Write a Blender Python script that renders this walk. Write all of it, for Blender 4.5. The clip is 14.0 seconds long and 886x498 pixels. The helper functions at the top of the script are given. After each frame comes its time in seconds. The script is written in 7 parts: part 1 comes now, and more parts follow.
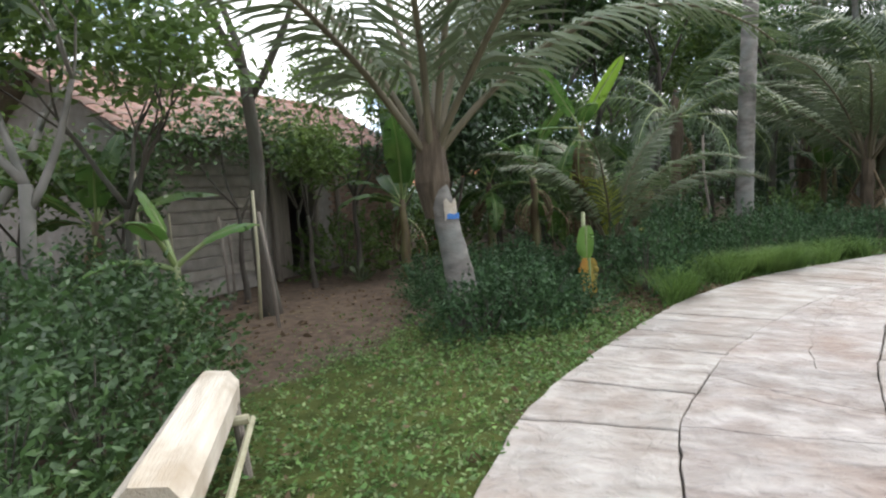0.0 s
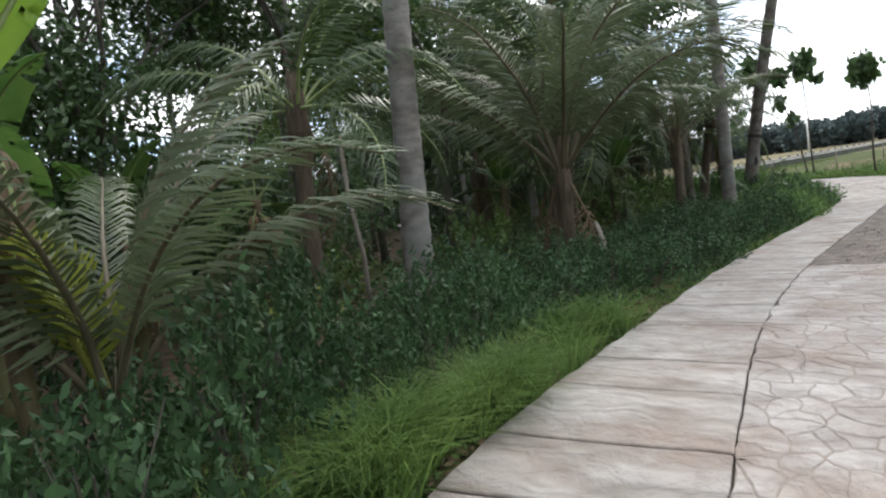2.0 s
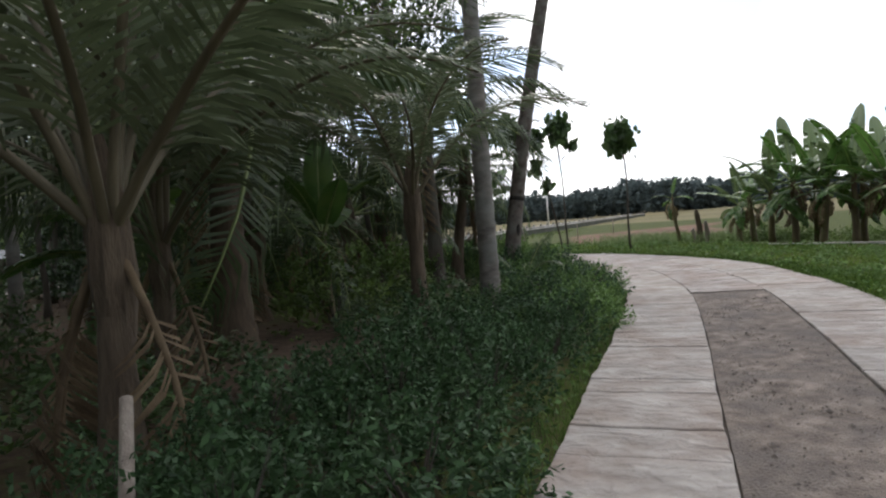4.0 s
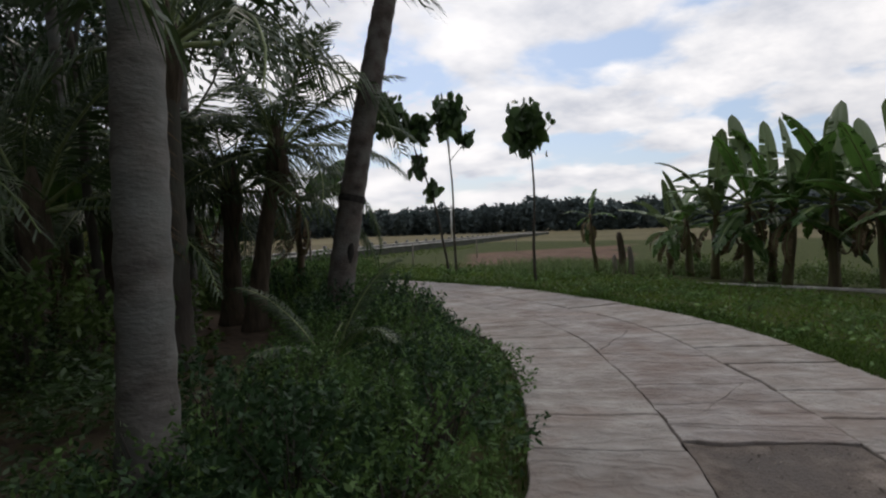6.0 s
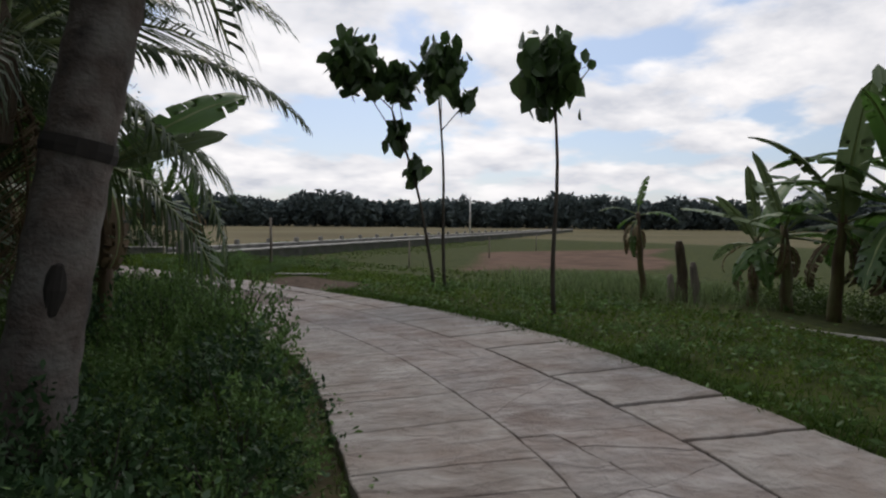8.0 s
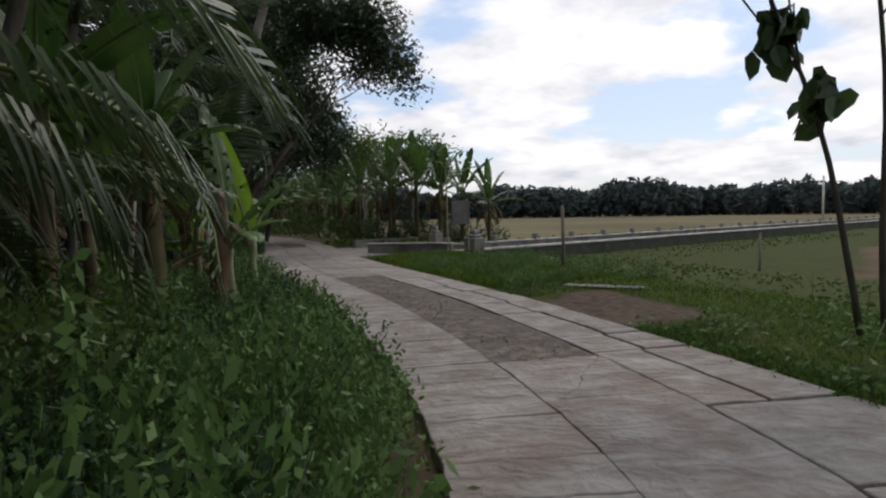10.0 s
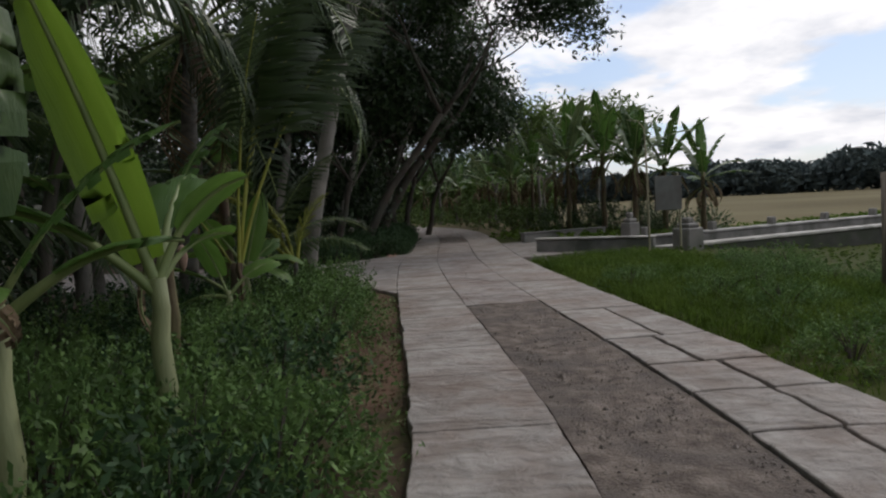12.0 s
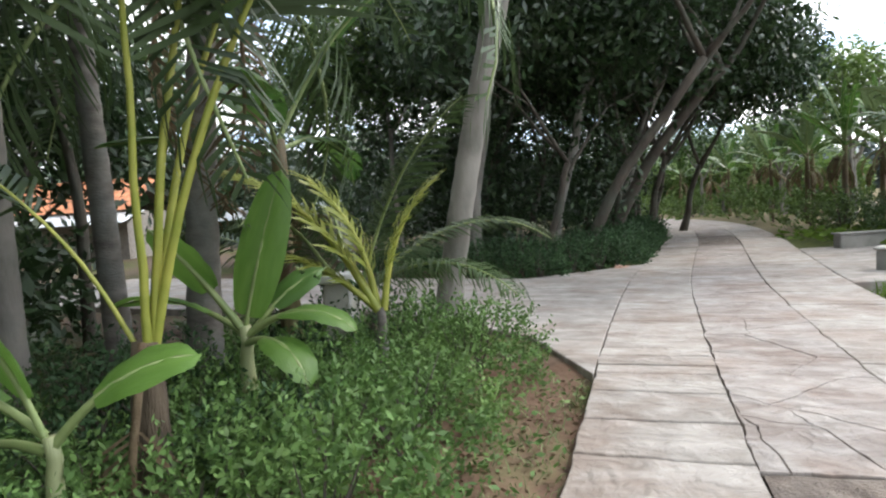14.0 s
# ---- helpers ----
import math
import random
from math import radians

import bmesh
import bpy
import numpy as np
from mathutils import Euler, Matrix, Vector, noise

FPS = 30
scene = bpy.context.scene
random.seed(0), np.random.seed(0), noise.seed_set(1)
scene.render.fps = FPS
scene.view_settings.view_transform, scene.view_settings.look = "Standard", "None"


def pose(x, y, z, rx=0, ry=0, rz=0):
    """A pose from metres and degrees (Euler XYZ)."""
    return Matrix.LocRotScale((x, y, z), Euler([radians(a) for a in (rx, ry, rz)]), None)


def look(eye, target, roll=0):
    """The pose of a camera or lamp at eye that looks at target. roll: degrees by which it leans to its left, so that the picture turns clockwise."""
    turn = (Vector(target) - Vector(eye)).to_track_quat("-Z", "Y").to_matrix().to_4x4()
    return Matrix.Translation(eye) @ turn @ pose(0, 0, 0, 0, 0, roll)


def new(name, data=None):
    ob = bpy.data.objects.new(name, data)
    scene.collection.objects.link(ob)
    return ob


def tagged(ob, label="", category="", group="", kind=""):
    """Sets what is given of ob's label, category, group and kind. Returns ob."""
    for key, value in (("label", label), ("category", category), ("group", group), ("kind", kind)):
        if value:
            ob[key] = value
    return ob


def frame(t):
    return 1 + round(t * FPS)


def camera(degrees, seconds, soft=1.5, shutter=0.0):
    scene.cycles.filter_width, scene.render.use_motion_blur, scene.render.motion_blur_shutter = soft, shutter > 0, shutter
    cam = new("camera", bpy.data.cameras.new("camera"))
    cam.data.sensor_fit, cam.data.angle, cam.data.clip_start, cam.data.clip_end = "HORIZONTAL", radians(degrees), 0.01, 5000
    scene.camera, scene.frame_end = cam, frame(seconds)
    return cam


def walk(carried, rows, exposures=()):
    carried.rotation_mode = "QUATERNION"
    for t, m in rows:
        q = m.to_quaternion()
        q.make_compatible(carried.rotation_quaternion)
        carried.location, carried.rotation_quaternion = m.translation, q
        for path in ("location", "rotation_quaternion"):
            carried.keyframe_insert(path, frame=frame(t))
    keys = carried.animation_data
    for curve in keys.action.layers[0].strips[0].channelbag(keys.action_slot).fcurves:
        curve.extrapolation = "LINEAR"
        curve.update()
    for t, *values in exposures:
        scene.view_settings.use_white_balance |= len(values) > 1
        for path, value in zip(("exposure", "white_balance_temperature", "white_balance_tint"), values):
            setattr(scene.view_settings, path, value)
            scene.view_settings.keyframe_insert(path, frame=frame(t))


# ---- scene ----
cam = camera(71.5, 14.0, soft=2.2)
PATH = [
    (0, (-0.861, -4.834, 1.211), (-1.301, -2.891, 1.036), -4.1),
    (0.5, (-0.731, -3.501, 1.196), (-0.906, -1.52, 0.984), -5.6),
    (1, (-0.553, -2.266, 1.186), (-0.487, -0.281, 0.951), -6.6),
    (1.5, (-0.123, -0.891, 1.174), (0.183, 1.071, 0.933), -7.1),
    (2, (0.471, 0.32, 1.184), (0.986, 2.244, 1.012), -8.1),
    (2.5, (1.173, 1.43, 1.19), (1.951, 3.266, 1.029), -8.3),
    (3, (1.937, 2.513, 1.183), (2.927, 4.244, 1.031), -7.7),
    (3.2, (2.288, 2.916, 1.171), (3.364, 4.596, 1.039), -7.6),
    (5.3, (6.497, 6.505, 1.161), (7.79, 8.03, 1.097), -2.5),
    (5.5, (6.927, 6.819, 1.163), (8.255, 8.313, 1.1), -2.3),
    (6, (8.042, 7.535, 1.166), (9.468, 8.936, 1.101), -1.9),
    (6.5, (9.133, 8.233, 1.176), (10.605, 9.587, 1.115), -1.6),
    (7, (10.097, 8.904, 1.202), (11.579, 10.245, 1.138), -1.6),
    (7.5, (10.939, 9.477, 1.212), (12.423, 10.816, 1.14), -1.1),
    (8, (11.71, 10.152, 1.234), (13.084, 11.603, 1.145), 0.5),
    (8.5, (12.445, 10.904, 1.228), (13.408, 12.653, 1.112), 0.0),
    (8.7, (12.711, 11.253, 1.217), (13.519, 13.078, 1.097), -0.3),
    (10.8, (14.83, 15.736, 1.182), (15.136, 17.708, 1.051), -2.0),
    (11, (14.967, 16.165, 1.185), (15.147, 18.153, 1.046), -2.5),
    (11.5, (15.127, 17.317, 1.206), (15.086, 19.312, 1.07), -3.0),
    (12, (15.229, 18.492, 1.205), (15.146, 20.485, 1.062), -3.1),
    (12.5, (15.304, 19.682, 1.197), (15.137, 21.669, 1.05), -2.9),
    (13, (15.27, 20.783, 1.188), (14.777, 22.716, 1.05), -3.3),
    (13.5, (15.193, 21.913, 1.197), (14.461, 23.769, 1.058), -3.8),
    (14, (15.104, 22.887, 1.201), (14.244, 24.688, 1.07), -3.7),
]
# the phone opens up under the trees at both ends of the walk
EXPOSURES = [(0, 1.5, 6500, 9), (1.0, 1.28, 6500, 9), (2.0, 1.2, 6500, 9), (3.2, 1.03, 6500, 9), (4.4, 0.35, 6650, 13), (5.3, -0.3, 6650, 13), (7.0, -0.45, 6650, 13), (8.7, -0.37, 6650, 13),
             (10.8, -0.25, 6650, 13), (12.5, -0.29, 6650, 13), (13.0, 0.22, 6500, 9), (13.5, 1.15, 6500, 9), (14.0, 1.62, 6500, 9)]
walk(cam, [(t, look(eye, target, roll)) for t, eye, target, roll in PATH], EXPOSURES)

# ---- world and sun: bright broken cloud over a pale blue sky ----
SUN_AZ, SUN_EL = radians(52), radians(48)      # direction towards the sun, ccw from +x
world = bpy.data.worlds.new("sky")
scene.world = world
world.use_nodes = True
wt = world.node_tree
wt.nodes.clear()


def wnode(kind, **inputs):
    n = wt.nodes.new(kind)
    for k, v in inputs.items():
        n.inputs[k].default_value = v
    return n


sky = wnode("ShaderNodeTexSky")
sky.sky_type, sky.sun_disc = "NISHITA", False
sky.sun_elevation, sky.sun_rotation = SUN_EL, radians(90) - SUN_AZ
sky.air_density, sky.dust_density = 1.0, 1.0
coord = wnode("ShaderNodeTexCoord")
sep = wnode("ShaderNodeSeparateXYZ")
wt.links.new(coord.outputs["Generated"], sep.inputs[0])
up = wt.nodes.new("ShaderNodeMath")
up.operation = "MAXIMUM"
up.inputs[1].default_value = 0.0
wt.links.new(sep.outputs["Z"], up.inputs[0])
lift = wt.nodes.new("ShaderNodeMath")
lift.operation = "ADD"
lift.inputs[1].default_value = 0.22
wt.links.new(up.outputs[0], lift.inputs[0])
div = wt.nodes.new("ShaderNodeVectorMath")
div.operation = "DIVIDE"
flat = wnode("ShaderNodeCombineXYZ")
wt.links.new(sep.outputs["X"], flat.inputs["X"])
wt.links.new(sep.outputs["Y"], flat.inputs["Y"])
den = wnode("ShaderNodeCombineXYZ", Z=1.0)
wt.links.new(lift.outputs[0], den.inputs["X"])
wt.links.new(lift.outputs[0], den.inputs["Y"])
wt.links.new(flat.outputs[0], div.inputs[0])
wt.links.new(den.outputs[0], div.inputs[1])
cl = wnode("ShaderNodeTexNoise", Scale=1.6, Detail=9.0, Roughness=0.52, Distortion=0.15)
wt.links.new(div.outputs[0], cl.inputs["Vector"])
cover = wnode("ShaderNodeMapRange")
cover.interpolation_type = "SMOOTHSTEP"
cover.inputs["From Min"].default_value, cover.inputs["From Max"].default_value = 0.40, 0.51
wt.links.new(cl.outputs["Fac"], cover.inputs["Value"])
body = wnode("ShaderNodeTexNoise", Scale=2.6, Detail=7.0, Roughness=0.6)
wt.links.new(div.outputs[0], body.inputs["Vector"])
tone = wnode("ShaderNodeMapRange")
tone.inputs["From Min"].default_value, tone.inputs["From Max"].default_value = 0.32, 0.62
tone.inputs["To Min"].default_value, tone.inputs["To Max"].default_value = 0.0, 1.0
wt.links.new(body.outputs["Fac"], tone.inputs["Value"])
cloud = wt.nodes.new("ShaderNodeMix")
cloud.data_type = "RGBA"
cloud.inputs["A"].default_value = (6.0, 6.4, 7.1, 1)
cloud.inputs["B"].default_value = (9.8, 9.9, 10.0, 1)
wt.links.new(tone.outputs[0], cloud.inputs["Factor"])
haze = wt.nodes.new("ShaderNodeMix")
haze.data_type = "RGBA"
haze.inputs["Factor"].default_value = 0.45
haze.inputs["B"].default_value = (4.6, 6.2, 8.8, 1)
wt.links.new(sky.outputs[0], haze.inputs["A"])
mix = wt.nodes.new("ShaderNodeMix")
mix.data_type = "RGBA"
wt.links.new(cover.outputs[0], mix.inputs["Factor"])
wt.links.new(haze.outputs["Result"], mix.inputs["A"])
wt.links.new(cloud.outputs["Result"], mix.inputs["B"])
# cloud and haze scatter forwards: the half of the sky round the sun is the brighter one
aim = wt.nodes.new("ShaderNodeVectorMath")
aim.operation = "DOT_PRODUCT"
aim.inputs[1].default_value = (math.cos(SUN_AZ) * math.cos(SUN_EL), math.sin(SUN_AZ) * math.cos(SUN_EL), math.sin(SUN_EL))
wt.links.new(coord.outputs["Generated"], aim.inputs[0])
glow = wnode("ShaderNodeMapRange")
glow.interpolation_type = "SMOOTHSTEP"
glow.inputs["From Min"].default_value, glow.inputs["From Max"].default_value = -0.3, 0.95
glow.inputs["To Min"].default_value, glow.inputs["To Max"].default_value = 0.55, 1.42
wt.links.new(aim.outputs["Value"], glow.inputs["Value"])
lit = wt.nodes.new("ShaderNodeVectorMath")
lit.operation = "SCALE"
wt.links.new(mix.outputs["Result"], lit.inputs[0])
wt.links.new(glow.outputs[0], lit.inputs["Scale"])
bg = wnode("ShaderNodeBackground", Strength=0.1)
wt.links.new(lit.outputs[0], bg.inputs["Color"])
out = wnode("ShaderNodeOutputWorld")
wt.links.new(bg.outputs[0], out.inputs["Surface"])

sun_data = bpy.data.lights.new("sun", "SUN")
sun_data.energy, sun_data.angle, sun_data.color = 0.9, radians(12), (1.0, 0.95, 0.88)
sun = new("sun", sun_data)
toward = Vector((math.cos(SUN_AZ) * math.cos(SUN_EL), math.sin(SUN_AZ) * math.cos(SUN_EL), math.sin(SUN_EL)))
sun.matrix_world = look(toward * 60, (0, 0, 0))

# ---- materials ----


def material(name, colours, scale=3.0, rough=0.8, bump=0.3, bump_scale=40.0, detail=6.0, stain=None, stain_scale=0.6,
             metal=0.0, passing=0.0, vary=0.0, gloss=0.5, stretch=(1, 1, 1), island=False):
    """Noise-mixed colours at two scales with relief; passing: share of light that passes (leaves); vary: brightness spread per piece."""
    m = bpy.data.materials.new(name)
    m.use_nodes = True
    t = m.node_tree
    N, link = t.nodes, t.links.new
    bsdf = N["Principled BSDF"]
    tc = N.new("ShaderNodeTexCoord")
    mp = N.new("ShaderNodeMapping")
    mp.inputs["Scale"].default_value = stretch
    link(tc.outputs["Object"], mp.inputs["Vector"])
    n1 = N.new("ShaderNodeTexNoise")
    n1.inputs["Scale"].default_value, n1.inputs["Detail"].default_value = scale, detail
    link(mp.outputs[0], n1.inputs["Vector"])
    ramp = N.new("ShaderNodeValToRGB")
    e = ramp.color_ramp.elements
    e[0].position, e[1].position = 0.3, 0.7
    e[0].color, e[1].color = (*colours[0], 1), (*colours[-1], 1)
    for k, c in enumerate(colours[1:-1]):
        mid = e.new(0.3 + 0.4 * (k + 1) / (len(colours) - 1))
        mid.color = (*c, 1)
    link(n1.outputs["Fac"], ramp.inputs["Fac"])
    col = ramp.outputs["Color"]
    if stain:
        n2 = N.new("ShaderNodeTexNoise")
        n2.inputs["Scale"].default_value, n2.inputs["Detail"].default_value = stain_scale, 5.0
        link(tc.outputs["Object"], n2.inputs["Vector"])
        mr = N.new("ShaderNodeMapRange")
        mr.inputs["From Min"].default_value, mr.inputs["From Max"].default_value = 0.45, 0.68
        link(n2.outputs["Fac"], mr.inputs["Value"])
        mx = N.new("ShaderNodeMix")
        mx.data_type = "RGBA"
        mx.inputs["B"].default_value = (*stain, 1)
        link(mr.outputs[0], mx.inputs["Factor"])
        link(col, mx.inputs["A"])
        col = mx.outputs["Result"]
    if vary:
        if island:
            g = N.new("ShaderNodeNewGeometry")
            r = g.outputs["Random Per Island"]
        else:
            g = N.new("ShaderNodeObjectInfo")
            r = g.outputs["Random"]
        mr = N.new("ShaderNodeMapRange")
        mr.inputs["To Min"].default_value, mr.inputs["To Max"].default_value = 1 - vary, 1 + vary
        link(r, mr.inputs["Value"])
        hs = N.new("ShaderNodeHueSaturation")
        link(mr.outputs[0], hs.inputs["Value"])
        link(col, hs.inputs["Color"])
        col = hs.outputs["Color"]
    link(col, bsdf.inputs["Base Color"])
    bsdf.inputs["Roughness"].default_value, bsdf.inputs["Metallic"].default_value = rough, metal
    bsdf.inputs["Specular IOR Level"].default_value = gloss
    if bump:
        n3 = N.new("ShaderNodeTexNoise")
        n3.inputs["Scale"].default_value, n3.inputs["Detail"].default_value = bump_scale, 4.0
        link(mp.outputs[0], n3.inputs["Vector"])
        b = N.new("ShaderNodeBump")
        b.inputs["Strength"].default_value, b.inputs["Distance"].default_value = bump, 0.02
        link(n3.outputs["Fac"], b.inputs["Height"])
        link(b.outputs[0], bsdf.inputs["Normal"])
    if passing:
        tr = N.new("ShaderNodeBsdfTranslucent")
        link(col, tr.inputs["Color"])
        mxs = N.new("ShaderNodeMixShader")
        mxs.inputs[0].default_value = passing
        link(bsdf.outputs[0], mxs.inputs[1])
        link(tr.outputs[0], mxs.inputs[2])
        link(mxs.outputs[0], N["Material Output"].inputs["Surface"])
    return m


def concrete_material(name, a, b, dirt, ripple, vary=0.1, ribs=0.32):
    """Cast concrete with brushed cross waves, sand grain and earth-coloured stains."""
    m = material(name, [a, b], scale=5.0, rough=0.85, bump=0, stain=dirt, stain_scale=1.7, vary=vary)
    t = m.node_tree
    N, link = t.nodes, t.links.new
    bsdf = N["Principled BSDF"]
    uv = N.new("ShaderNodeUVMap")
    mp = N.new("ShaderNodeMapping")
    mp.inputs["Scale"].default_value = (3.8, 4.2, 1.0)
    link(uv.outputs[0], mp.inputs["Vector"])
    nz = N.new("ShaderNodeTexNoise")
    nz.inputs["Scale"].default_value, nz.inputs["Detail"].default_value, nz.inputs["Roughness"].default_value = 1.3, 7.0, 0.62
    nz.inputs["Distortion"].default_value = 0.6
    link(mp.outputs[0], nz.inputs["Vector"])
    tc = N.new("ShaderNodeTexCoord")
    gr = N.new("ShaderNodeTexNoise")
    gr.inputs["Scale"].default_value, gr.inputs["Detail"].default_value = 60.0, 5.0
    link(tc.outputs["Object"], gr.inputs["Vector"])
    wv = N.new("ShaderNodeTexWave")
    wv.wave_type, wv.bands_direction = "BANDS", "Y"
    for key, val in (("Scale", 2.1), ("Distortion", 14.0), ("Detail", 2.0), ("Detail Scale", 1.6)):
        wv.inputs[key].default_value = val
    link(uv.outputs[0], wv.inputs["Vector"])
    rib = N.new("ShaderNodeMath")
    rib.operation = "MULTIPLY_ADD"
    rib.inputs[1].default_value = 0.13
    link(wv.outputs["Fac"], rib.inputs[0])
    link(nz.outputs["Fac"], rib.inputs[2])
    # screed ribs: long ridges across the lane, a hand's breadth apart
    rm = N.new("ShaderNodeMapping")
    rm.inputs["Scale"].default_value = (1.7, 4.8, 1.0)
    link(uv.outputs[0], rm.inputs["Vector"])
    ridge = N.new("ShaderNodeTexNoise")
    ridge.inputs["Scale"].default_value, ridge.inputs["Detail"].default_value, ridge.inputs["Roughness"].default_value = 1.0, 1.0, 0.5
    ridge.inputs["Distortion"].default_value = 0.9
    link(rm.outputs[0], ridge.inputs["Vector"])
    tall = N.new("ShaderNodeMath")
    tall.operation = "MULTIPLY_ADD"
    tall.inputs[1].default_value = 2.6 * ribs
    link(ridge.outputs["Fac"], tall.inputs[0])
    link(rib.outputs[0], tall.inputs[2])
    b1 = N.new("ShaderNodeBump")
    b1.inputs["Strength"].default_value, b1.inputs["Distance"].default_value = ripple, 0.05
    link(tall.outputs[0], b1.inputs["Height"])
    b2 = N.new("ShaderNodeBump")
    b2.inputs["Strength"].default_value, b2.inputs["Distance"].default_value = 0.35, 0.006
    link(gr.outputs["Fac"], b2.inputs["Height"])
    link(b1.outputs[0], b2.inputs["Normal"])
    link(b2.outputs[0], bsdf.inputs["Normal"])
    # grit lies in the hollows of the brushing
    mr = N.new("ShaderNodeMapRange")
    mr.inputs["From Min"].default_value, mr.inputs["From Max"].default_value = 0.72, 0.40
    mr.inputs["To Min"].default_value, mr.inputs["To Max"].default_value = 0.0, 0.28
    link(rib.outputs[0], mr.inputs["Value"])
    mx = N.new("ShaderNodeMix")
    mx.data_type = "RGBA"
    old = bsdf.inputs["Base Color"].links[0].from_socket
    mx.inputs["B"].default_value = (dirt[0] * 0.8, dirt[1] * 0.8, dirt[2] * 0.8, 1)
    link(mr.outputs[0], mx.inputs["Factor"])
    link(old, mx.inputs["A"])
    # worn clean cement in broken patches, and short dark scrapes across the lane
    col = mx.outputs["Result"]
    for size, scale, det, lo, hi, most, tint in (((1.0, 1.35, 1.0), 4.6, 10.0, 0.50, 0.66, 0.35, (0.49, 0.455, 0.42)), ((2.8, 4.4, 1.0), 1.0, 6.0, 0.60, 0.72, 0.3, (dirt[0] * 0.5, dirt[1] * 0.48, dirt[2] * 0.46)),
                                                 ((1.0, 1.0, 1.0), 1.1, 8.0, 0.50, 0.66, 0.6, (0.25, 0.185, 0.15)), ((1.0, 1.0, 1.0), 9.0, 8.0, 0.58, 0.70, 0.5, (dirt[0] * 0.6, dirt[1] * 0.6, dirt[2] * 0.6))):
        m2 = N.new("ShaderNodeMapping")
        m2.inputs["Scale"].default_value = size
        m2.inputs["Location"].default_value = (lo * 31, hi * 17, 0)
        link(uv.outputs[0], m2.inputs["Vector"])
        n2 = N.new("ShaderNodeTexNoise")
        n2.inputs["Scale"].default_value, n2.inputs["Detail"].default_value, n2.inputs["Roughness"].default_value = scale, det, 0.66
        link(m2.outputs[0], n2.inputs["Vector"])
        r2 = N.new("ShaderNodeMapRange")
        r2.inputs["From Min"].default_value, r2.inputs["From Max"].default_value, r2.inputs["To Max"].default_value = lo, hi, most
        link(n2.outputs["Fac"], r2.inputs["Value"])
        x2 = N.new("ShaderNodeMix")
        x2.data_type = "RGBA"
        x2.inputs["B"].default_value = (*tint, 1)
        link(r2.outputs[0], x2.inputs["Factor"])
        link(col, x2.inputs["A"])
        col = x2.outputs["Result"]
    for lo, hi, tint in ((0.53, 0.70, (0.46, 0.425, 0.395)), (0.47, 0.33, (dirt[0] * 0.62, dirt[1] * 0.58, dirt[2] * 0.56))):
        r2 = N.new("ShaderNodeMapRange")
        r2.inputs["From Min"].default_value, r2.inputs["From Max"].default_value, r2.inputs["To Max"].default_value = lo, hi, ribs
        link(ridge.outputs["Fac"], r2.inputs["Value"])
        x2 = N.new("ShaderNodeMix")
        x2.data_type = "RGBA"
        x2.inputs["B"].default_value = (*tint, 1)
        link(r2.outputs[0], x2.inputs["Factor"])
        link(col, x2.inputs["A"])
        col = x2.outputs["Result"]
    link(col, bsdf.inputs["Base Color"])
    return m


MAT_STRIP = concrete_material("brushed_concrete", (0.27, 0.245, 0.22), (0.40, 0.37, 0.34), (0.24, 0.195, 0.165), 1.0)
MAT_MID = concrete_material("cracked_concrete", (0.25, 0.225, 0.205), (0.38, 0.345, 0.325), (0.215, 0.165, 0.14), 1.0)
MAT_FLAG = concrete_material("crazed_concrete", (0.29, 0.262, 0.24), (0.42, 0.385, 0.36), (0.25, 0.20, 0.17), 0.7, 0.12, 0.3)
MAT_FILL = material("crack_fill", [(0.19, 0.155, 0.13), (0.30, 0.255, 0.22)], scale=14, rough=0.95, bump=0.5)
MAT_APRON = concrete_material("apron_concrete", (0.25, 0.23, 0.21), (0.35, 0.325, 0.30), (0.21, 0.175, 0.15), 0.4, 0.1, 0.35)
MAT_JOINT = material("joint_dirt", [(0.05, 0.042, 0.034), (0.09, 0.072, 0.055)], scale=12, rough=0.95, bump=0.5)
MAT_GRAVEL = material("gravel_dirt", [(0.085, 0.066, 0.053), (0.155, 0.124, 0.102), (0.25, 0.208, 0.175)], scale=8, rough=0.95, bump=0.9,
                      bump_scale=55, stain=(0.11, 0.092, 0.08), stain_scale=2.2)
MAT_STONE = material("gravel_stone", [(0.10, 0.08, 0.068), (0.27, 0.235, 0.205)], scale=9, rough=0.9, bump=0.4, vary=0.3, island=True)
MAT_BARK = material("palm_bark", [(0.085, 0.075, 0.066), (0.15, 0.135, 0.12), (0.24, 0.22, 0.2)], scale=5, rough=0.9, bump=0.4, bump_scale=24,
                    stain=(0.19, 0.20, 0.185), stain_scale=2.4, stretch=(1, 1, 2.2))
MAT_BARK_MOTTLED = material("mottled_palm_bark", [(0.045, 0.036, 0.032), (0.10, 0.08, 0.068), (0.15, 0.125, 0.11)], scale=7, rough=0.95, bump=0.6, bump_scale=30, stain=(0.17, 0.16, 0.145), stain_scale=4.5, stretch=(1, 1, 1.2))
MAT_BARK_DARK = material("tree_bark", [(0.05, 0.04, 0.032), (0.10, 0.082, 0.066)], scale=6, rough=0.95, bump=0.9, bump_scale=18,
                         stain=(0.085, 0.09, 0.07), stain_scale=2, stretch=(1, 1, 0.35))
MAT_BARK_PALE = material("pale_bark", [(0.15, 0.135, 0.118), (0.27, 0.25, 0.225)], scale=4, rough=0.9, bump=0.6, bump_scale=16,
                         stain=(0.12, 0.12, 0.10), stain_scale=3, stretch=(1, 1, 0.4))
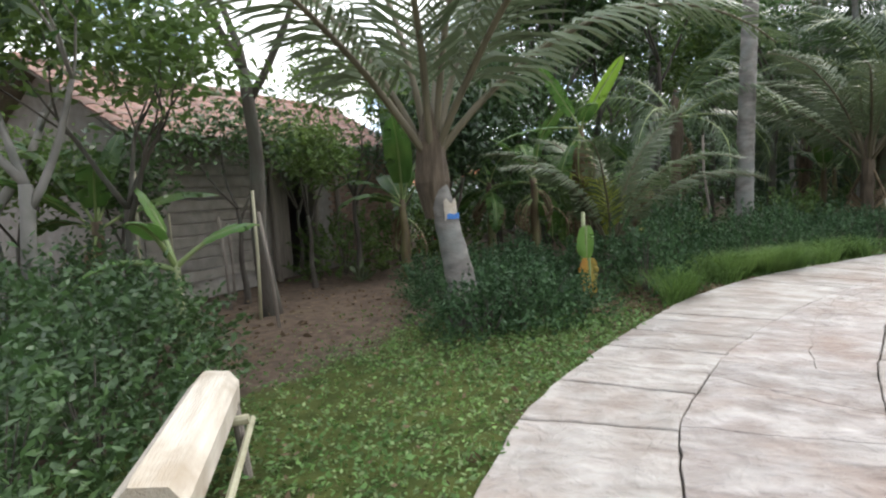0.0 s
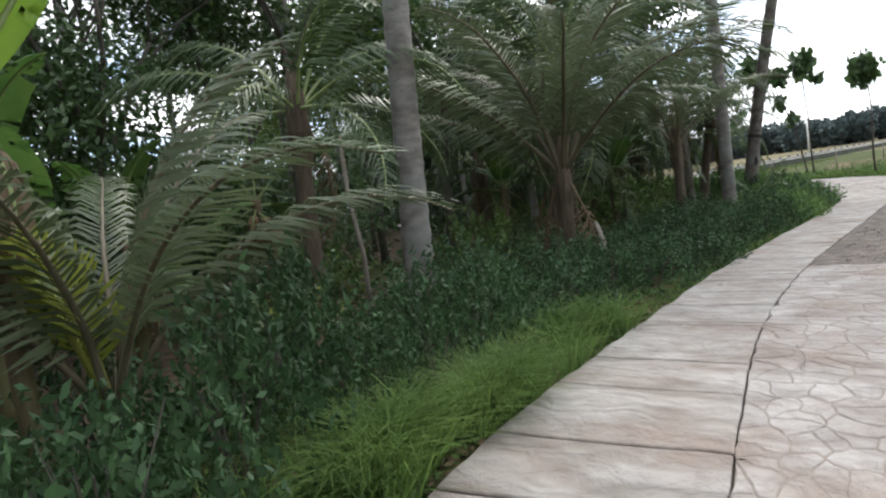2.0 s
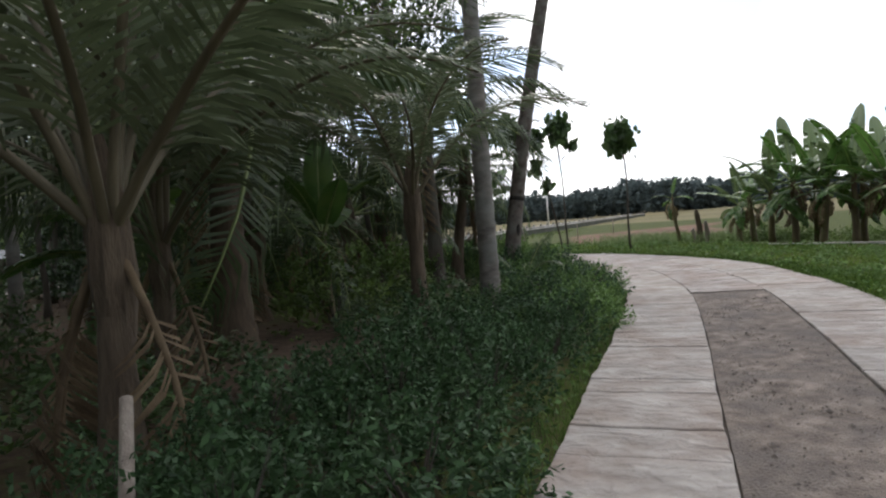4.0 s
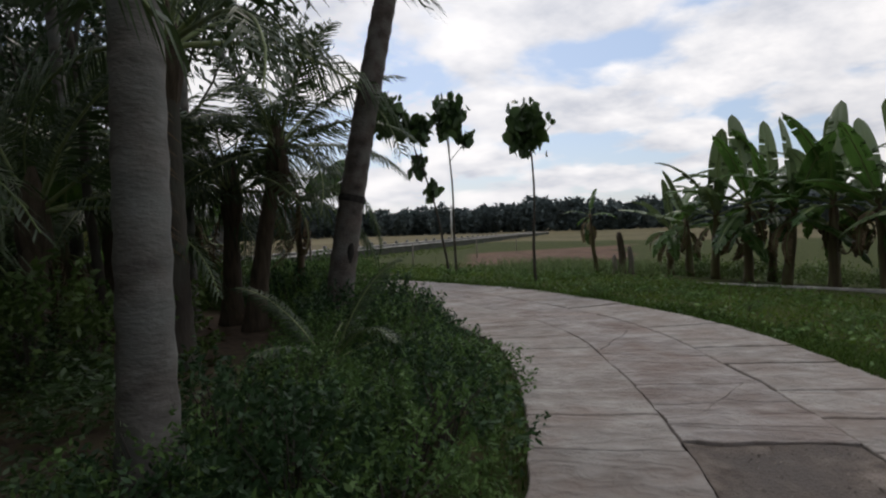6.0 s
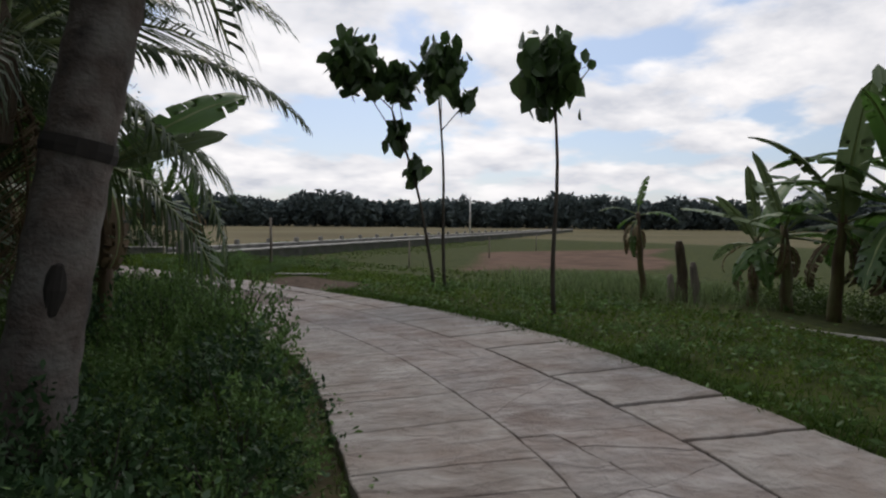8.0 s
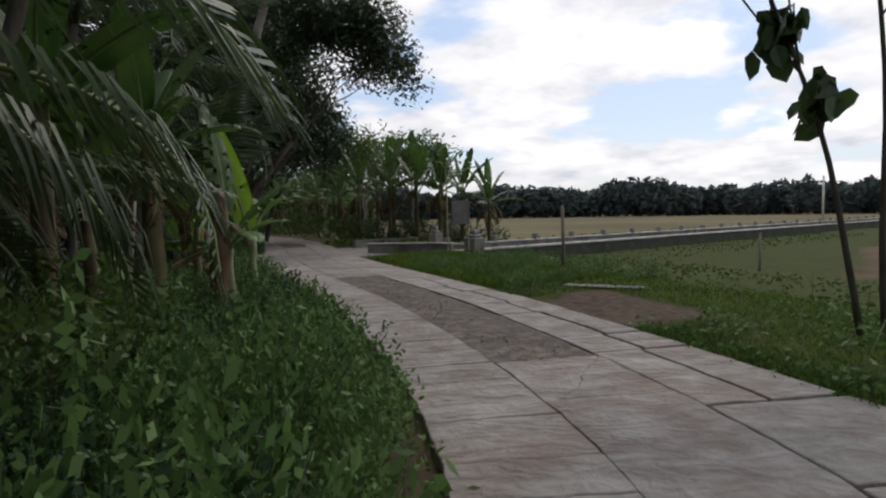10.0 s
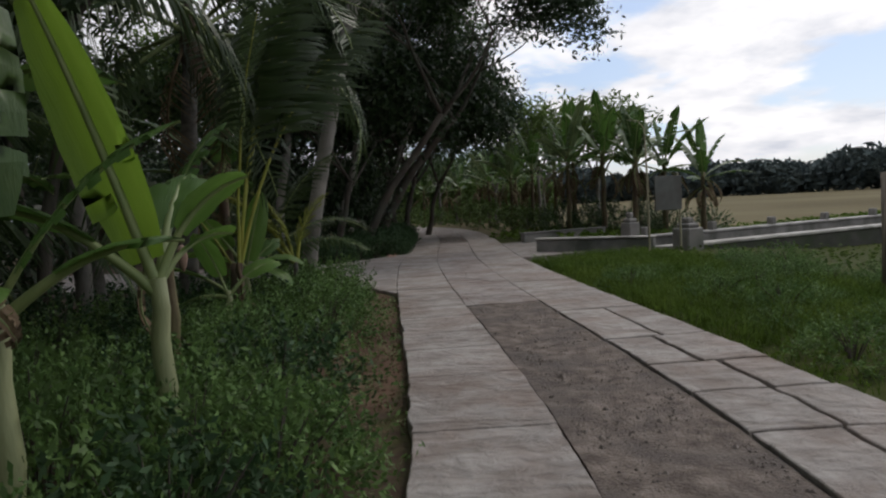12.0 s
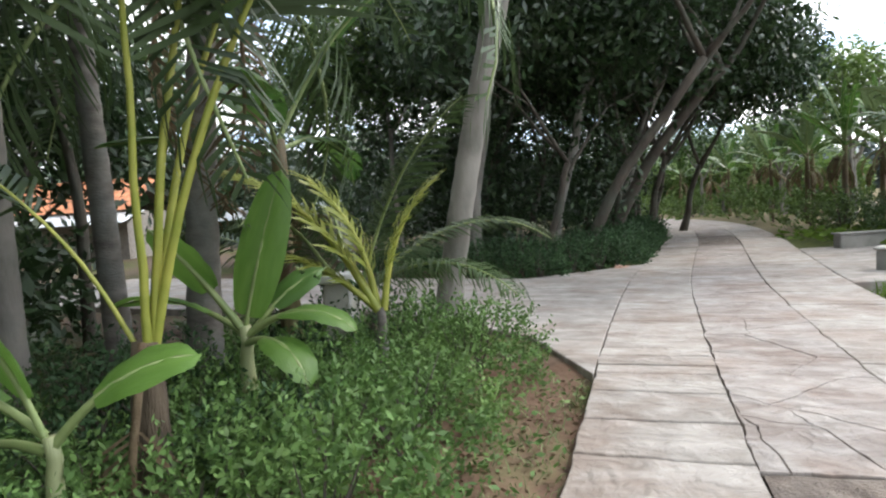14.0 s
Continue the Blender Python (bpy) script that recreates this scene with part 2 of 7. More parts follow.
MAT_STEM = material("banana_sheath", [(0.075, 0.05, 0.032), (0.14, 0.115, 0.05), (0.19, 0.20, 0.085)], scale=3.0, rough=0.65, bump=0.4, bump_scale=14,
                    stain=(0.085, 0.042, 0.026), stain_scale=2.5, stretch=(3, 3, 0.35))
MAT_STEM_BROWN = material("dry_sheath", [(0.05, 0.026, 0.017), (0.15, 0.075, 0.042), (0.22, 0.135, 0.08)], scale=3.5, rough=0.8, bump=0.5, bump_scale=16, stain=(0.06, 0.032, 0.022), stain_scale=2.6, stretch=(4, 4, 0.3))
MAT_STEM_GREEN = material("young_sheath", [(0.20, 0.24, 0.10), (0.33, 0.34, 0.19)], scale=4.0, rough=0.55, bump=0.2, stretch=(2, 2, 0.3))
MAT_RIB = material("petiole", [(0.16, 0.22, 0.075), (0.25, 0.30, 0.12)], scale=6, rough=0.5, bump=0.1)
MAT_RIB_BROWN = material("brown_petiole", [(0.085, 0.07, 0.042), (0.155, 0.13, 0.078)], scale=6, rough=0.6, bump=0.2, stretch=(0.4, 3, 3))
MAT_RIB_YELLOW = material("yellow_petiole", [(0.20, 0.24, 0.035), (0.36, 0.35, 0.07)], scale=5, rough=0.45, bump=0.15, stretch=(1, 1, 0.3))
MAT_BANANA = material("banana_leaf", [(0.045, 0.105, 0.022), (0.075, 0.155, 0.035)], scale=2.2, rough=0.42, bump=0.25, bump_scale=26,
                      stain=(0.10, 0.17, 0.04), stain_scale=1.6, passing=0.38, vary=0.22, stretch=(1, 5, 1))
MAT_BANANA_LIGHT = material("young_banana_leaf", [(0.11, 0.22, 0.04), (0.16, 0.29, 0.06)], scale=2.2, rough=0.4, bump=0.25, bump_scale=26,
                            passing=0.45, vary=0.12, stretch=(1, 5, 1))
MAT_BANANA_MID = material("mid_banana_leaf", [(0.07, 0.15, 0.03), (0.11, 0.21, 0.05)], scale=2.2, rough=0.42, bump=0.25, bump_scale=26, passing=0.35, vary=0.2, stretch=(0.4, 6, 1))
# base colour paled and greyed to carry the sky's reflection on glossy blades
MAT_BANANA_SHEEN = material("sky_sheen_banana_leaf", [(0.13, 0.19, 0.08), (0.20, 0.26, 0.13)], scale=2.2, rough=0.38, bump=0.25, bump_scale=26, passing=0.25, vary=0.2, stretch=(0.4, 6, 1))
MAT_BANANA_BRIGHT = material("bright_banana_leaf", [(0.17, 0.30, 0.03), (0.24, 0.38, 0.05)], scale=2.2, rough=0.4, bump=0.25, bump_scale=26, passing=0.5, stretch=(0.4, 6, 1))
MAT_DRY = material("dry_leaf", [(0.10, 0.066, 0.038), (0.20, 0.145, 0.085)], scale=5, rough=0.9, bump=0.4, passing=0.15, vary=0.3)
MAT_FROND = material("palm_leaflet", [(0.042, 0.072, 0.026), (0.075, 0.115, 0.042)], scale=2, rough=0.42, bump=0, passing=0.25, vary=0.2)
MAT_FROND_PALE = material("pale_palm_leaflet", [(0.085, 0.115, 0.055), (0.145, 0.175, 0.095)], scale=2, rough=0.45, bump=0, passing=0.25, vary=0.2)
MAT_FROND_YELLOW = material("yellow_palm_leaflet", [(0.20, 0.24, 0.035), (0.30, 0.33, 0.07)], scale=2, rough=0.45, bump=0, passing=0.35, vary=0.1)
MAT_LEAF = material("broad_leaf", [(0.036, 0.074, 0.024), (0.078, 0.135, 0.042)], scale=1.6, rough=0.42, bump=0, passing=0.28, vary=0.35, island=True)
# dark tree leaves, with some of the grove's shade put into the colour
MAT_LEAF_DEEP_SHADE = material("deep_shade_leaf", [(0.020, 0.044, 0.017), (0.044, 0.08, 0.028)], scale=1.6, rough=0.4, bump=0, passing=0.2, vary=0.35, island=True)
MAT_LEAF_LIGHT = material("light_leaf", [(0.075, 0.135, 0.032), (0.14, 0.205, 0.052)], scale=1.4, rough=0.5, bump=0, passing=0.38, vary=0.35, island=True)
MAT_LEAF_BLUE = material("hedge_leaf", [(0.028, 0.064, 0.025), (0.062, 0.118, 0.044)], scale=2.5, rough=0.6, gloss=0.3, bump=0, passing=0.22, vary=0.4, island=True)
MAT_LEAF_WEED = material("weed_leaf", [(0.062, 0.13, 0.036), (0.152, 0.245, 0.072)], scale=1.8, rough=0.6, gloss=0.3, bump=0, passing=0.3, vary=0.4, island=True)
MAT_GRASS = material("grass_blade", [(0.07, 0.135, 0.03), (0.15, 0.235, 0.060)], scale=1.2, rough=0.6, gloss=0.25, bump=0, passing=0.4, vary=0.35, island=True)
MAT_GRASS_DARK = material("turf_blade", [(0.038, 0.08, 0.015), (0.08, 0.14, 0.026)], scale=0.8, rough=0.8, gloss=0.12, bump=0, passing=0.3, vary=0.35, island=True)
MAT_TURF = material("verge_blade", [(0.058, 0.112, 0.016), (0.13, 0.195, 0.034)], scale=0.9, rough=0.75, gloss=0.15, bump=0, passing=0.35, vary=0.35, island=True)
MAT_WEED_PALE = material("pale_weed", [(0.13, 0.19, 0.075), (0.22, 0.28, 0.13)], scale=1.6, rough=0.7, gloss=0.2, bump=0, passing=0.3, vary=0.35, island=True)
MAT_CROP = material("crop_leaf", [(0.06, 0.105, 0.025), (0.115, 0.155, 0.045)], scale=0.5, rough=0.8, gloss=0.15, bump=0, passing=0.3, vary=0.35, island=True)
# leaf colour lifted to blue-grey: the distance haze is painted into it
MAT_FAR_HAZE = material("hazy_far_leaf", [(0.06, 0.085, 0.088), (0.095, 0.125, 0.118)], scale=0.15, rough=0.8, bump=0, passing=0.1, vary=0.3, island=True)
MAT_WOOD = material("weathered_wood", [(0.17, 0.14, 0.115), (0.29, 0.25, 0.21)], scale=4, rough=0.85, bump=0.5, bump_scale=20, stretch=(6, 6, 0.6))
MAT_PALE_WOOD = material("bleached_timber", [(0.42, 0.36, 0.29), (0.58, 0.52, 0.44)], scale=4, rough=0.8, bump=0.45, bump_scale=18,
                         stain=(0.33, 0.27, 0.2), stain_scale=3, stretch=(7, 0.7, 7))
MAT_BAMBOO = material("bamboo", [(0.30, 0.27, 0.17), (0.42, 0.39, 0.27)], scale=5, rough=0.55, bump=0.2, stretch=(3, 3, 0.4))
MAT_BRICK = material("brick", [(0.23, 0.13, 0.095), (0.33, 0.21, 0.155)], scale=6, rough=0.9, bump=0.4, vary=0.22, stain=(0.25, 0.2, 0.165), stain_scale=2)
MAT_MORTAR = material("mortar", [(0.22, 0.195, 0.17), (0.31, 0.28, 0.25)], scale=8, rough=0.95, bump=0.5)
MAT_TILE = material("roof_tile", [(0.22, 0.115, 0.085), (0.33, 0.19, 0.15)], scale=5, rough=0.85, bump=0.3, vary=0.25, stain=(0.16, 0.13, 0.11), stain_scale=1.3)
MAT_TILE_ORANGE = material("orange_tile", [(0.38, 0.14, 0.06), (0.50, 0.21, 0.10)], scale=5, rough=0.85, bump=0.3, vary=0.2)
MAT_ZINC = material("zinc_sheet", [(0.42, 0.46, 0.49), (0.58, 0.61, 0.63)], scale=3, rough=0.45, bump=0.1, metal=0.6, stain=(0.34, 0.30, 0.27), stain_scale=1.0)
MAT_PANEL = material("woven_panel", [(0.17, 0.15, 0.125), (0.27, 0.245, 0.21)], scale=6, rough=0.9, bump=0.4, vary=0.15)
MAT_DARK = material("dark_opening", [(0.018, 0.015, 0.013), (0.03, 0.026, 0.022)], scale=4, rough=0.95, bump=0.1)
MAT_CEMENT = material("old_cement", [(0.20, 0.19, 0.175), (0.33, 0.315, 0.29)], scale=3, rough=0.9, bump=0.5, stain=(0.11, 0.115, 0.095), stain_scale=1.4)
MAT_CEMENT_PALE = material("pale_cement", [(0.42, 0.40, 0.365), (0.56, 0.54, 0.50)], scale=3, rough=0.85, bump=0.4, stain=(0.26, 0.25, 0.225), stain_scale=1.6)
MAT_MOSSY = material("mossy_wall", [(0.05, 0.05, 0.042), (0.10, 0.10, 0.085)], scale=2.5, rough=0.95, bump=0.7, stain=(0.055, 0.07, 0.04), stain_scale=1.2)
MAT_WATER = material("canal_water", [(0.05, 0.055, 0.045), (0.07, 0.075, 0.06)], scale=1, rough=0.08, bump=0.05, bump_scale=6)
MAT_WHITE = material("white_paint", [(0.62, 0.62, 0.60), (0.75, 0.75, 0.73)], scale=3, rough=0.6, bump=0.15, stain=(0.48, 0.46, 0.42), stain_scale=2.5)
MAT_BOARD = material("board_back", [(0.10, 0.105, 0.10), (0.16, 0.165, 0.155)], scale=3, rough=0.7, bump=0.1, stain=(0.09, 0.08, 0.07), stain_scale=2)
MAT_BLUE = material("blue_paint", [(0.03, 0.12, 0.36), (0.06, 0.19, 0.48)], scale=8, rough=0.7, bump=0.2)
MAT_RED = material("red_plastic", [(0.50, 0.05, 0.045), (0.62, 0.10, 0.085)], scale=4, rough=0.4, bump=0.05)
MAT_WILT = material("yellowing_leaf", [(0.20, 0.22, 0.05), (0.42, 0.24, 0.035), (0.45, 0.19, 0.03)], scale=2.5, rough=0.6, bump=0.2, passing=0.3)
MAT_HUSK = material("coconut_fibre", [(0.06, 0.042, 0.028), (0.13, 0.098, 0.066)], scale=8, rough=0.95, bump=0.7, stretch=(3, 3, 0.5))


def ground_material():
    """Soil, leaf litter and turf, blended by the ground's own cover values (grass, crop soil, straw)."""
    m = bpy.data.materials.new("ground_cover")
    m.use_nodes = True
    t = m.node_tree
    N, link = t.nodes, t.links.new
    bsdf = N["Principled BSDF"]
    tc = N.new("ShaderNodeTexCoord")

    def noise_ramp(scale, a, b, det=7.0):
        n = N.new("ShaderNodeTexNoise")
        n.inputs["Scale"].default_value, n.inputs["Detail"].default_value = scale, det
        link(tc.outputs["Object"], n.inputs["Vector"])
        r = N.new("ShaderNodeValToRGB")
        r.color_ramp.elements[0].position, r.color_ramp.elements[1].position = 0.32, 0.68
        r.color_ramp.elements[0].color, r.color_ramp.elements[1].color = (*a, 1), (*b, 1)
        link(n.outputs["Fac"], r.inputs["Fac"])
        return r.outputs["Color"], n.outputs["Fac"]

    soil, fine = noise_ramp(9.0, (0.058, 0.041, 0.031), (0.135, 0.098, 0.072))
    turf, _ = noise_ramp(5.0, (0.03, 0.042, 0.012), (0.075, 0.085, 0.025))
    plot, _ = noise_ramp(1.2, (0.095, 0.06, 0.042), (0.17, 0.108, 0.076))
    straw, _ = noise_ramp(0.05, (0.125, 0.105, 0.058), (0.185, 0.16, 0.09))
    col = soil
    for layer, att in ((turf, "turf"), (plot, "plot"), (straw, "straw")):
        a = N.new("ShaderNodeAttribute")
        a.attribute_name = att
        k = N.new("ShaderNodeMath")
        k.operation = "ADD"
        link(a.outputs["Fac"], k.inputs[0])
        off = N.new("ShaderNodeMapRange")
        off.inputs["To Min"].default_value, off.inputs["To Max"].default_value = -0.35, 0.35
        link(fine, off.inputs["Value"])
        link(off.outputs[0], k.inputs[1])
        s = N.new("ShaderNodeMapRange")
        s.inputs["From Min"].default_value, s.inputs["From Max"].default_value = 0.35, 0.65
        link(k.outputs[0], s.inputs["Value"])
        mx = N.new("ShaderNodeMix")
        mx.data_type = "RGBA"
        link(s.outputs[0], mx.inputs["Factor"])
        link(col, mx.inputs["A"])
        link(layer, mx.inputs["B"])
        col = mx.outputs["Result"]
    link(col, bsdf.inputs["Base Color"])
    bsdf.inputs["Roughness"].default_value = 0.95
    bsdf.inputs["Specular IOR Level"].default_value = 0.08
    b = N.new("ShaderNodeBump")
    b.inputs["Strength"].default_value, b.inputs["Distance"].default_value = 0.8, 0.03
    link(fine, b.inputs["Height"])
    link(b.outputs[0], bsdf.inputs["Normal"])
    return m


MAT_GROUND = ground_material()

# ---- mesh helpers ----


def mesh_of(name, verts, faces, mat, smooth=False, uvs=None):
    me = bpy.data.meshes.new(name)
    me.from_pydata([tuple(v) for v in verts], [], [tuple(f) for f in faces])
    for m in mat if isinstance(mat, (list, tuple)) else [mat]:
        me.materials.append(m)
    if uvs is not None:
        lay = me.uv_layers.new(name="UVMap")
        idx = np.empty(len(me.loops), dtype=np.int32)
        me.loops.foreach_get("vertex_index", idx)
        lay.data.foreach_set("uv", np.asarray(uvs, dtype=np.float32)[idx].ravel())
    if smooth:
        me.polygons.foreach_set("use_smooth", np.ones(len(me.polygons), dtype=bool))
    me.update()
    return me


def piece(name, me, parent, m=None, label=""):
    ob = new(name, me)
    if parent is not None:
        ob.parent = parent
    if m is not None:
        ob.matrix_basis = m
    return tagged(ob, label)


def part(name, geo, mat, parent, label="", smooth=False):
    return piece(name, mesh_of(name, geo[0], geo[1], mat, smooth), parent, None, label)


def thing(name, m, label, category, group="", kind=""):
    ob = new(name)
    ob.empty_display_size = 0.1
    ob.matrix_basis = m
    return tagged(ob, label, category, group, kind)


def join(*geos):
    V, F = [], []
    for v, f in geos:
        k = len(V)
        V.extend(v)
        F.extend([tuple(i + k for i in q) for q in f])
    return V, F


def moved(geo, m):
    return [m @ Vector(v) for v in geo[0]], geo[1]


def tube(path, radii, n=8, cap=True, wobble=0.0, rng=None):
    """A round body along a path, with one radius a point."""
    path = [Vector(p) for p in path]
    V, F = [], []
    side = None
    for k, p in enumerate(path):
        d = (path[min(k + 1, len(path) - 1)] - path[max(k - 1, 0)]).normalized()
        if side is None:
            side = d.orthogonal().normalized()
        side = (side - d * side.dot(d)).normalized()
        other = d.cross(side)
        for j in range(n):
            a = 2 * math.pi * j / n
            r = radii[k] * (1 + (rng.uniform(-wobble, wobble) if rng else 0))
            V.append(p + side * (r * math.cos(a)) + other * (r * math.sin(a)))
        if k:
            for j in range(n):
                a, b = (k - 1) * n + j, (k - 1) * n + (j + 1) % n
                F.append((a, b, b + n, a + n))
    if cap:
        F.append(tuple(range(n - 1, -1, -1)))
        F.append(tuple(range((len(path) - 1) * n, len(path) * n)))
    return V, F


def box(cx, cy, cz, sx, sy, sz, bevel=0.01):
    """A block with chamfered edges."""
    bm = bmesh.new()
    bmesh.ops.create_cube(bm, size=1)
    bmesh.ops.scale(bm, vec=(sx, sy, sz), verts=bm.verts)
    if bevel:
        bmesh.ops.bevel(bm, geom=list(bm.edges), offset=min(bevel, 0.4 * min(sx, sy, sz)), segments=1, affect="EDGES")
    bmesh.ops.translate(bm, vec=(cx, cy, cz), verts=bm.verts)
    bm.verts.ensure_lookup_table()
    geo = [v.co.copy() for v in bm.verts], [tuple(v.index for v in f.verts) for f in bm.faces]
    bm.free()
    return geo


def quads(centres, along, across):
    """Many two-sided leaves, each a pointed four-corner blade: centre, half length vector, half width vector (arrays)."""
    c, a, w = (np.asarray(x, dtype=float) for x in (centres, along, across))
    n = len(c)
    V = np.stack([c - a, c + w, c + a, c - w], 1).reshape(-1, 3)
    return V, np.arange(4 * n).reshape(n, 4)


def leaf_mesh(name, centres, along, across, mat):
    V, F = quads(centres, along, across)
    me = bpy.data.meshes.new(name)
    me.vertices.add(len(V))
    me.vertices.foreach_set("co", V.astype(np.float32).ravel())
    me.loops.add(F.size)
    me.loops.foreach_set("vertex_index", F.astype(np.int32).ravel())
    me.polygons.add(len(F))
    me.polygons.foreach_set("loop_start", np.arange(0, F.size, 4, dtype=np.int32))
    me.polygons.foreach_set("loop_total", np.full(len(F), 4, dtype=np.int32))
    me.materials.append(mat)
    me.update(calc_edges=True)
    me.validate()
    return me


def random_dirs(rng, n, flat=1.0):
    d = rng.normal(size=(n, 3))
    d[:, 2] *= flat
    return d / np.linalg.norm(d, axis=1)[:, None]


def crosses(rng, along, width):
    d = random_dirs(rng, len(along))
    w = np.cross(along, d)
    return w / (np.linalg.norm(w, axis=1)[:, None] + 1e-9) * np.asarray(width)[:, None]


# ---- the plan: one lane, two brushed strips with a cracked bed between them ----
LANE = [(-0.2, -12.0), (-0.3, -6.0), (-0.08, -2.4), (0.2, -1.2), (0.72, 0.05), (1.4, 1.31), (2.21, 2.23), (3.96, 3.58), (5.68, 4.82), (7.6, 6.05),
        (9.38, 7.16), (11.48, 8.57), (13.15, 10.0), (14.05, 10.95), (14.8, 12.15), (15.48, 13.8), (15.8, 14.9), (16.12, 16.7), (16.22, 18.3),
        (16.2, 20.0), (16.06, 22.3), (15.6, 25.9), (15.25, 28.8), (14.97, 32.0), (14.83, 35.8), (14.7, 39.5), (14.2, 45.0), (13.0, 50.0), (10.5, 55.0), (6.5, 60.0)]
LEFT, MIDL, MIDR, RIGHT = -1.25, -0.44, 0.44, 1.37


def spline(points, step=0.1):
    P = np.array([points[0]] + list(points) + [points[-1]], dtype=float)
    outp = []
    for i in range(1, len(P) - 2):
        a, b, c, d = P[i - 1], P[i], P[i + 1], P[i + 2]
        n = max(2, int(np.linalg.norm(c - b) / step))
        for t in np.linspace(0, 1, n, endpoint=False):
            outp.append(0.5 * (2 * b + (c - a) * t + (2 * a - 5 * b + 4 * c - d) * t * t + (3 * b - a - 3 * c + d) * t ** 3))
    outp.append(P[-2])
    return np.array(outp)


LINE = spline(LANE)
STEP = np.r_[0, np.cumsum(np.linalg.norm(np.diff(LINE, axis=0), axis=1))]
TAN = np.gradient(LINE, axis=0)
for _ in range(6):
    TAN[1:-1] = (TAN[:-2] + 2 * TAN[1:-1] + TAN[2:]) / 4
TAN /= np.linalg.norm(TAN, axis=1)[:, None]
LENGTH = float(STEP[-1])


def lane(s, o=0.0):
    """The place at s metres along the lane and o metres to its right."""
    x, y = np.interp(s, STEP, LINE[:, 0]), np.interp(s, STEP, LINE[:, 1])
    tx, ty = np.interp(s, STEP, TAN[:, 0]), np.interp(s, STEP, TAN[:, 1])
    return x + o * ty, y - o * tx


def along_lane(x, y):
    """s and o of places (arrays)."""
    x, y = np.atleast_1d(np.asarray(x, float)), np.atleast_1d(np.asarray(y, float))
    s, o = np.empty(len(x)), np.empty(len(x))
    for k in range(0, len(x), 2000):
        dx, dy = x[k:k + 2000, None] - LINE[None, :, 0], y[k:k + 2000, None] - LINE[None, :, 1]
        i = np.argmin(dx * dx + dy * dy, 1)
        r = np.arange(len(i))
        s[k:k + 2000] = STEP[i]
        cross = dx[r, i] * TAN[i, 1] - dy[r, i] * TAN[i, 0]
        o[k:k + 2000] = np.sign(cross) * np.hypot(dx[r, i], dy[r, i])
    return s, o


def s_near(x, y):
    return float(along_lane([x], [y])[0][0])


def laid(s, o):
    """The place of a slab's corner: the inner joint swings out in the first bend, both edges widen in the second."""
    inner = 0.30 * math.exp(-((s - 14.3) / 2.0) ** 2) * max(0.0, 1 - abs(o + 0.44) / 0.8)
    outer = 0.2 * math.exp(-((s - 34.2) / 2.2) ** 2) * max(0.0, min(1.0, (o - 0.3) / 1.07))
    left = -0.2 * math.exp(-((s - 31.0) / 1.9) ** 2) * max(0.0, min(1.0, (-o - 0.44) / 0.81))
    return lane(s, o + inner + outer + left)


PATCHES = [(s_near(5.68, 4.82), s_near(11.48, 8.6)), (s_near(16.2, 18.5), s_near(15.6, 25.85)), (s_near(14.75, 37.8), s_near(14.6, 41.0))]
S_BEND = s_near(13.6, 10.4)
S_CORNER = s_near(15.4, 27.2)
S_HEDGE2 = s_near(14.95, 34.2)


# ---- ground ----
def grid_axis(lo, hi, step, far):
    mid = list(np.arange(lo, hi + step / 2, step))
    grow, d = [], step
    x = mid[-1]
    while x < hi + far:
        d *= 1.35
        x += d
        grow.append(x)
    back, d, x = [], step, lo
    while x > lo - far:
        d *= 1.35
        x -= d
        back.append(x)
    return np.array(back[::-1] + mid + grow)


def smooth01(a, b, v):
    t = np.clip((v - a) / (b - a), 0, 1)
    return t * t * (3 - 2 * t)


def wave(x, y):
    return 0.5 * np.sin(x * 0.9 + 1.3 * np.sin(y * 0.5)) + 0.5 * np.sin(y * 1.1 + 1.7 * np.sin(x * 0.45 + 1.0))


CANAL_A, CANAL_D = np.array([19.6, 32.2]), np.array([0.895, 0.446])
CANAL_N = np.array([-CANAL_D[1], CANAL_D[0]])


def ground_height(x, y):
    s, o = along_lane(x, y)
    x, y = np.asarray(x, float), np.asarray(y, float)
    under = (o > LEFT - 0.02) & (o < RIGHT + 0.02)
    z = -0.07 + 0.012 * wave(x * 2.3, y * 2.3) + 0.03 * wave(x * 0.5, y * 0.5)
    right = np.clip(o - RIGHT - 0.5, 0, None)
    z = np.where(o > 0, z + 0.05 * smooth01(0.2, 1.0, o - RIGHT) - 0.42 * smooth01(2.5, 9.0, right) * smooth01(3, 9, s), z)
    # the bed of the canal
    rel = np.stack([x - CANAL_A[0], y - CANAL_A[1]], -1)
    u, v = rel @ CANAL_D, rel @ CANAL_N
    bed = smooth01(-0.1, 0.1, v) * (1 - smooth01(2.1, 2.3, v)) * (u > -3.2)
    z = np.where(bed > 0, z * (1 - bed) - 0.95 * bed, z)
    return np.where(under, np.minimum(z, -0.08), z)


gx, gy = grid_axis(-14, 34, 0.28, 1500), grid_axis(-10, 62, 0.36, 1500)
XX, YY = np.meshgrid(gx, gy)
GX, GY = XX.ravel(), YY.ravel()
GZ = ground_height(GX, GY)
nx, ny = len(gx), len(gy)
idx = np.arange(nx * ny).reshape(ny, nx)
GF = np.stack([idx[:-1, :-1], idx[:-1, 1:], idx[1:, 1:], idx[1:, :-1]], -1).reshape(-1, 4)
ground_me = mesh_of("ground", np.stack([GX, GY, GZ], 1), GF, MAT_GROUND, smooth=True)
gs, go = along_lane(GX, GY)
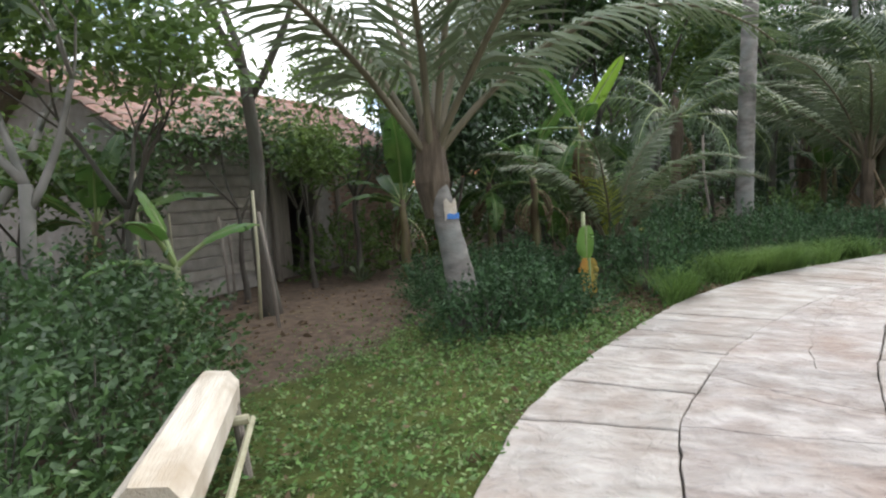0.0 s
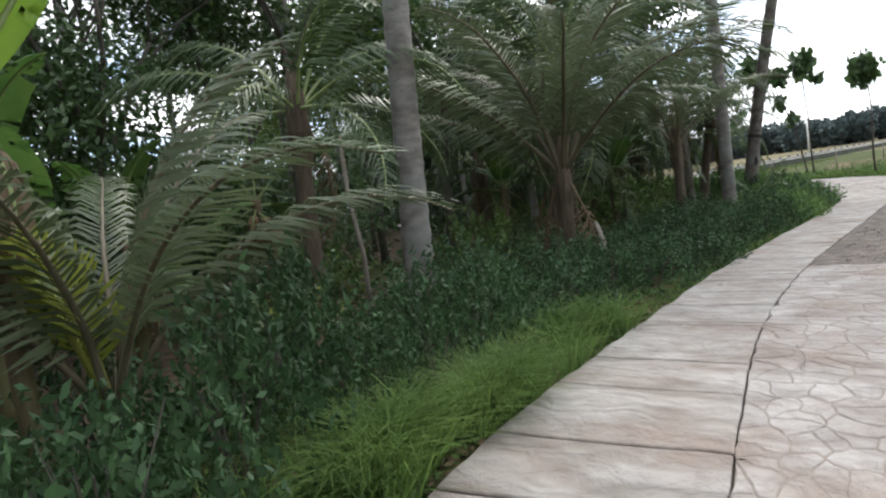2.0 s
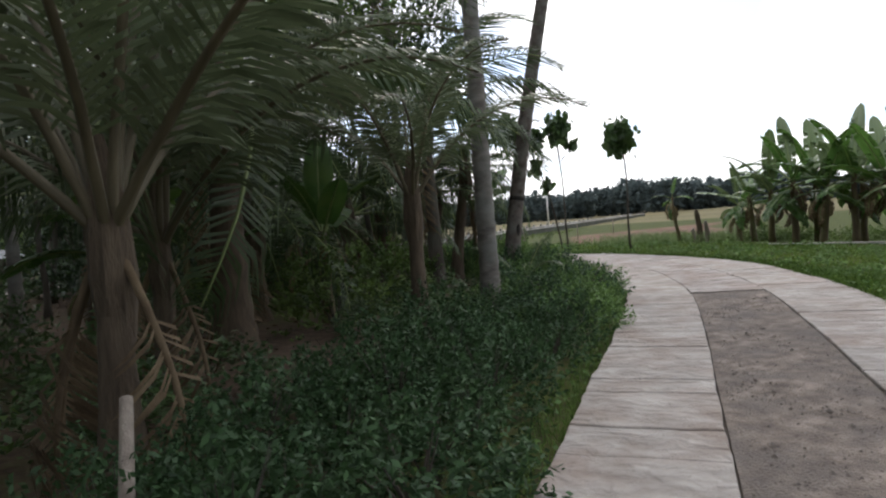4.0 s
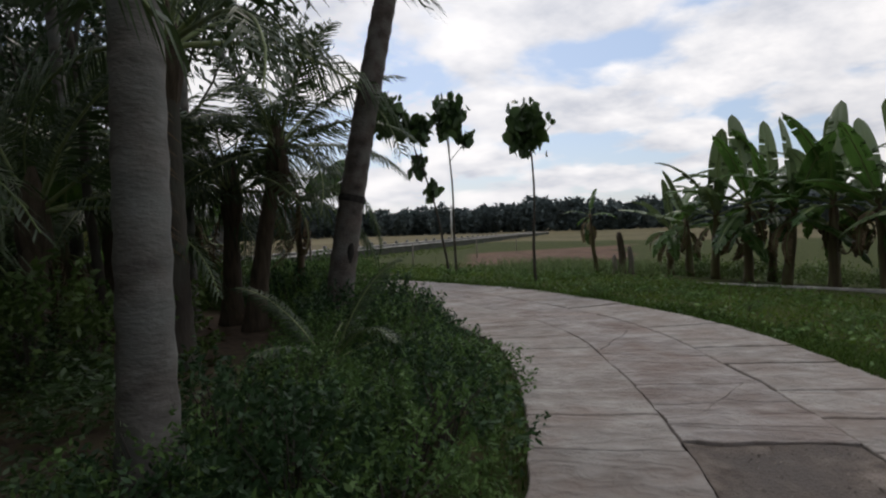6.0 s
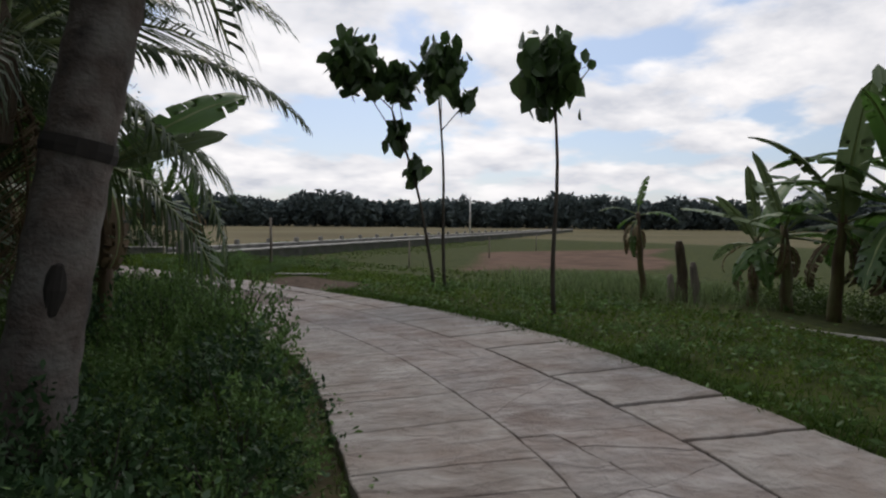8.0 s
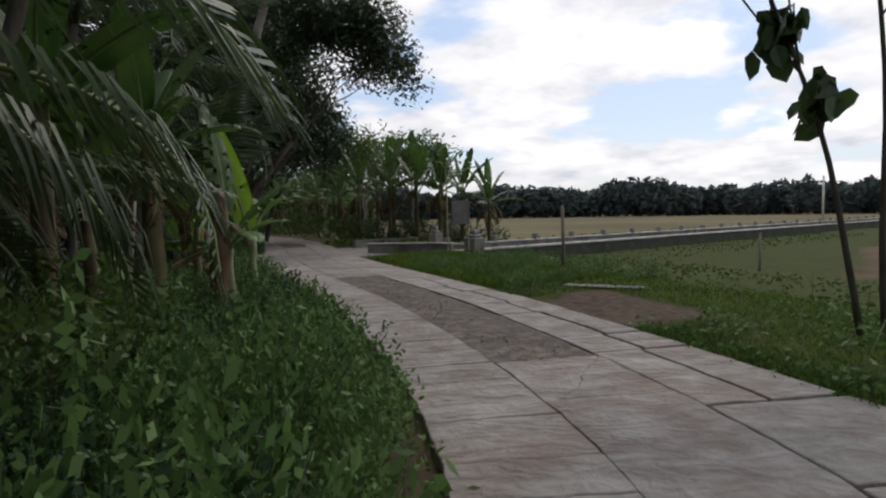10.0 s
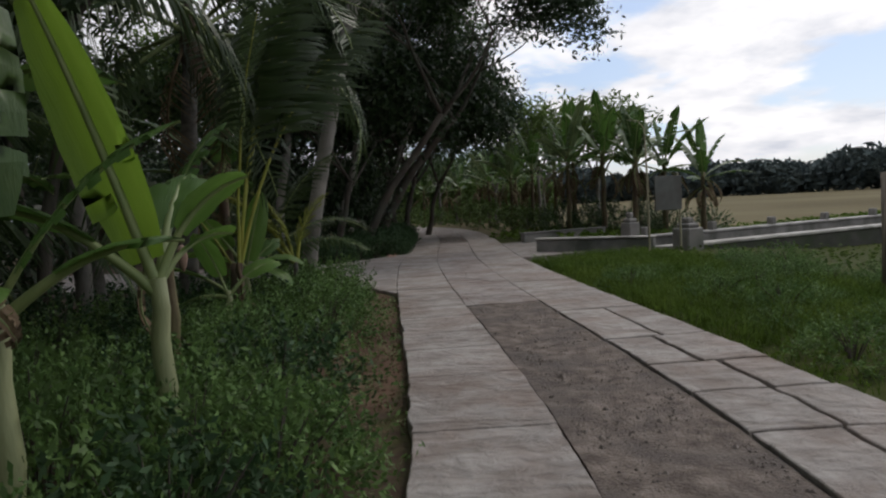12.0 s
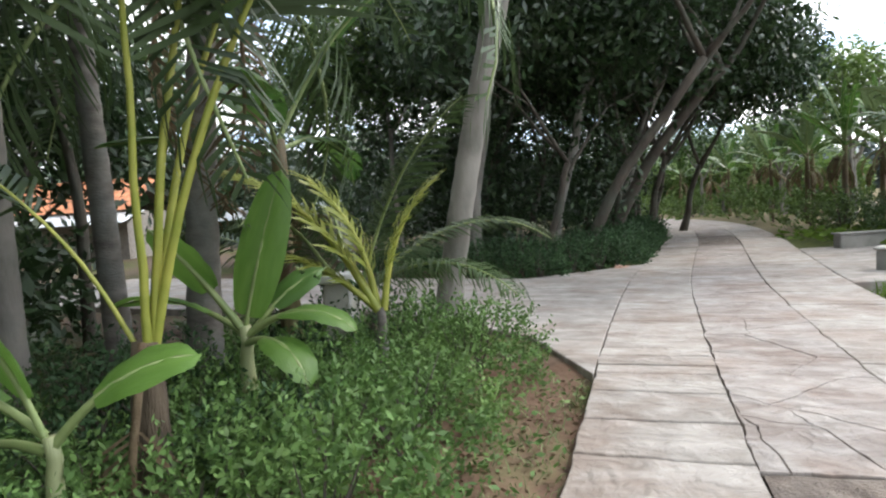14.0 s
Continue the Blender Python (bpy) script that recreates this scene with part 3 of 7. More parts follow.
rel = np.stack([GX - CANAL_A[0], GY - CANAL_A[1]], -1)
cu, cv = rel @ CANAL_D, rel @ CANAL_N
turf = np.where(go > 0, 0.95, 0.40 + 0.25 * wave(GX, GY))
turf = np.where((go < 0) & (go > -3.2), 0.55 + 0.2 * wave(GX * 1.3, GY * 1.3), turf)
turf = np.where((go < LEFT) & (gs < s_near(0.5, 0.4)) & (go > -3.4 - 0.4 * wave(GX, GY)), 0.75, turf)
turf = np.where((go < -3.4) & (GX < 3) & (GY < 8), 0.2 + 0.15 * wave(GX * 1.5, GY * 1.5), turf)
strip_s = (gs > s_near(16.0, 22.5)) & (gs < S_CORNER + 0.5)
turf = np.where((go < LEFT) & (go > -2.6) & strip_s, 0.22 + 0.3 * wave(GX * 3, GY * 3), turf)
apron_dirt = (go > RIGHT - 0.2) & (go < RIGHT + 1.4) & (gs > s_near(16.2, 19.6)) & (gs < s_near(16.1, 21.9))
turf = np.where(apron_dirt, 0.1, turf)
inside = np.full(len(GX), 9.0)
for (ax, ay), (bx, by) in (((26.3, 25.0), (32.6, 20.5)), ((32.6, 20.5), (49.0, 29.5)), ((49.0, 29.5), (37.0, 33.2)), ((37.0, 33.2), (26.3, 25.0))):
    inside = np.minimum(inside, ((bx - ax) * (GY - ay) - (by - ay) * (GX - ax)) / math.hypot(bx - ax, by - ay))
plot = np.clip(0.5 + 0.5 * inside + 0.3 * wave(GX * 0.6, GY * 0.6), 0, 1)
straw = np.where((cv > 9) & (go > 0) & (GX > 10), 0.95, 0.0) + np.where((GX > 60) & (go > 0), 0.6, 0.0)
straw = np.where((go < LEFT) & (go > -2.3) & strip_s, 0.3 + 0.3 * wave(GX * 4, GY * 4), straw)
plot = np.where((go < LEFT) & (go > -2.4) & strip_s, 0.7 + 0.2 * wave(GX * 3, GY * 3), plot)
for nm, val in (("turf", turf), ("plot", plot), ("straw", np.clip(straw, 0, 1))):
    at_ = ground_me.attributes.new(nm, "FLOAT", "POINT")
    at_.data.foreach_set("value", np.clip(val, 0, 1).astype(np.float32))
tagged(new("ground", ground_me), "bare brown soil with turf, a reddish plot and dry far fields", "ground", kind="structure")


def ground_z(x, y):
    return float(ground_height([x], [y])[0])


# ---- road ----
road = thing("road", pose(0, 0, 0), "narrow pale concrete lane with brushed strips and a cracked middle", "road", kind="structure")


def slab_ring(s0, s1, o0, o1):
    """Outline of a panel in lane coordinates, with points every 25 cm along the lane."""
    n = max(2, int((s1 - s0) / 0.25) + 1)
    return [(s, o0) for s in np.linspace(s0, s1, n)] + [(s, o1) for s in np.linspace(s1, s0, n)]


def shrink(poly, d):
    """Move a convex outline's edges inward by d."""
    n = len(poly)
    area = sum(poly[i][0] * poly[(i + 1) % n][1] - poly[(i + 1) % n][0] * poly[i][1] for i in range(n))
    sg = 1 if area > 0 else -1
    res = []
    for i in range(n):
        p, q, r = (np.array(poly[(i + k) % n]) for k in (-1, 0, 1))
        a, b = q - p, r - q
        na, nb = np.array([-a[1], a[0]]) / (np.hypot(*a) + 1e-9), np.array([-b[1], b[0]]) / (np.hypot(*b) + 1e-9)
        m = na + nb
        res.append(q + sg * d * m / max(0.5, 1 + na @ nb))
    return res


def slab(poly, mat, name, top=0.0, thick=0.085, gap=0.007, rng=None, rag=0.0, worn=0.006):
    """One cast panel: worn edge, sides down into the bed."""
    if rag and rng is not None:
        poly = [(s + rng.uniform(-rag, rag), o + rng.uniform(-rag, rag)) for s, o in poly]
    a, b = shrink(poly, gap), shrink(poly, gap + worn)
    n = len(poly)
    V, U = [], []
    for ring, z in ((b, top), (a, top - 0.006), (a, top - thick)):
        for s, o in ring:
            x, y = laid(s, o)
            V.append((float(x), float(y), z))
            U.append((o, s))
    area = sum(poly[i][0] * poly[(i + 1) % n][1] - poly[(i + 1) % n][0] * poly[i][1] for i in range(n))
    F = [tuple(range(n))]
    for k in (0, n):
        F += [(k + i, k + n + i, k + n + (i + 1) % n, k + (i + 1) % n) for i in range(n)]
    if area > 0:      # lane coordinates are mirrored: keep tops facing up
        F = [tuple(reversed(f)) for f in F]
    return piece(name, mesh_of(name, V, F, mat, uvs=U), road)


def cut(poly, p, d):
    """Split a convex outline by a line."""
    nrm = np.array([-d[1], d[0]])
    A, B = [], []
    n = len(poly)
    for i in range(n):
        q, r = np.array(poly[i]), np.array(poly[(i + 1) % n])
        u, v = (q - p) @ nrm, (r - p) @ nrm
        (A if u >= 0 else B).append(tuple(q))
        if u * v < 0:
            x = tuple(q + (r - q) * u / (u - v))
            A.append(x)
            B.append(x)
    return [g for g in (A, B) if len(g) >= 3]


def wavy(poly, rng, step=0.09, chip=0.02, shift=0.0):
    """Long straight cracks become uneven; the kink depends on the crack's own place, so both sides keep together."""
    res = []
    n = len(poly)
    for i in range(n):
        q, r = np.array(poly[i]), np.array(poly[(i + 1) % n])
        L = np.hypot(*(r - q))
        k = max(1, int(L / step))
        for j in range(k):
            p = q + (r - q) * j / k
            e = chip * (0.5 if abs(abs(p[1]) - MIDR) < 0.02 else 1.0)
            v = Vector((p[0] * 5, p[1] * 5, 2.5 + shift))
            w = Vector((p[0] * 21, p[1] * 21, 7.5 + shift))
            res.append((p[0] + e * (noise.noise(v) + 0.45 * noise.noise(w)), p[1] + e * (noise.noise(v + Vector((0, 0, 9))) + 0.45 * noise.noise(w + Vector((0, 0, 9))))))
    return res


def size_of(poly):
    n = len(poly)
    return abs(sum(poly[i][0] * poly[(i + 1) % n][1] - poly[(i + 1) % n][0] * poly[i][1] for i in range(n))) / 2


def fill(s0, s1, o0, o1, z, mat, name, label="", bumps=0.0):
    """A sheet that follows the lane."""
    n, k = max(2, int((s1 - s0) / 0.12)), max(2, int((o1 - o0) / 0.12))
    V, F = [], []
    for s in np.linspace(s0, s1, n + 1):
        for o in np.linspace(o0, o1, k + 1):
            x, y = laid(s, o)
            V.append((float(x), float(y), z + bumps * noise.noise(Vector((x * 3, y * 3, 1.7))) + bumps * 0.5 * noise.noise(Vector((x * 11, y * 11, 4)))))
    for i in range(n):
        for j in range(k):
            a = i * (k + 1) + j
            F.append((a, a + 1, a + k + 2, a + k + 1))
    return piece(name, mesh_of(name, V, [tuple(reversed(f)) for f in F], mat, smooth=True), road, None, label)


def build_road():
    rng = random.Random(4)
    fill(0.2, LENGTH - 0.2, LEFT + 0.03, RIGHT - 0.03, -0.034, MAT_JOINT, "road_bed", "dark soil in the joints")
    for o0, o1, rag in ((LEFT, MIDL, 0.0), (MIDR, RIGHT, 0.0)):
        s = 0.3
        while s < LENGTH - 1.5:
            d = rng.choice((0.5, 0.65, 0.85, 1.1)) * (1.3 if o0 > 0 else 1.0)
            cells = [slab_ring(s, s + d, o0, o1)]
            gap = 0.0085
            # the outer strip is broken in two along its length beside the second gravel bed
            if o0 > 0 and s_near(16.1, 16.8) < s < s_near(15.9, 24.0):
                m = 0.5 * (o0 + o1) + rng.uniform(-0.06, 0.06)
                cells, gap = [slab_ring(s, s + d, o0, m), slab_ring(s, s + d, m, o1)], 0.02
            elif rng.random() < 0.25:
                m = s + d * rng.uniform(0.35, 0.65)
                cells = [slab_ring(s, m, o0, o1), slab_ring(m, s + d, o0, o1)]
            if 26.5 < s < 36:
                gap = 0.026 if o0 > 0 else 0.004
            for c in cells:
                slab(wavy(c, rng), MAT_STRIP, "slab", top=rng.uniform(-0.005, 0.002), gap=gap * rng.uniform(0.5, 1.4))
            s += d
    # the middle: panels cracked into uneven pieces, with three gravel beds left open
    s = 0.3
    while s < LENGTH - 1.5:
        d = rng.uniform(1.0, 1.7)
        for p0, p1 in PATCHES:
            if s < p0 < s + d + 0.4:
                d = p0 - s
            if p0 - 0.01 <= s < p1:
                s, d = p1, 0
        if d <= 0.05:
            s += 0.06 if d else 0
            continue
        cells = [[(s, MIDL), (s + d * 0.5, MIDL), (s + d, MIDL), (s + d, MIDR), (s + d * 0.5, MIDR), (s, MIDR)]]
        near = s < s_near(6, 5) or abs(s - s_near(14.3, 11.3)) < 4 or abs(s - s_near(15.4, 27.3)) < 3.5
        cuts = rng.choice((13, 17, 21)) if s_near(1, 0.6) < s < s_near(5.7, 4.85) else rng.choice((0, 1, 1)) if s < s_near(1, 0.6) else rng.choice((3, 5, 7)) if near else rng.choice((0, 1, 2))
        if cuts > 9:      # crazed: small rounded pieces round jittered centres
            seeds = [(s + (i + rng.uniform(0.1, 0.9)) * d / max(1, round(d / 0.19)), MIDL + (j + rng.uniform(-0.35, 1.35)) * 0.176)
                     for i in range(max(1, round(d / 0.19))) for j in range(5)]
            cells = [[(s, MIDL), (s + d, MIDL), (s + d, MIDR), (s, MIDR)] for _ in seeds]
            for i, p in enumerate(seeds):
                for q in seeds:
                    if q is not p and len(cells[i]) >= 3:
                        p_, q_ = np.array(p), np.array(q)
                        halves = cut(cells[i], (p_ + q_) / 2, np.array([-(q_ - p_)[1], (q_ - p_)[0]]))
                        mine = [h for h in halves if (np.mean(h, 0) - (p_ + q_) / 2) @ (q_ - p_) < 0]
                        cells[i] = mine[0] if mine else []
            cells = [c for c in cells if len(c) >= 3]
        for _ in range(0 if cuts > 9 else cuts):
            cells.sort(key=size_of)
            big = cells.pop()
            c = np.mean(big, 0)
            a = rng.uniform(0, math.pi) if cuts > 9 else rng.gauss(math.pi / 2, 0.5) if rng.random() < 0.6 else rng.gauss(0, 0.5)
            cells += cut(big, c + np.array([rng.uniform(-.12, .12), rng.uniform(-.12, .12)]), np.array([math.cos(a), math.sin(a)]))
        for c in cells:
            if size_of(c) > 0.004:
                slab(wavy(c, rng, 0.06, 0.035 if cuts < 9 else 0.055), MAT_MID if cuts < 9 else MAT_FLAG, "slab", top=rng.uniform(-0.004, 0.0), gap=rng.uniform(0.001, 0.003) if cuts < 9 else rng.uniform(0.0, 0.004), worn=0.003 if cuts < 9 else 0.009)
        s += d
    fill(s_near(1, 0.6) - 0.9, s_near(5.68, 4.82), MIDL + 0.015, MIDR - 0.015, -0.006, MAT_FILL, "crack_fill", "brown sandy fill between the cracked pieces", 0.004)
    for p0, p1 in PATCHES:
        fill(p0, p1, MIDL + 0.005, MIDR - 0.005, -0.014, MAT_GRAVEL, "gravel_bed", "grey-brown gravel and dirt bed", 0.016)
        r = np.random.default_rng(int(p0 * 10))
        n = int((p1 - p0) * 520)
        V, F = [], []
        for _ in range(n):
            x, y = lane(r.uniform(p0 + 0.05, p1 - 0.05), r.uniform(MIDL + 0.04, MIDR - 0.04))
            size = r.choice((0.004, 0.007, 0.011, 0.02), p=(0.46, 0.38, 0.14, 0.02))
            k = len(V)
            for sx, sy, sz in ((1, 0, 0), (-1, 0.1, 0), (0, 1, 0), (0.1, -1, 0), (0, 0, 0.9)):
                V.append((x + sx * size * r.uniform(.7, 1.3), y + sy * size * r.uniform(.7, 1.3), -0.017 + sz * size))
            F += [(k, k + 2, k + 4), (k + 2, k + 1, k + 4), (k + 1, k + 3, k + 4), (k + 3, k, k + 4)]
        tagged(piece("gravel", mesh_of("gravel", V, F, MAT_STONE), road, None, "loose small stones"), kind="stuff")


def plate(name, outline, top, thick, mat, parent, label="", edge=0.012):
    """A cast plate with a given outline in the plan and a worn rim."""
    n = len(outline)
    area = sum(outline[i][0] * outline[(i + 1) % n][1] - outline[(i + 1) % n][0] * outline[i][1] for i in range(n))
    if area < 0:
        outline = outline[::-1]
    inn = shrink(outline, edge)
    V = [(p[0], p[1], top) for p in inn] + [(p[0], p[1], top - 0.008) for p in outline] + [(p[0], p[1], top - thick) for p in outline]
    F = [tuple(range(n))]
    for k in (0, n):
        F += [(k + i, k + n + i, k + n + (i + 1) % n, k + (i + 1) % n) for i in range(n)]
    return piece(name, mesh_of(name, V, F, mat, uvs=[(v[0], v[1]) for v in V]), parent, None, label)


def lane_xy(s, o):
    x, y = lane(s, o)
    return float(x), float(y)


side_road = thing("pavement", pose(0, 0, 0), "concrete apron of a side lane that joins the lane", "pavement", kind="structure")
edge_pts = [lane_xy(s, LEFT - 0.004) for s in np.linspace(S_CORNER, S_HEDGE2, 9)]
plate("apron", edge_pts + [(12.1, 32.3), (8.2, 32.6), (2.0, 33.0), (2.0, 29.5), (6.9, 29.2), (11.0, 29.3), (13.38, 28.22)], -0.002, 0.11, MAT_APRON, side_road)
bridge_s = [lane_xy(s, RIGHT + 0.004) for s in np.linspace(s_near(15.0, 31.6), s_near(14.8, 36.4), 8)]
bridge = thing("pavement", pose(0, 0, 0), "concrete deck of a small canal bridge beside the lane", "pavement", kind="structure")
plate("deck", bridge_s + [(19.3, 38.0), (19.9, 36.9), (19.6, 33.0)], -0.003, 0.2, MAT_APRON, bridge)

# ---- leaves and fronds, built once and shared ----


def frond_mesh(seed, length=3.2, droop=0.9, leaflets=46, width=0.034, leaf_len=0.62, mat=MAT_FROND, rib=MAT_RIB, hang=0.55, bare=0.16, ragged=0.0, thick=0.03):
    """A feather leaf that grows along +x from the origin, arching down; leaflets hang from both sides of the rib."""
    r = random.Random(seed)
    pts = []
    p, ang = Vector((0, 0, 0)), 0.0
    n = 14
    for k in range(n + 1):
        pts.append(p.copy())
        ang -= droop / n * (0.4 + 1.3 * k / n)
        p = p + Vector((math.cos(ang), 0.05 * r.uniform(-1, 1), math.sin(ang))) * (length / n)
    V, F = tube(pts, [thick * (1 - 0.85 * k / n) + 0.003 for k in range(n + 1)], 5, cap=False)
    nf = len(F)
    for sgn in (-1, 1):
        for k in range(leaflets):
            if ragged and r.random() < ragged:
                continue
            u = bare + (1 - bare) * (k + r.uniform(0, 0.6)) / leaflets
            f = u * n
            i = min(int(f), n - 1)
            q = pts[i].lerp(pts[i + 1], f - i)
            d = (pts[i + 1] - pts[i]).normalized()
            out = Vector((0, sgn, 0))
            upv = out.cross(d).normalized()
            if upv.z < 0:
                upv = -upv
            L = leaf_len * (0.35 + 1.1 * math.sin(math.pi * min(1, 0.12 + 0.86 * u)) ** 0.7) * r.uniform(0.8, 1.1) * 0.75
            a = (d * r.uniform(0.45, 0.75) + out * r.uniform(0.75, 1.0) + upv * r.uniform(0.05, 0.3)).normalized()
            b = (a + Vector((0, 0, -hang * r.uniform(0.6, 1.5)))).normalized()
            c = (b + Vector((0, 0, -hang * r.uniform(0.8, 1.8)))).normalized()
            w = d * (width * 0.5)
            m1, m2 = q + a * L * 0.35, q + a * L * 0.35 + b * L * 0.35
            tip = m2 + c * L * 0.3
            k0 = len(V)
            V += [q - w * 0.5, q + w * 0.5, m1 - w, m1 + w, m2 - w * 0.8, m2 + w * 0.8, tip]
            F += [(k0, k0 + 1, k0 + 3, k0 + 2), (k0 + 2, k0 + 3, k0 + 5, k0 + 4), (k0 + 4, k0 + 5, k0 + 6)]
    me = mesh_of("frond", V, F, [rib, mat], smooth=True)
    me.polygons.foreach_set("material_index", np.array([0] * nf + [1] * (len(F) - nf), dtype=np.int32))
    return me


FRONDS = [frond_mesh(k, droop=0.7 + 0.25 * k, mat=MAT_FROND, hang=1.1, leaflets=54) for k in range(4)]
FRONDS_PALE = [frond_mesh(10 + k, droop=1.0 + 0.25 * k, mat=MAT_FROND_PALE, rib=MAT_RIB_BROWN, hang=1.3, leaflets=58) for k in range(3)]
FRONDS_RAGGED = [frond_mesh(20 + k, droop=1.2 + 0.3 * k, mat=MAT_FROND, hang=2.4, leaflets=52, ragged=0.15, leaf_len=0.88) for k in range(3)]
FRONDS_DRY = [frond_mesh(30 + k, droop=1.5, mat=MAT_DRY, rib=MAT_DRY, hang=1.6, ragged=0.3) for k in range(2)]
FRONDS_YOUNG = [frond_mesh(40 + k, length=2.5, droop=0.35 + 0.3 * k, thick=0.017, mat=MAT_FROND, rib=MAT_RIB_YELLOW, hang=2.4, leaf_len=0.85, width=0.04,
                           leaflets=34, bare=0.46) for k in range(3)]
FRONDS_BRIGHT = [frond_mesh(50 + k, length=1.2, droop=0.8, mat=MAT_FROND_YELLOW, rib=MAT_RIB_YELLOW, hang=0.25, leaf_len=0.42, leaflets=30,
                            width=0.03, bare=0.2) for k in range(2)]


def banana_leaf_mesh(seed, length=1.7, width=0.52, droop=1.0, tears=5, mat=MAT_BANANA, fold=0.35, stalk=0.22):
    """A broad blade along +x with a thick midrib, arched and torn across."""
    r = random.Random(seed)
    n = 16
    pts, p, ang = [], Vector((0, 0, 0)), 0.0
    for k in range(n + 1):
        pts.append(p.copy())
        ang -= droop / n * (0.3 + 1.4 * k / n)
        p = p + Vector((math.cos(ang), 0, math.sin(ang))) * (length / n)
    V, F = tube(pts, [0.022 * (1 - 0.8 * k / n) + 0.003 for k in range(n + 1)], 6, cap=False)
    nf = len(F)
    k_start = int(stalk * n)
    for sgn in (-1, 1):
        cutset = set(r.sample(range(k_start + 2, n), min(tears, n - k_start - 3))) if tears else set()
        prev = None
        sway = r.uniform(-0.1, 0.1)
        for k in range(k_start, n + 1):
            u = (k - k_start) / (n - k_start)
            w = width * 0.5 * (math.sin(math.pi * min(1.0, u * 0.93 + 0.07)) ** 0.42) * (1 - 0.16 * u)
            d = (pts[min(k + 1, n)] - pts[max(k - 1, 0)]).normalized()
            upv = Vector((0, 1, 0)).cross(d)
            if upv.z < 0:
                upv = -upv
            if k in cutset:
                sway = r.uniform(-0.5, 0.15)
            row = []
            for j, f in enumerate((0.0, 0.35, 0.7, 1.0)):
                lift = fold * w * f - (fold * 1.2 + 0.5 * max(0, -sway)) * w * f * f + r.uniform(-0.006, 0.006)
                row.append(pts[k] + Vector((0, sgn * w * f, 0)) + upv * (0.008 + lift) + d * (0.10 * w * f * f + sway * 0.12 * f))
            base = len(V)
            V += row
            if prev is not None and not (k in cutset):
                F += [(prev + j, prev + j + 1, base + j + 1, base + j) for j in range(3)]
            elif prev is not None:
                F += [(prev, prev + 1, base + 1, base)]
                # close the strip short of the tear
                d2 = len(V)
                V += [v - d * (length / n * 0.94) for v in row[1:]]
                F += [(base + 1 + j, base + 2 + j, d2 + j + 1, d2 + j) for j in range(2)]
            prev = base
    me = mesh_of("leaf", V, F, [MAT_RIB, mat], smooth=True)
    me.polygons.foreach_set("material_index", np.array([0] * nf + [1] * (len(F) - nf), dtype=np.int32))
    return me


BANANA = [banana_leaf_mesh(60 + k, droop=0.5 + 0.35 * k, tears=(0, 3, 5, 7)[k]) for k in range(4)]
BANANA_YOUNG = [banana_leaf_mesh(70 + k, length=1.1, width=0.44, droop=0.6 + 0.4 * k, tears=0, mat=MAT_BANANA_LIGHT if k < 2 else MAT_BANANA_MID, stalk=0.3) for k in range(3)]
BANANA_DRY = [banana_leaf_mesh(80 + k, length=1.3, width=0.3, droop=1.9, tears=8, mat=MAT_DRY) for k in range(2)]
BANANA_ROW = [banana_leaf_mesh(160 + k, length=1.6, width=0.36, droop=(0.15, 0.45, 0.7, 1.0, 1.3)[k], tears=(4, 6, 9, 9, 8)[k], mat=MAT_BANANA if k % 2 else MAT_BANANA_MID, stalk=0.2) for k in range(5)]
BANANA_FIELD = [banana_leaf_mesh(190 + k, length=1.7, width=0.40, droop=(0.3, 0.7, 1.0, 1.4, 0.8)[k], tears=(3, 5, 7, 6, 9)[k], mat=(MAT_BANANA_SHEEN, MAT_BANANA_MID, MAT_BANANA_SHEEN, MAT_BANANA_MID, MAT_BANANA)[k], stalk=0.16) for k in range(5)]
BANANA_SMALL = [banana_leaf_mesh(170 + k, length=0.75, width=0.27, droop=(0.35, 0.9, 1.5)[k], tears=(0, 1, 0)[k], mat=(MAT_BANANA_LIGHT, MAT_BANANA_MID, MAT_BANANA_LIGHT)[k], stalk=0.4) for k in range(3)]
BANANA_ROUND = banana_leaf_mesh(185, length=0.7, width=0.36, droop=1.1, tears=0, mat=MAT_BANANA_LIGHT, stalk=0.42, fold=0.2)
BANANA_LONG = banana_leaf_mesh(180, length=1.35, width=0.32, droop=0.2, tears=1, mat=MAT_BANANA_BRIGHT, fold=0.45, stalk=0.1)
BANANA_WHOLE = banana_leaf_mesh(90, length=1.5, width=0.52, droop=0.25, tears=0, mat=MAT_BANANA_LIGHT, fold=0.5, stalk=0.12)


def set_leaf(name, me, parent, z, az, tilt, size=1.0, twist=0.0, out=0.0, label=""):
    """Sets a leaf at height z, heading az, raised by tilt degrees."""
    m = pose(0, 0, z, 0, 0, az) @ pose(out, 0, 0, 0, -tilt, 0) @ pose(0, 0, 0, twist, 0, 0) @ Matrix.Diagonal((size, size, size, 1))
    return piece(name, me, parent, m, label)


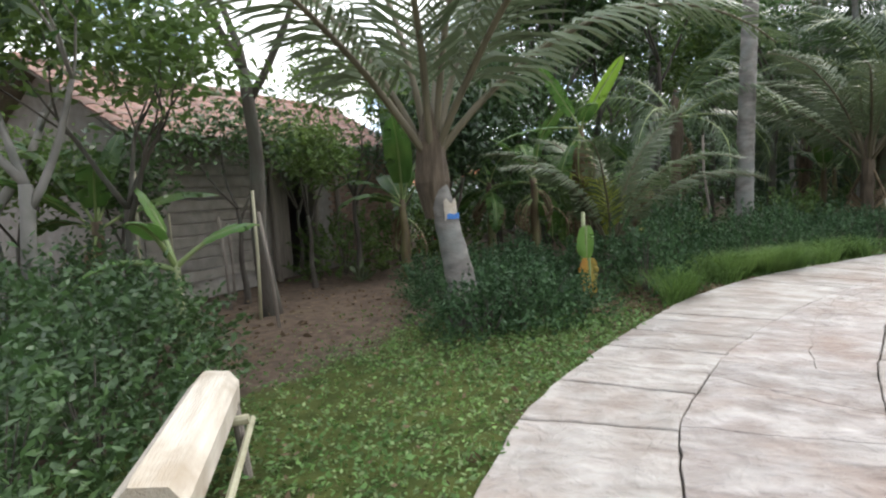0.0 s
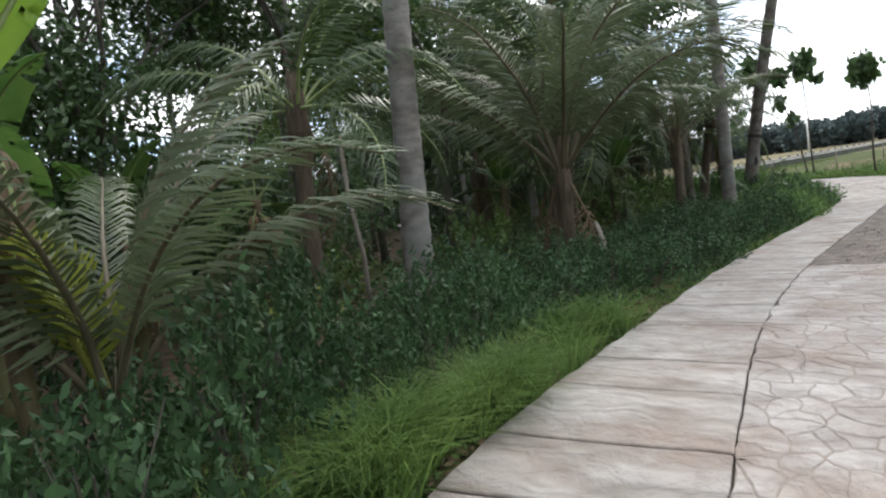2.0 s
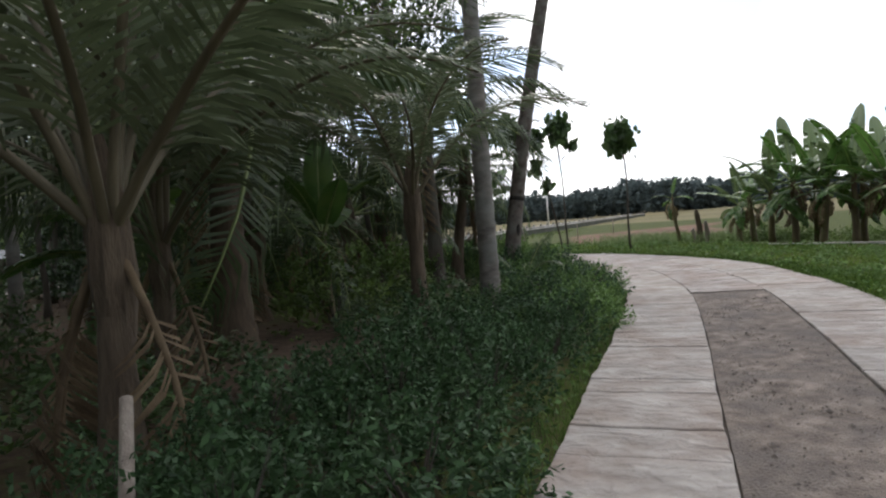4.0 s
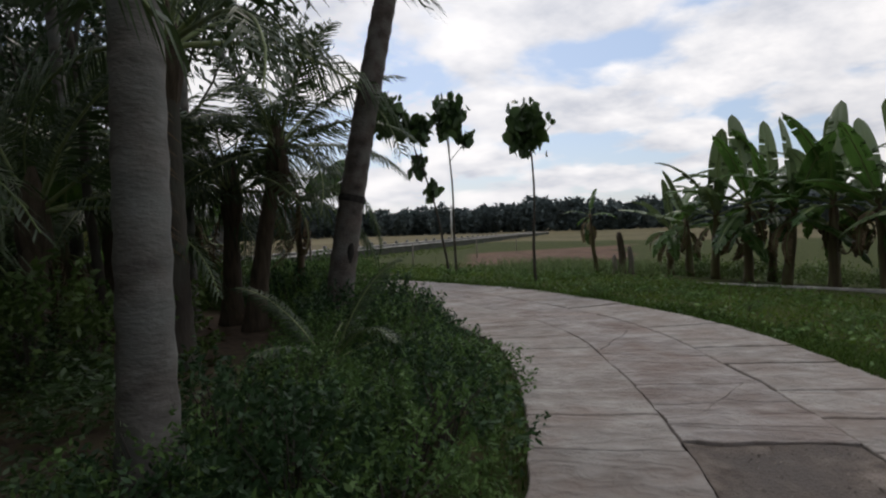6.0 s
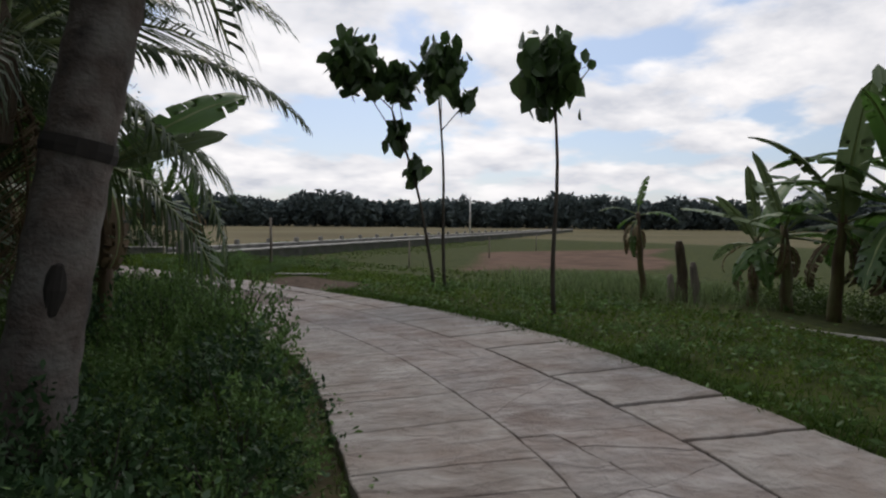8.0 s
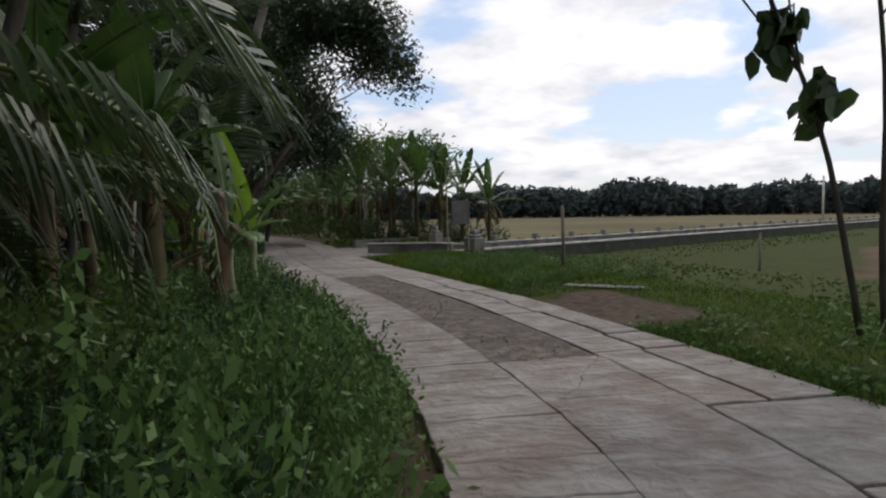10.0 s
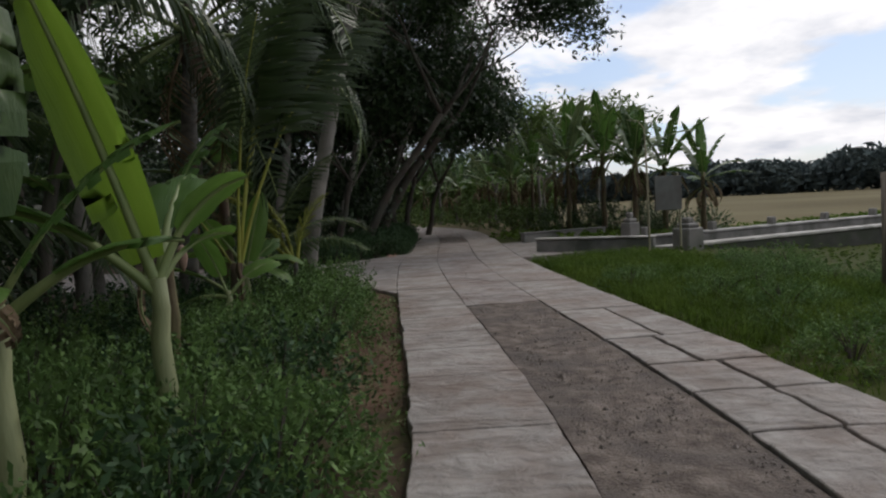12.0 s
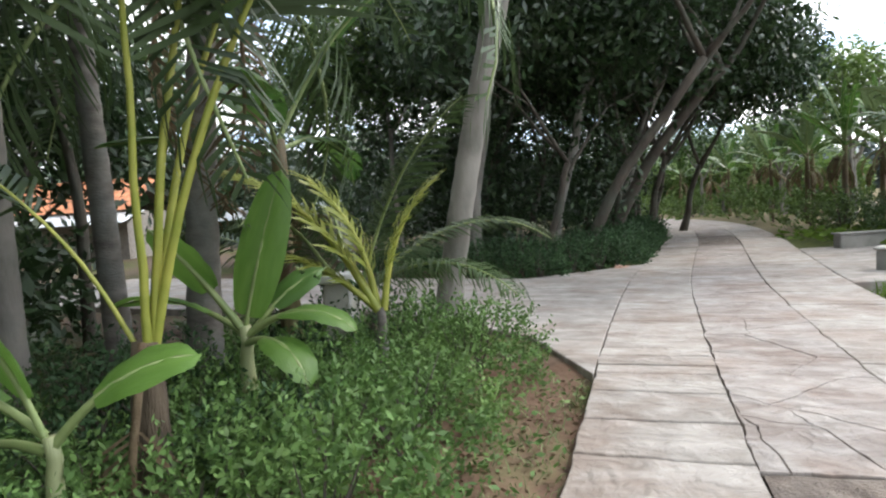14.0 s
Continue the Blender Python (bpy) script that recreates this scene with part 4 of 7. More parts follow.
def banana_plant(x, y, h, leaves=8, seed=0, size=1.0, label="banana plant with broad torn leaves and a brown-sheathed stem", group="banana plants",
                 lean=0.0, dry=3, thick=0.085, young=False, meshes=None, tilt=(25, 82)):
    r = random.Random(seed * 7 + 1)
    b = thing("banana_plant", pose(x, y, ground_z(x, y) - 0.03, 0, 0, r.uniform(0, 360)) @ pose(0, 0, 0, 0, lean, 0), label, "banana plant", group)
    n = 9
    geo = tube([(0.01 * math.sin(k), 0.01 * math.cos(k * 1.7), h * k / n) for k in range(n + 1)],
               [thick * (1.15 - 0.5 * k / n) for k in range(n + 1)], 10, wobble=0.06, rng=r)
    part("stem", geo, MAT_STEM_GREEN if young else MAT_STEM, b, smooth=True)
    pool = meshes or (BANANA_YOUNG if young else BANANA)
    for k in range(leaves):
        az = k * 137.5 + r.uniform(-20, 20)
        t = tilt[1] + (tilt[0] - tilt[1]) * (k / max(1, leaves - 1)) + r.uniform(-8, 8)
        set_leaf("leaf", pool[k % len(pool)], b, h - 0.03 * k * h / 2, az, t, size * r.uniform(0.8, 1.12), r.uniform(-15, 15), 0.02)
    for k in range(dry):
        set_leaf("dry_leaf", BANANA_DRY[k % 2], b, h * r.uniform(0.7, 0.92), r.uniform(0, 360), r.uniform(-50, -10), size * r.uniform(0.6, 0.9), r.uniform(-30, 30), 0.05,
                 "withered brown hanging leaf")
    return b


def palm(x, y, h, top=(0, 0), r0=0.15, fronds=14, seed=0, size=1.0, pool=None, label="coconut palm with a ringed grey trunk", bark=MAT_BARK, group="coconut palms",
         tilt=(-35, 75), dry=1, crown=True):
    """A palm: ringed trunk that bends to its top, fibre sheath and arching fronds."""
    r = random.Random(seed * 11 + 3)
    p = thing("coconut_palm", pose(x, y, ground_z(x, y) - 0.05), label, "palm tree", group)
    n = max(10, int(h / 0.11))
    path, rad = [], []
    for k in range(n + 1):
        u = k / n
        path.append((top[0] * u ** 1.25, top[1] * u ** 1.25, h * u))
        flare = 0.55 * math.exp(-u * h / 0.28)
        rad.append(r0 * (1 + flare) * (1 - 0.32 * u) * (1 + (0.045 if k % 2 else -0.02) + r.uniform(-0.015, 0.015)))
    part("trunk", tube(path, rad, 12), bark, p, smooth=True)
    if not crown:
        return p
    hub = Vector(path[-1])
    if h > 1.0:
        part("sheath", tube([hub + Vector((0, 0, -0.5)), hub + Vector((0, 0, -0.15)), hub + Vector((0, 0, 0.25)), hub + Vector((0, 0, 0.6))],
                            [r0 * 0.75, r0 * 1.15, r0 * 0.9, r0 * 0.2], 9, wobble=0.12, rng=r), MAT_HUSK, p, "brown fibrous crown base")
    pool = pool or FRONDS
    for k in range(fronds):
        az = k * 137.5 + r.uniform(-15, 15)
        t = tilt[1] + (tilt[0] - tilt[1]) * ((k + r.uniform(0, 0.8)) / fronds)
        m = Matrix.Translation(hub + Vector((0, 0, 0.1))) @ pose(0, 0, 0, 0, 0, az) @ pose(0.05, 0, 0, 0, -t, 0) @ pose(0, 0, 0, r.uniform(-25, 25), 0, 0) \
            @ Matrix.Diagonal((size, size, size, 1))
        piece("frond", pool[k % len(pool)], p, m)
    for k in range(dry):
        m = Matrix.Translation(hub) @ pose(0, 0, 0, 0, 0, r.uniform(0, 360)) @ pose(0.05, 0, 0, 0, 60, 0) @ Matrix.Diagonal((size * 0.8, size * 0.8, size * 0.8, 1))
        piece("dry_frond", FRONDS_DRY[k % 2], p, m, "dead brown hanging frond")
    return p


def branching(r, start, heading, length, radius, depth, tips, spread=0.6, rise=0.15):
    """Limbs as tapered tubes; the ends are gathered in tips."""
    n = 5
    pts, rad, p, d = [], [], Vector(start), Vector(heading).normalized()
    for k in range(n + 1):
        pts.append(p.copy())
        rad.append(radius * (1 - 0.45 * k / n))
        d = (d + Vector((r.uniform(-1, 1), r.uniform(-1, 1), r.uniform(-0.6, 1) + rise)) * 0.14).normalized()
        p = p + d * (length / n)
    geos = [tube(pts, rad, 7 if depth > 1 else 5)]
    if depth <= 0:
        tips.append((pts[-1], length))
        tips.append((pts[-3], length))
        return geos
    for k in range(r.choice((2, 3, 3))):
        a = r.uniform(0, 2 * math.pi)
        side = d.orthogonal().normalized()
        side.rotate(Matrix.Rotation(a, 3, d))
        geos += branching(r, pts[-1 if k else -2], d + side * spread * r.uniform(0.7, 1.3) + Vector((0, 0, rise)), length * r.uniform(0.6, 0.8), rad[-1] * 0.75, depth - 1, tips, spread, rise)
    return geos


def clump_leaves(rng, tips, per, spread, leaf, hang=0.3, flat=0.7):
    C, A = [], []
    for p, L in tips:
        n = int(per * rng.uniform(0.6, 1.4))
        d = random_dirs(rng, n, flat) * (spread * rng.uniform(0.15, 1.0, (n, 1)) ** 0.6)
        C.append(np.array(p)[None] + d)
        a = random_dirs(rng, n, 0.6)
        a[:, 2] -= hang
        a /= np.linalg.norm(a, axis=1)[:, None]
        A.append(a * (leaf * rng.uniform(0.6, 1.25, (n, 1))))
    C, A = np.concatenate(C), np.concatenate(A)
    return C, A, crosses(rng, A, np.linalg.norm(A, axis=1) * rng.uniform(0.3, 0.45, len(A)))


def broad_tree(x, y, h, r0, seed, fork=0.45, depth=3, per=90, spread=0.55, leaf=0.085, mat=MAT_LEAF, bark=MAT_BARK_DARK, lean=(0, 0),
               label="leafy tree with a dark trunk", category="tree", group="", hang=0.3, limb=0.3, name="tree", reach=0.6):
    r, rng = random.Random(seed), np.random.default_rng(seed)
    t = thing(name, pose(x, y, ground_z(x, y) - 0.08), label, category, group)
    n = 8
    f = h * fork
    trunk_pts = [(lean[0] * (k / n) ** 1.3 + 0.02 * h / 5 * math.sin(k * 1.3 + seed), lean[1] * (k / n) ** 1.3 + 0.02 * h / 5 * math.cos(k * 0.9 + seed), f * k / n) for k in range(n + 1)]
    geos = [tube(trunk_pts, [r0 * ((1 + 0.5 * math.exp(-k * f / n / 0.25)) * (1 - 0.35 * k / n)) for k in range(n + 1)], 10, wobble=0.05, rng=r)]
    tips = []
    for k in range(r.choice((3, 4))):
        a = 2 * math.pi * (k + r.random() * 0.6) / 3.5
        geos += branching(r, trunk_pts[-1 if k else -2], (math.cos(a) * reach, math.sin(a) * reach, 1), h * limb, r0 * 0.5, depth - 1, tips, spread=reach)
    part("trunk", join(*geos), bark, t, smooth=True)
    if per:
        piece("crown", leaf_mesh("crown", *clump_leaves(rng, tips, per, spread, leaf, hang), mat), t, None, "crown of many small leaves")
    return t


def shrub_meshes(seed, h, w, n, leaf, mat):
    """Twigs and small leaves of one bush, as two meshes."""
    r, rng = random.Random(seed), np.random.default_rng(seed)
    geos = []
    for k in range(9):
        a, b = r.uniform(0, 2 * math.pi), r.uniform(0.15, 0.9)
        tip = Vector((math.cos(a) * w * b * 0.8, math.sin(a) * w * b * 0.8, h * r.uniform(0.65, 0.98)))
        geos.append(tube([(0, 0, -0.05), tip * 0.5 + Vector((0, 0, 0.08 * h)), tip], [0.009, 0.006, 0.002], 4, cap=False))
    twigs = mesh_of("stem", *join(*geos), MAT_BARK_DARK)
    # leaves sit on sprays that point outwards
    ns = n // 14
    d = random_dirs(rng, ns)
    d[:, 2] = np.abs(d[:, 2])
    base = d * np.array([w, w, h * 0.9]) * rng.uniform(0.35, 0.98, (ns, 1)) ** 0.5
    base[:, 2] = base[:, 2] * (1 + 0.12 * np.sin(base[:, 0] * 9 + seed)) + 0.02
    sp = d + random_dirs(rng, ns) * 0.5 + np.array([0, 0, 0.35])
    sp /= np.linalg.norm(sp, axis=1)[:, None]
    i = np.repeat(np.arange(ns), 14)
    u = np.tile(np.linspace(0, 1, 14), ns)
    C = base[i] + sp[i] * (u * 0.17 * (h / 0.5))[:, None] + rng.normal(0, 0.012, (len(i), 3))
    A = random_dirs(rng, len(i), 0.7) + sp[i] * 0.5
    A /= np.linalg.norm(A, axis=1)[:, None]
    A *= (leaf * rng.uniform(0.6, 1.3, len(i)))[:, None]
    return twigs, leaf_mesh("foliage", C, A, crosses(rng, A, np.linalg.norm(A, axis=1) * 0.42), mat)


HEDGE_SHRUBS = [shrub_meshes(100 + k, 0.50, 0.46, 1800, 0.0245, MAT_LEAF_BLUE) for k in range(4)]
WEED_SHRUBS = [shrub_meshes(110 + k, 0.46, 0.50, 2500, 0.020, MAT_LEAF_WEED) for k in range(4)]
TALL_SHRUBS = [shrub_meshes(120 + k, 0.95, 0.60, 2200, 0.036, MAT_LEAF) for k in range(3)]
LIGHT_SHRUBS = [shrub_meshes(130 + k, 1.1, 0.75, 1500, 0.055, MAT_LEAF_LIGHT) for k in range(3)]


def shrub(x, y, pool, k, size=1.0, tall=1.0, label="dense dark green small-leaved shrub", group="roadside shrubs", r=random):
    b = thing("shrub", pose(x, y, ground_z(x, y) - 0.02, 0, 0, r.uniform(0, 360)), label, "shrub", group)
    b.scale = (size, size, size * tall)
    twigs, foliage = pool[k % len(pool)]
    piece("stem", twigs, b)
    piece("foliage", foliage, b)
    return b


def undergrowth(items, mat, name, label):
    """Many bushes too close to tell apart, joined: place, size, height factor and leaf mesh of each."""
    V = []
    for k, (x, y, pool, size, tall) in enumerate(items):
        me = pool[k % len(pool)][1]
        v = np.empty(len(me.vertices) * 3, dtype=np.float32)
        me.vertices.foreach_get("co", v)
        q = v.reshape(-1, 4, 3)[::3].astype(float)
        c = q.mean(1, keepdims=True)
        q = (c + (q - c) * 1.6).reshape(-1, 3) * np.array([size, size, size * tall])
        a = k * 2.4
        V.append(np.stack([q[:, 0] * math.cos(a) - q[:, 1] * math.sin(a) + x, q[:, 0] * math.sin(a) + q[:, 1] * math.cos(a) + y, q[:, 2] + ground_z(x, y)], 1))
    V = np.concatenate(V).reshape(-1, 4, 3)
    c = V.mean(1)
    return tagged(new(name, leaf_mesh(name, c, (V[:, 2] - V[:, 0]) / 2, (V[:, 1] - V[:, 3]) / 2, mat)), label, "undergrowth", kind="stuff")


def scatter(rng, n, s0, s1, o0, o1, keep=None):
    s, o = rng.uniform(s0, s1, n), rng.uniform(o0, o1, n)
    if keep is not None:
        k = keep(s, o)
        s, o = s[k], o[k]
    x, y = lane(s, o)
    return np.asarray(x), np.asarray(y)


def blades(rng, x, y, height, width, lean, mat, name, label, z0=None, bend=0.5):
    """Grass: each blade a bent, tapering two-step strip."""
    n = len(x)
    z = ground_height(x, y) - 0.01 if z0 is None else z0
    h = height * rng.uniform(0.45, 1.2, n)
    a = rng.uniform(0, 2 * np.pi, n)
    tilt = lean * rng.uniform(0.2, 1.2, n)
    dx, dy = np.cos(a) * tilt, np.sin(a) * tilt
    b = rng.uniform(0, 2 * np.pi, n)
    wx, wy = np.cos(b) * width * 0.5, np.sin(b) * width * 0.5
    P0 = np.stack([x, y, z], 1)
    P1 = P0 + np.stack([dx * h * 0.5, dy * h * 0.5, h * 0.6], 1)
    P2 = P1 + np.stack([dx * h * (0.6 + bend), dy * h * (0.6 + bend), h * (0.42 - bend * 0.35)], 1)
    W = np.stack([wx, wy, np.zeros(n)], 1)
    V = np.stack([P0 - W, P0 + W, P1 + W * 0.8, P1 - W * 0.8, P2], 1).reshape(-1, 3)
    k = np.arange(n)[:, None] * 5
    F = [tuple(f) for f in (k + np.array([[0, 1, 2, 3]])).tolist()] + [tuple(f) for f in (k + np.array([[3, 2, 4]])).tolist()]
    return tagged(new(name, mesh_of(name, V, F, mat, smooth=True)), label, "grass", kind="stuff")


def carpet(rng, x, y, height, leaf, mat, name, label, up=0.4, z0=0.0):
    """Low leafy cover: small leaves at all angles just above the soil."""
    n = len(x)
    z = ground_height(x, y) + z0 + height * rng.uniform(0.05, 1.0, n) ** 1.2
    A = random_dirs(rng, n, up)
    A *= (leaf * rng.uniform(0.5, 1.4, n))[:, None]
    me = leaf_mesh(name, np.stack([x, y, z], 1), A, crosses(rng, A, np.linalg.norm(A, axis=1) * rng.uniform(0.4, 0.6, n)), mat)
    return tagged(new(name, me), label, "ground cover", kind="stuff")

# ---- coconut palms beside the lane ----
young_palm = palm(-1.95, 0.92, 1.6, (-0.3, 0.155), 0.145, fronds=9, seed=1, size=1.3, pool=FRONDS_PALE, tilt=(48, 87), dry=0,
                  label="young coconut palm with thick trunk, blue paint mark and arching fronds")
for z_, r_, h_, a0, a1, mt, lb in ((1.16, 0.132, 0.2, -75, 0, MAT_PALE_WOOD, "pale scraped patch of bark"), (1.11, 0.136, 0.05, -70, 5, MAT_BLUE, "blue painted dash")):
    cx_, cy_ = -0.3 * (z_ / 1.6) ** 1.25, 0.155 * (z_ / 1.6) ** 1.25
    arc = [(cx_ + r_ * math.cos(math.radians(a0 + (a1 - a0) * k / 6)), cy_ + r_ * math.sin(math.radians(a0 + (a1 - a0) * k / 6))) for k in range(7)]
    part("paint_mark", ([(x_, y_, z_ - h_ * (0.5 - 0.1 * math.sin(k * 2.1))) for k, (x_, y_) in enumerate(arc)] + [(x_ - 0.03 * h_, y_, z_ + h_ * (0.5 + 0.15 * math.sin(k * 1.7))) for k, (x_, y_) in enumerate(arc)],
                        [(k, k + 1, k + 8, k + 7) for k in range(6)]), mt, young_palm, lb)
palm(1.75, 6.15, 9.5, (0.9, 1.2), 0.145, fronds=16, seed=2, label="tall coconut palm with a straight ringed grey trunk")
palm(1.2, 13.2, 10.5, (0.3, 0.1), 0.15, fronds=14, seed=3, label="slim coconut palm with a straight grey trunk")
palm(9.05, 10.42, 9.0, (0.25, 0.2), 0.125, fronds=15, seed=4, label="tall coconut palm with a straight ringed grey trunk")
lean = palm(12.2, 13.4, 9.0, (1.9, -0.75), 0.155, fronds=15, seed=5, bark=MAT_BARK_MOTTLED, label="leaning coconut palm with dark band and scarred grey trunk")
part("trunk_band", tube([(0.226, -0.0892, 1.64), (0.234, -0.0922, 1.68), (0.241, -0.0951, 1.72)], [0.157, 0.161, 0.156], 12, cap=False, wobble=0.02, rng=random.Random(1)), MAT_DARK, lean, "black band tied round the trunk")
scar = tube([(0.09, -0.14, 0.86), (0.10, -0.165, 0.96), (0.11, -0.175, 1.06), (0.125, -0.175, 1.16), (0.135, -0.16, 1.22)], [0.015, 0.042, 0.05, 0.038, 0.012], 12, wobble=0.1, rng=random.Random(2))
part("scar", scar, MAT_DARK, lean, "dark hollow in the bark")
fan = palm(-0.5, 3.85, 0.35, (0.02, 0), 0.075, fronds=9, seed=6, size=0.72, pool=FRONDS_PALE, tilt=(55, 84), dry=2, label="young coconut palm with pale drooping fronds and a bright new leaf")
for az_, rise_, sz_ in ((200, 80, 1.0), (250, 84, 0.85)):
    piece("new_frond", FRONDS_BRIGHT[0], fan, pose(0.02, 0, 0.5, 0, 0, az_) @ pose(0.02, 0, 0, 0, -rise_, 0) @ Matrix.Diagonal((sz_, sz_, sz_, 1)), "upright bright green new frond")
palm(0.5, 5.5, 0.15, (0, 0), 0.05, fronds=6, seed=93, size=0.42, pool=FRONDS_BRIGHT, tilt=(45, 84), dry=1, label="small palm seedling with yellow-green stalks in the hedge")
for k, (x, y, h) in enumerate([(4.3, 7.95, 1.3), (7.5, 9.8, 1.5), (4.9, 9.6, 1.2)]):
    palm(x, y, h, (0.05, 0.05), 0.105 - 0.008 * k, fronds=(11, 8, 11)[k], seed=94 + k, size=(1.0, 0.7, 1.0)[k], pool=FRONDS_PALE, tilt=(45, 88), dry=(3, 0, 2)[k], label="stout low palm with a brown fibrous trunk behind the hedge", bark=MAT_HUSK)
palm(5.9, 11.0, 2.9, (0.1, 0.1), 0.2, fronds=24, seed=7, size=1.1, pool=FRONDS_RAGGED, tilt=(-10, 82), dry=2, label="stout dark palm with a ragged crown", bark=MAT_HUSK)
palm(10.4, 13.4, 3.0, (0.05, 0.1), 0.14, fronds=16, seed=8, size=0.95, pool=FRONDS_RAGGED, tilt=(5, 82), dry=1, label="stout dark palm with a ragged crown", bark=MAT_BARK_DARK)
palm(12.1, 15.7, 1.8, (0.0, -0.1), 0.14, fronds=20, seed=10, size=0.72, pool=FRONDS_RAGGED, tilt=(-5, 82), dry=1, label="young palm with dark comb-like fronds", bark=MAT_HUSK)
palm(11.0, 11.8, 0.15, (0, 0), 0.09, fronds=6, seed=11, size=0.34, pool=FRONDS, tilt=(15, 70), dry=0, label="small trunkless palm with fan of pale fronds")
GROVE = [(7.2, 15.5, 8.5), (4.2, 16.5, 9.5), (9.6, 17.5, 8.0), (1.2, 19.0, 9.0), (6.4, 21.0, 9.0), (11.0, 18.6, 8.5), (11.9, 16.6, 8.0), (3.2, 24.5, 9.0), (9.2, 23.5, 9.5), (-3.0, 14.5, 9.5),
         (-2.2, 21.5, 9.0), (10.3, 26.4, 8.0), (6.5, 26.5, 9.0), (9.4, 25.0, 7.5)]
for k, (x, y, h) in enumerate(GROVE):
    palm(x, y, h, (0.4 * math.sin(k * 2.1), 0.4 * math.cos(k * 1.3)), 0.105, fronds=14, seed=30 + k, pool=FRONDS if k % 2 else FRONDS_RAGGED, dry=2,
         label="coconut palm with a slim trunk in the shady grove")
for k, (x, y, h) in enumerate([(11.2, 17.8, 1.3), (11.6, 17.2, 1.8), (9.6, 15.2, 1.5), (7.0, 13.4, 1.4), (10.2, 21.0, 1.6), (10.4, 22.4, 1.2), (8.4, 19.0, 1.8), (5.0, 13.5, 1.6)]):
    palm(x, y, h, (0.1, 0.1), 0.17, fronds=12, seed=60 + k, size=0.85, pool=FRONDS_RAGGED if k % 2 else FRONDS, tilt=(-5, 80), dry=2,
         label="low young palm with dark fronds in the grove", bark=MAT_HUSK)

# young coconuts with yellow leaf stalks at the end of the walk
yellow_palm = palm(12.85, 24.62, 0.85, (0.02, 0.02), 0.085, fronds=0, seed=12, dry=1, label="young coconut palm with bright yellow leaf stalks", bark=MAT_HUSK, size=0.8)
for k, (az, rise, sz) in enumerate([(25, 84, 1.15), (23, 76, 1.15), (205, 66, 0.62), (330, 86, 1.0), (60, 82, 1.1)]):
    piece("frond", FRONDS_YOUNG[k % 3], yellow_palm, pose(0.02, 0.02, 0.8, 0, 0, az) @ pose(0.03, 0, 0, 0, -rise, 0) @ Matrix.Diagonal((sz, sz, sz, 1)))
seedling = palm(13.0, 26.3, 0.7, (0.0, 0.0), 0.04, fronds=0, seed=14, dry=0, label="small palm seedling with bright yellow-green fronds", size=0.5)
for k, (az, rise, sz) in enumerate([(205, 66, 1.1), (200, 84, 0.85), (30, 84, 0.8), (215, 48, 0.8)]):
    piece("frond", FRONDS_BRIGHT[k % 2], seedling, pose(0, 0, 0.68, 0, 0, az) @ pose(0.02, 0, 0, 0, -rise, 0) @ Matrix.Diagonal((sz, sz, sz, 1)))
palm(12.25, 27.1, 0.5, (0.0, 0.0), 0.07, fronds=6, seed=15, size=0.6, pool=FRONDS, tilt=(20, 75), dry=1, label="small palm with dark comb-like fronds")
palm(11.2, 22.9, 3.4, (0.1, 0.1), 0.13, fronds=14, seed=16, size=0.95, pool=FRONDS_RAGGED, tilt=(-35, 75), dry=2, label="coconut palm with long drooping fronds over the verge")
palm(11.7, 26.0, 3.5, (0.25, 0.1), 0.12, fronds=13, seed=17, size=0.95, pool=FRONDS_RAGGED, tilt=(-40, 72), dry=2, label="coconut palm with long drooping fronds over the verge")
palm(12.7, 27.85, 9.0, (2.2, 1.1), 0.115, fronds=14, seed=18, label="tall coconut palm with a pale leaning trunk at the side lane", bark=MAT_BARK_PALE)
palm(10.9, 25.2, 8.5, (-0.1, 0.1), 0.09, fronds=14, seed=19, label="coconut palm with a pale straight trunk", bark=MAT_BARK_PALE)

# ---- banana plants ----


def leafy_banana(x, y, h, thick, label, leaves, group="bananas on the verge", stem=MAT_STEM_GREEN):
    """A young banana whose leaves are set one by one: mesh, heading, rise, size, twist."""
    b = thing("banana_plant", pose(x, y, ground_z(x, y) - 0.03), label, "banana plant", group)
    part("stem", tube([(0.012 * math.sin(k * 1.9), 0.01 * math.cos(k), h * k / 8) for k in range(9)], [thick * (1.25 - 0.07 * k) for k in range(9)], 10,
                      wobble=0.05, rng=random.Random(3)), stem, b, smooth=True)
    for k, (me, az, rise, size, twist) in enumerate(leaves):
        set_leaf("leaf", me, b, h - 0.02 * k, az, rise, size, twist, 0.01)
    return b



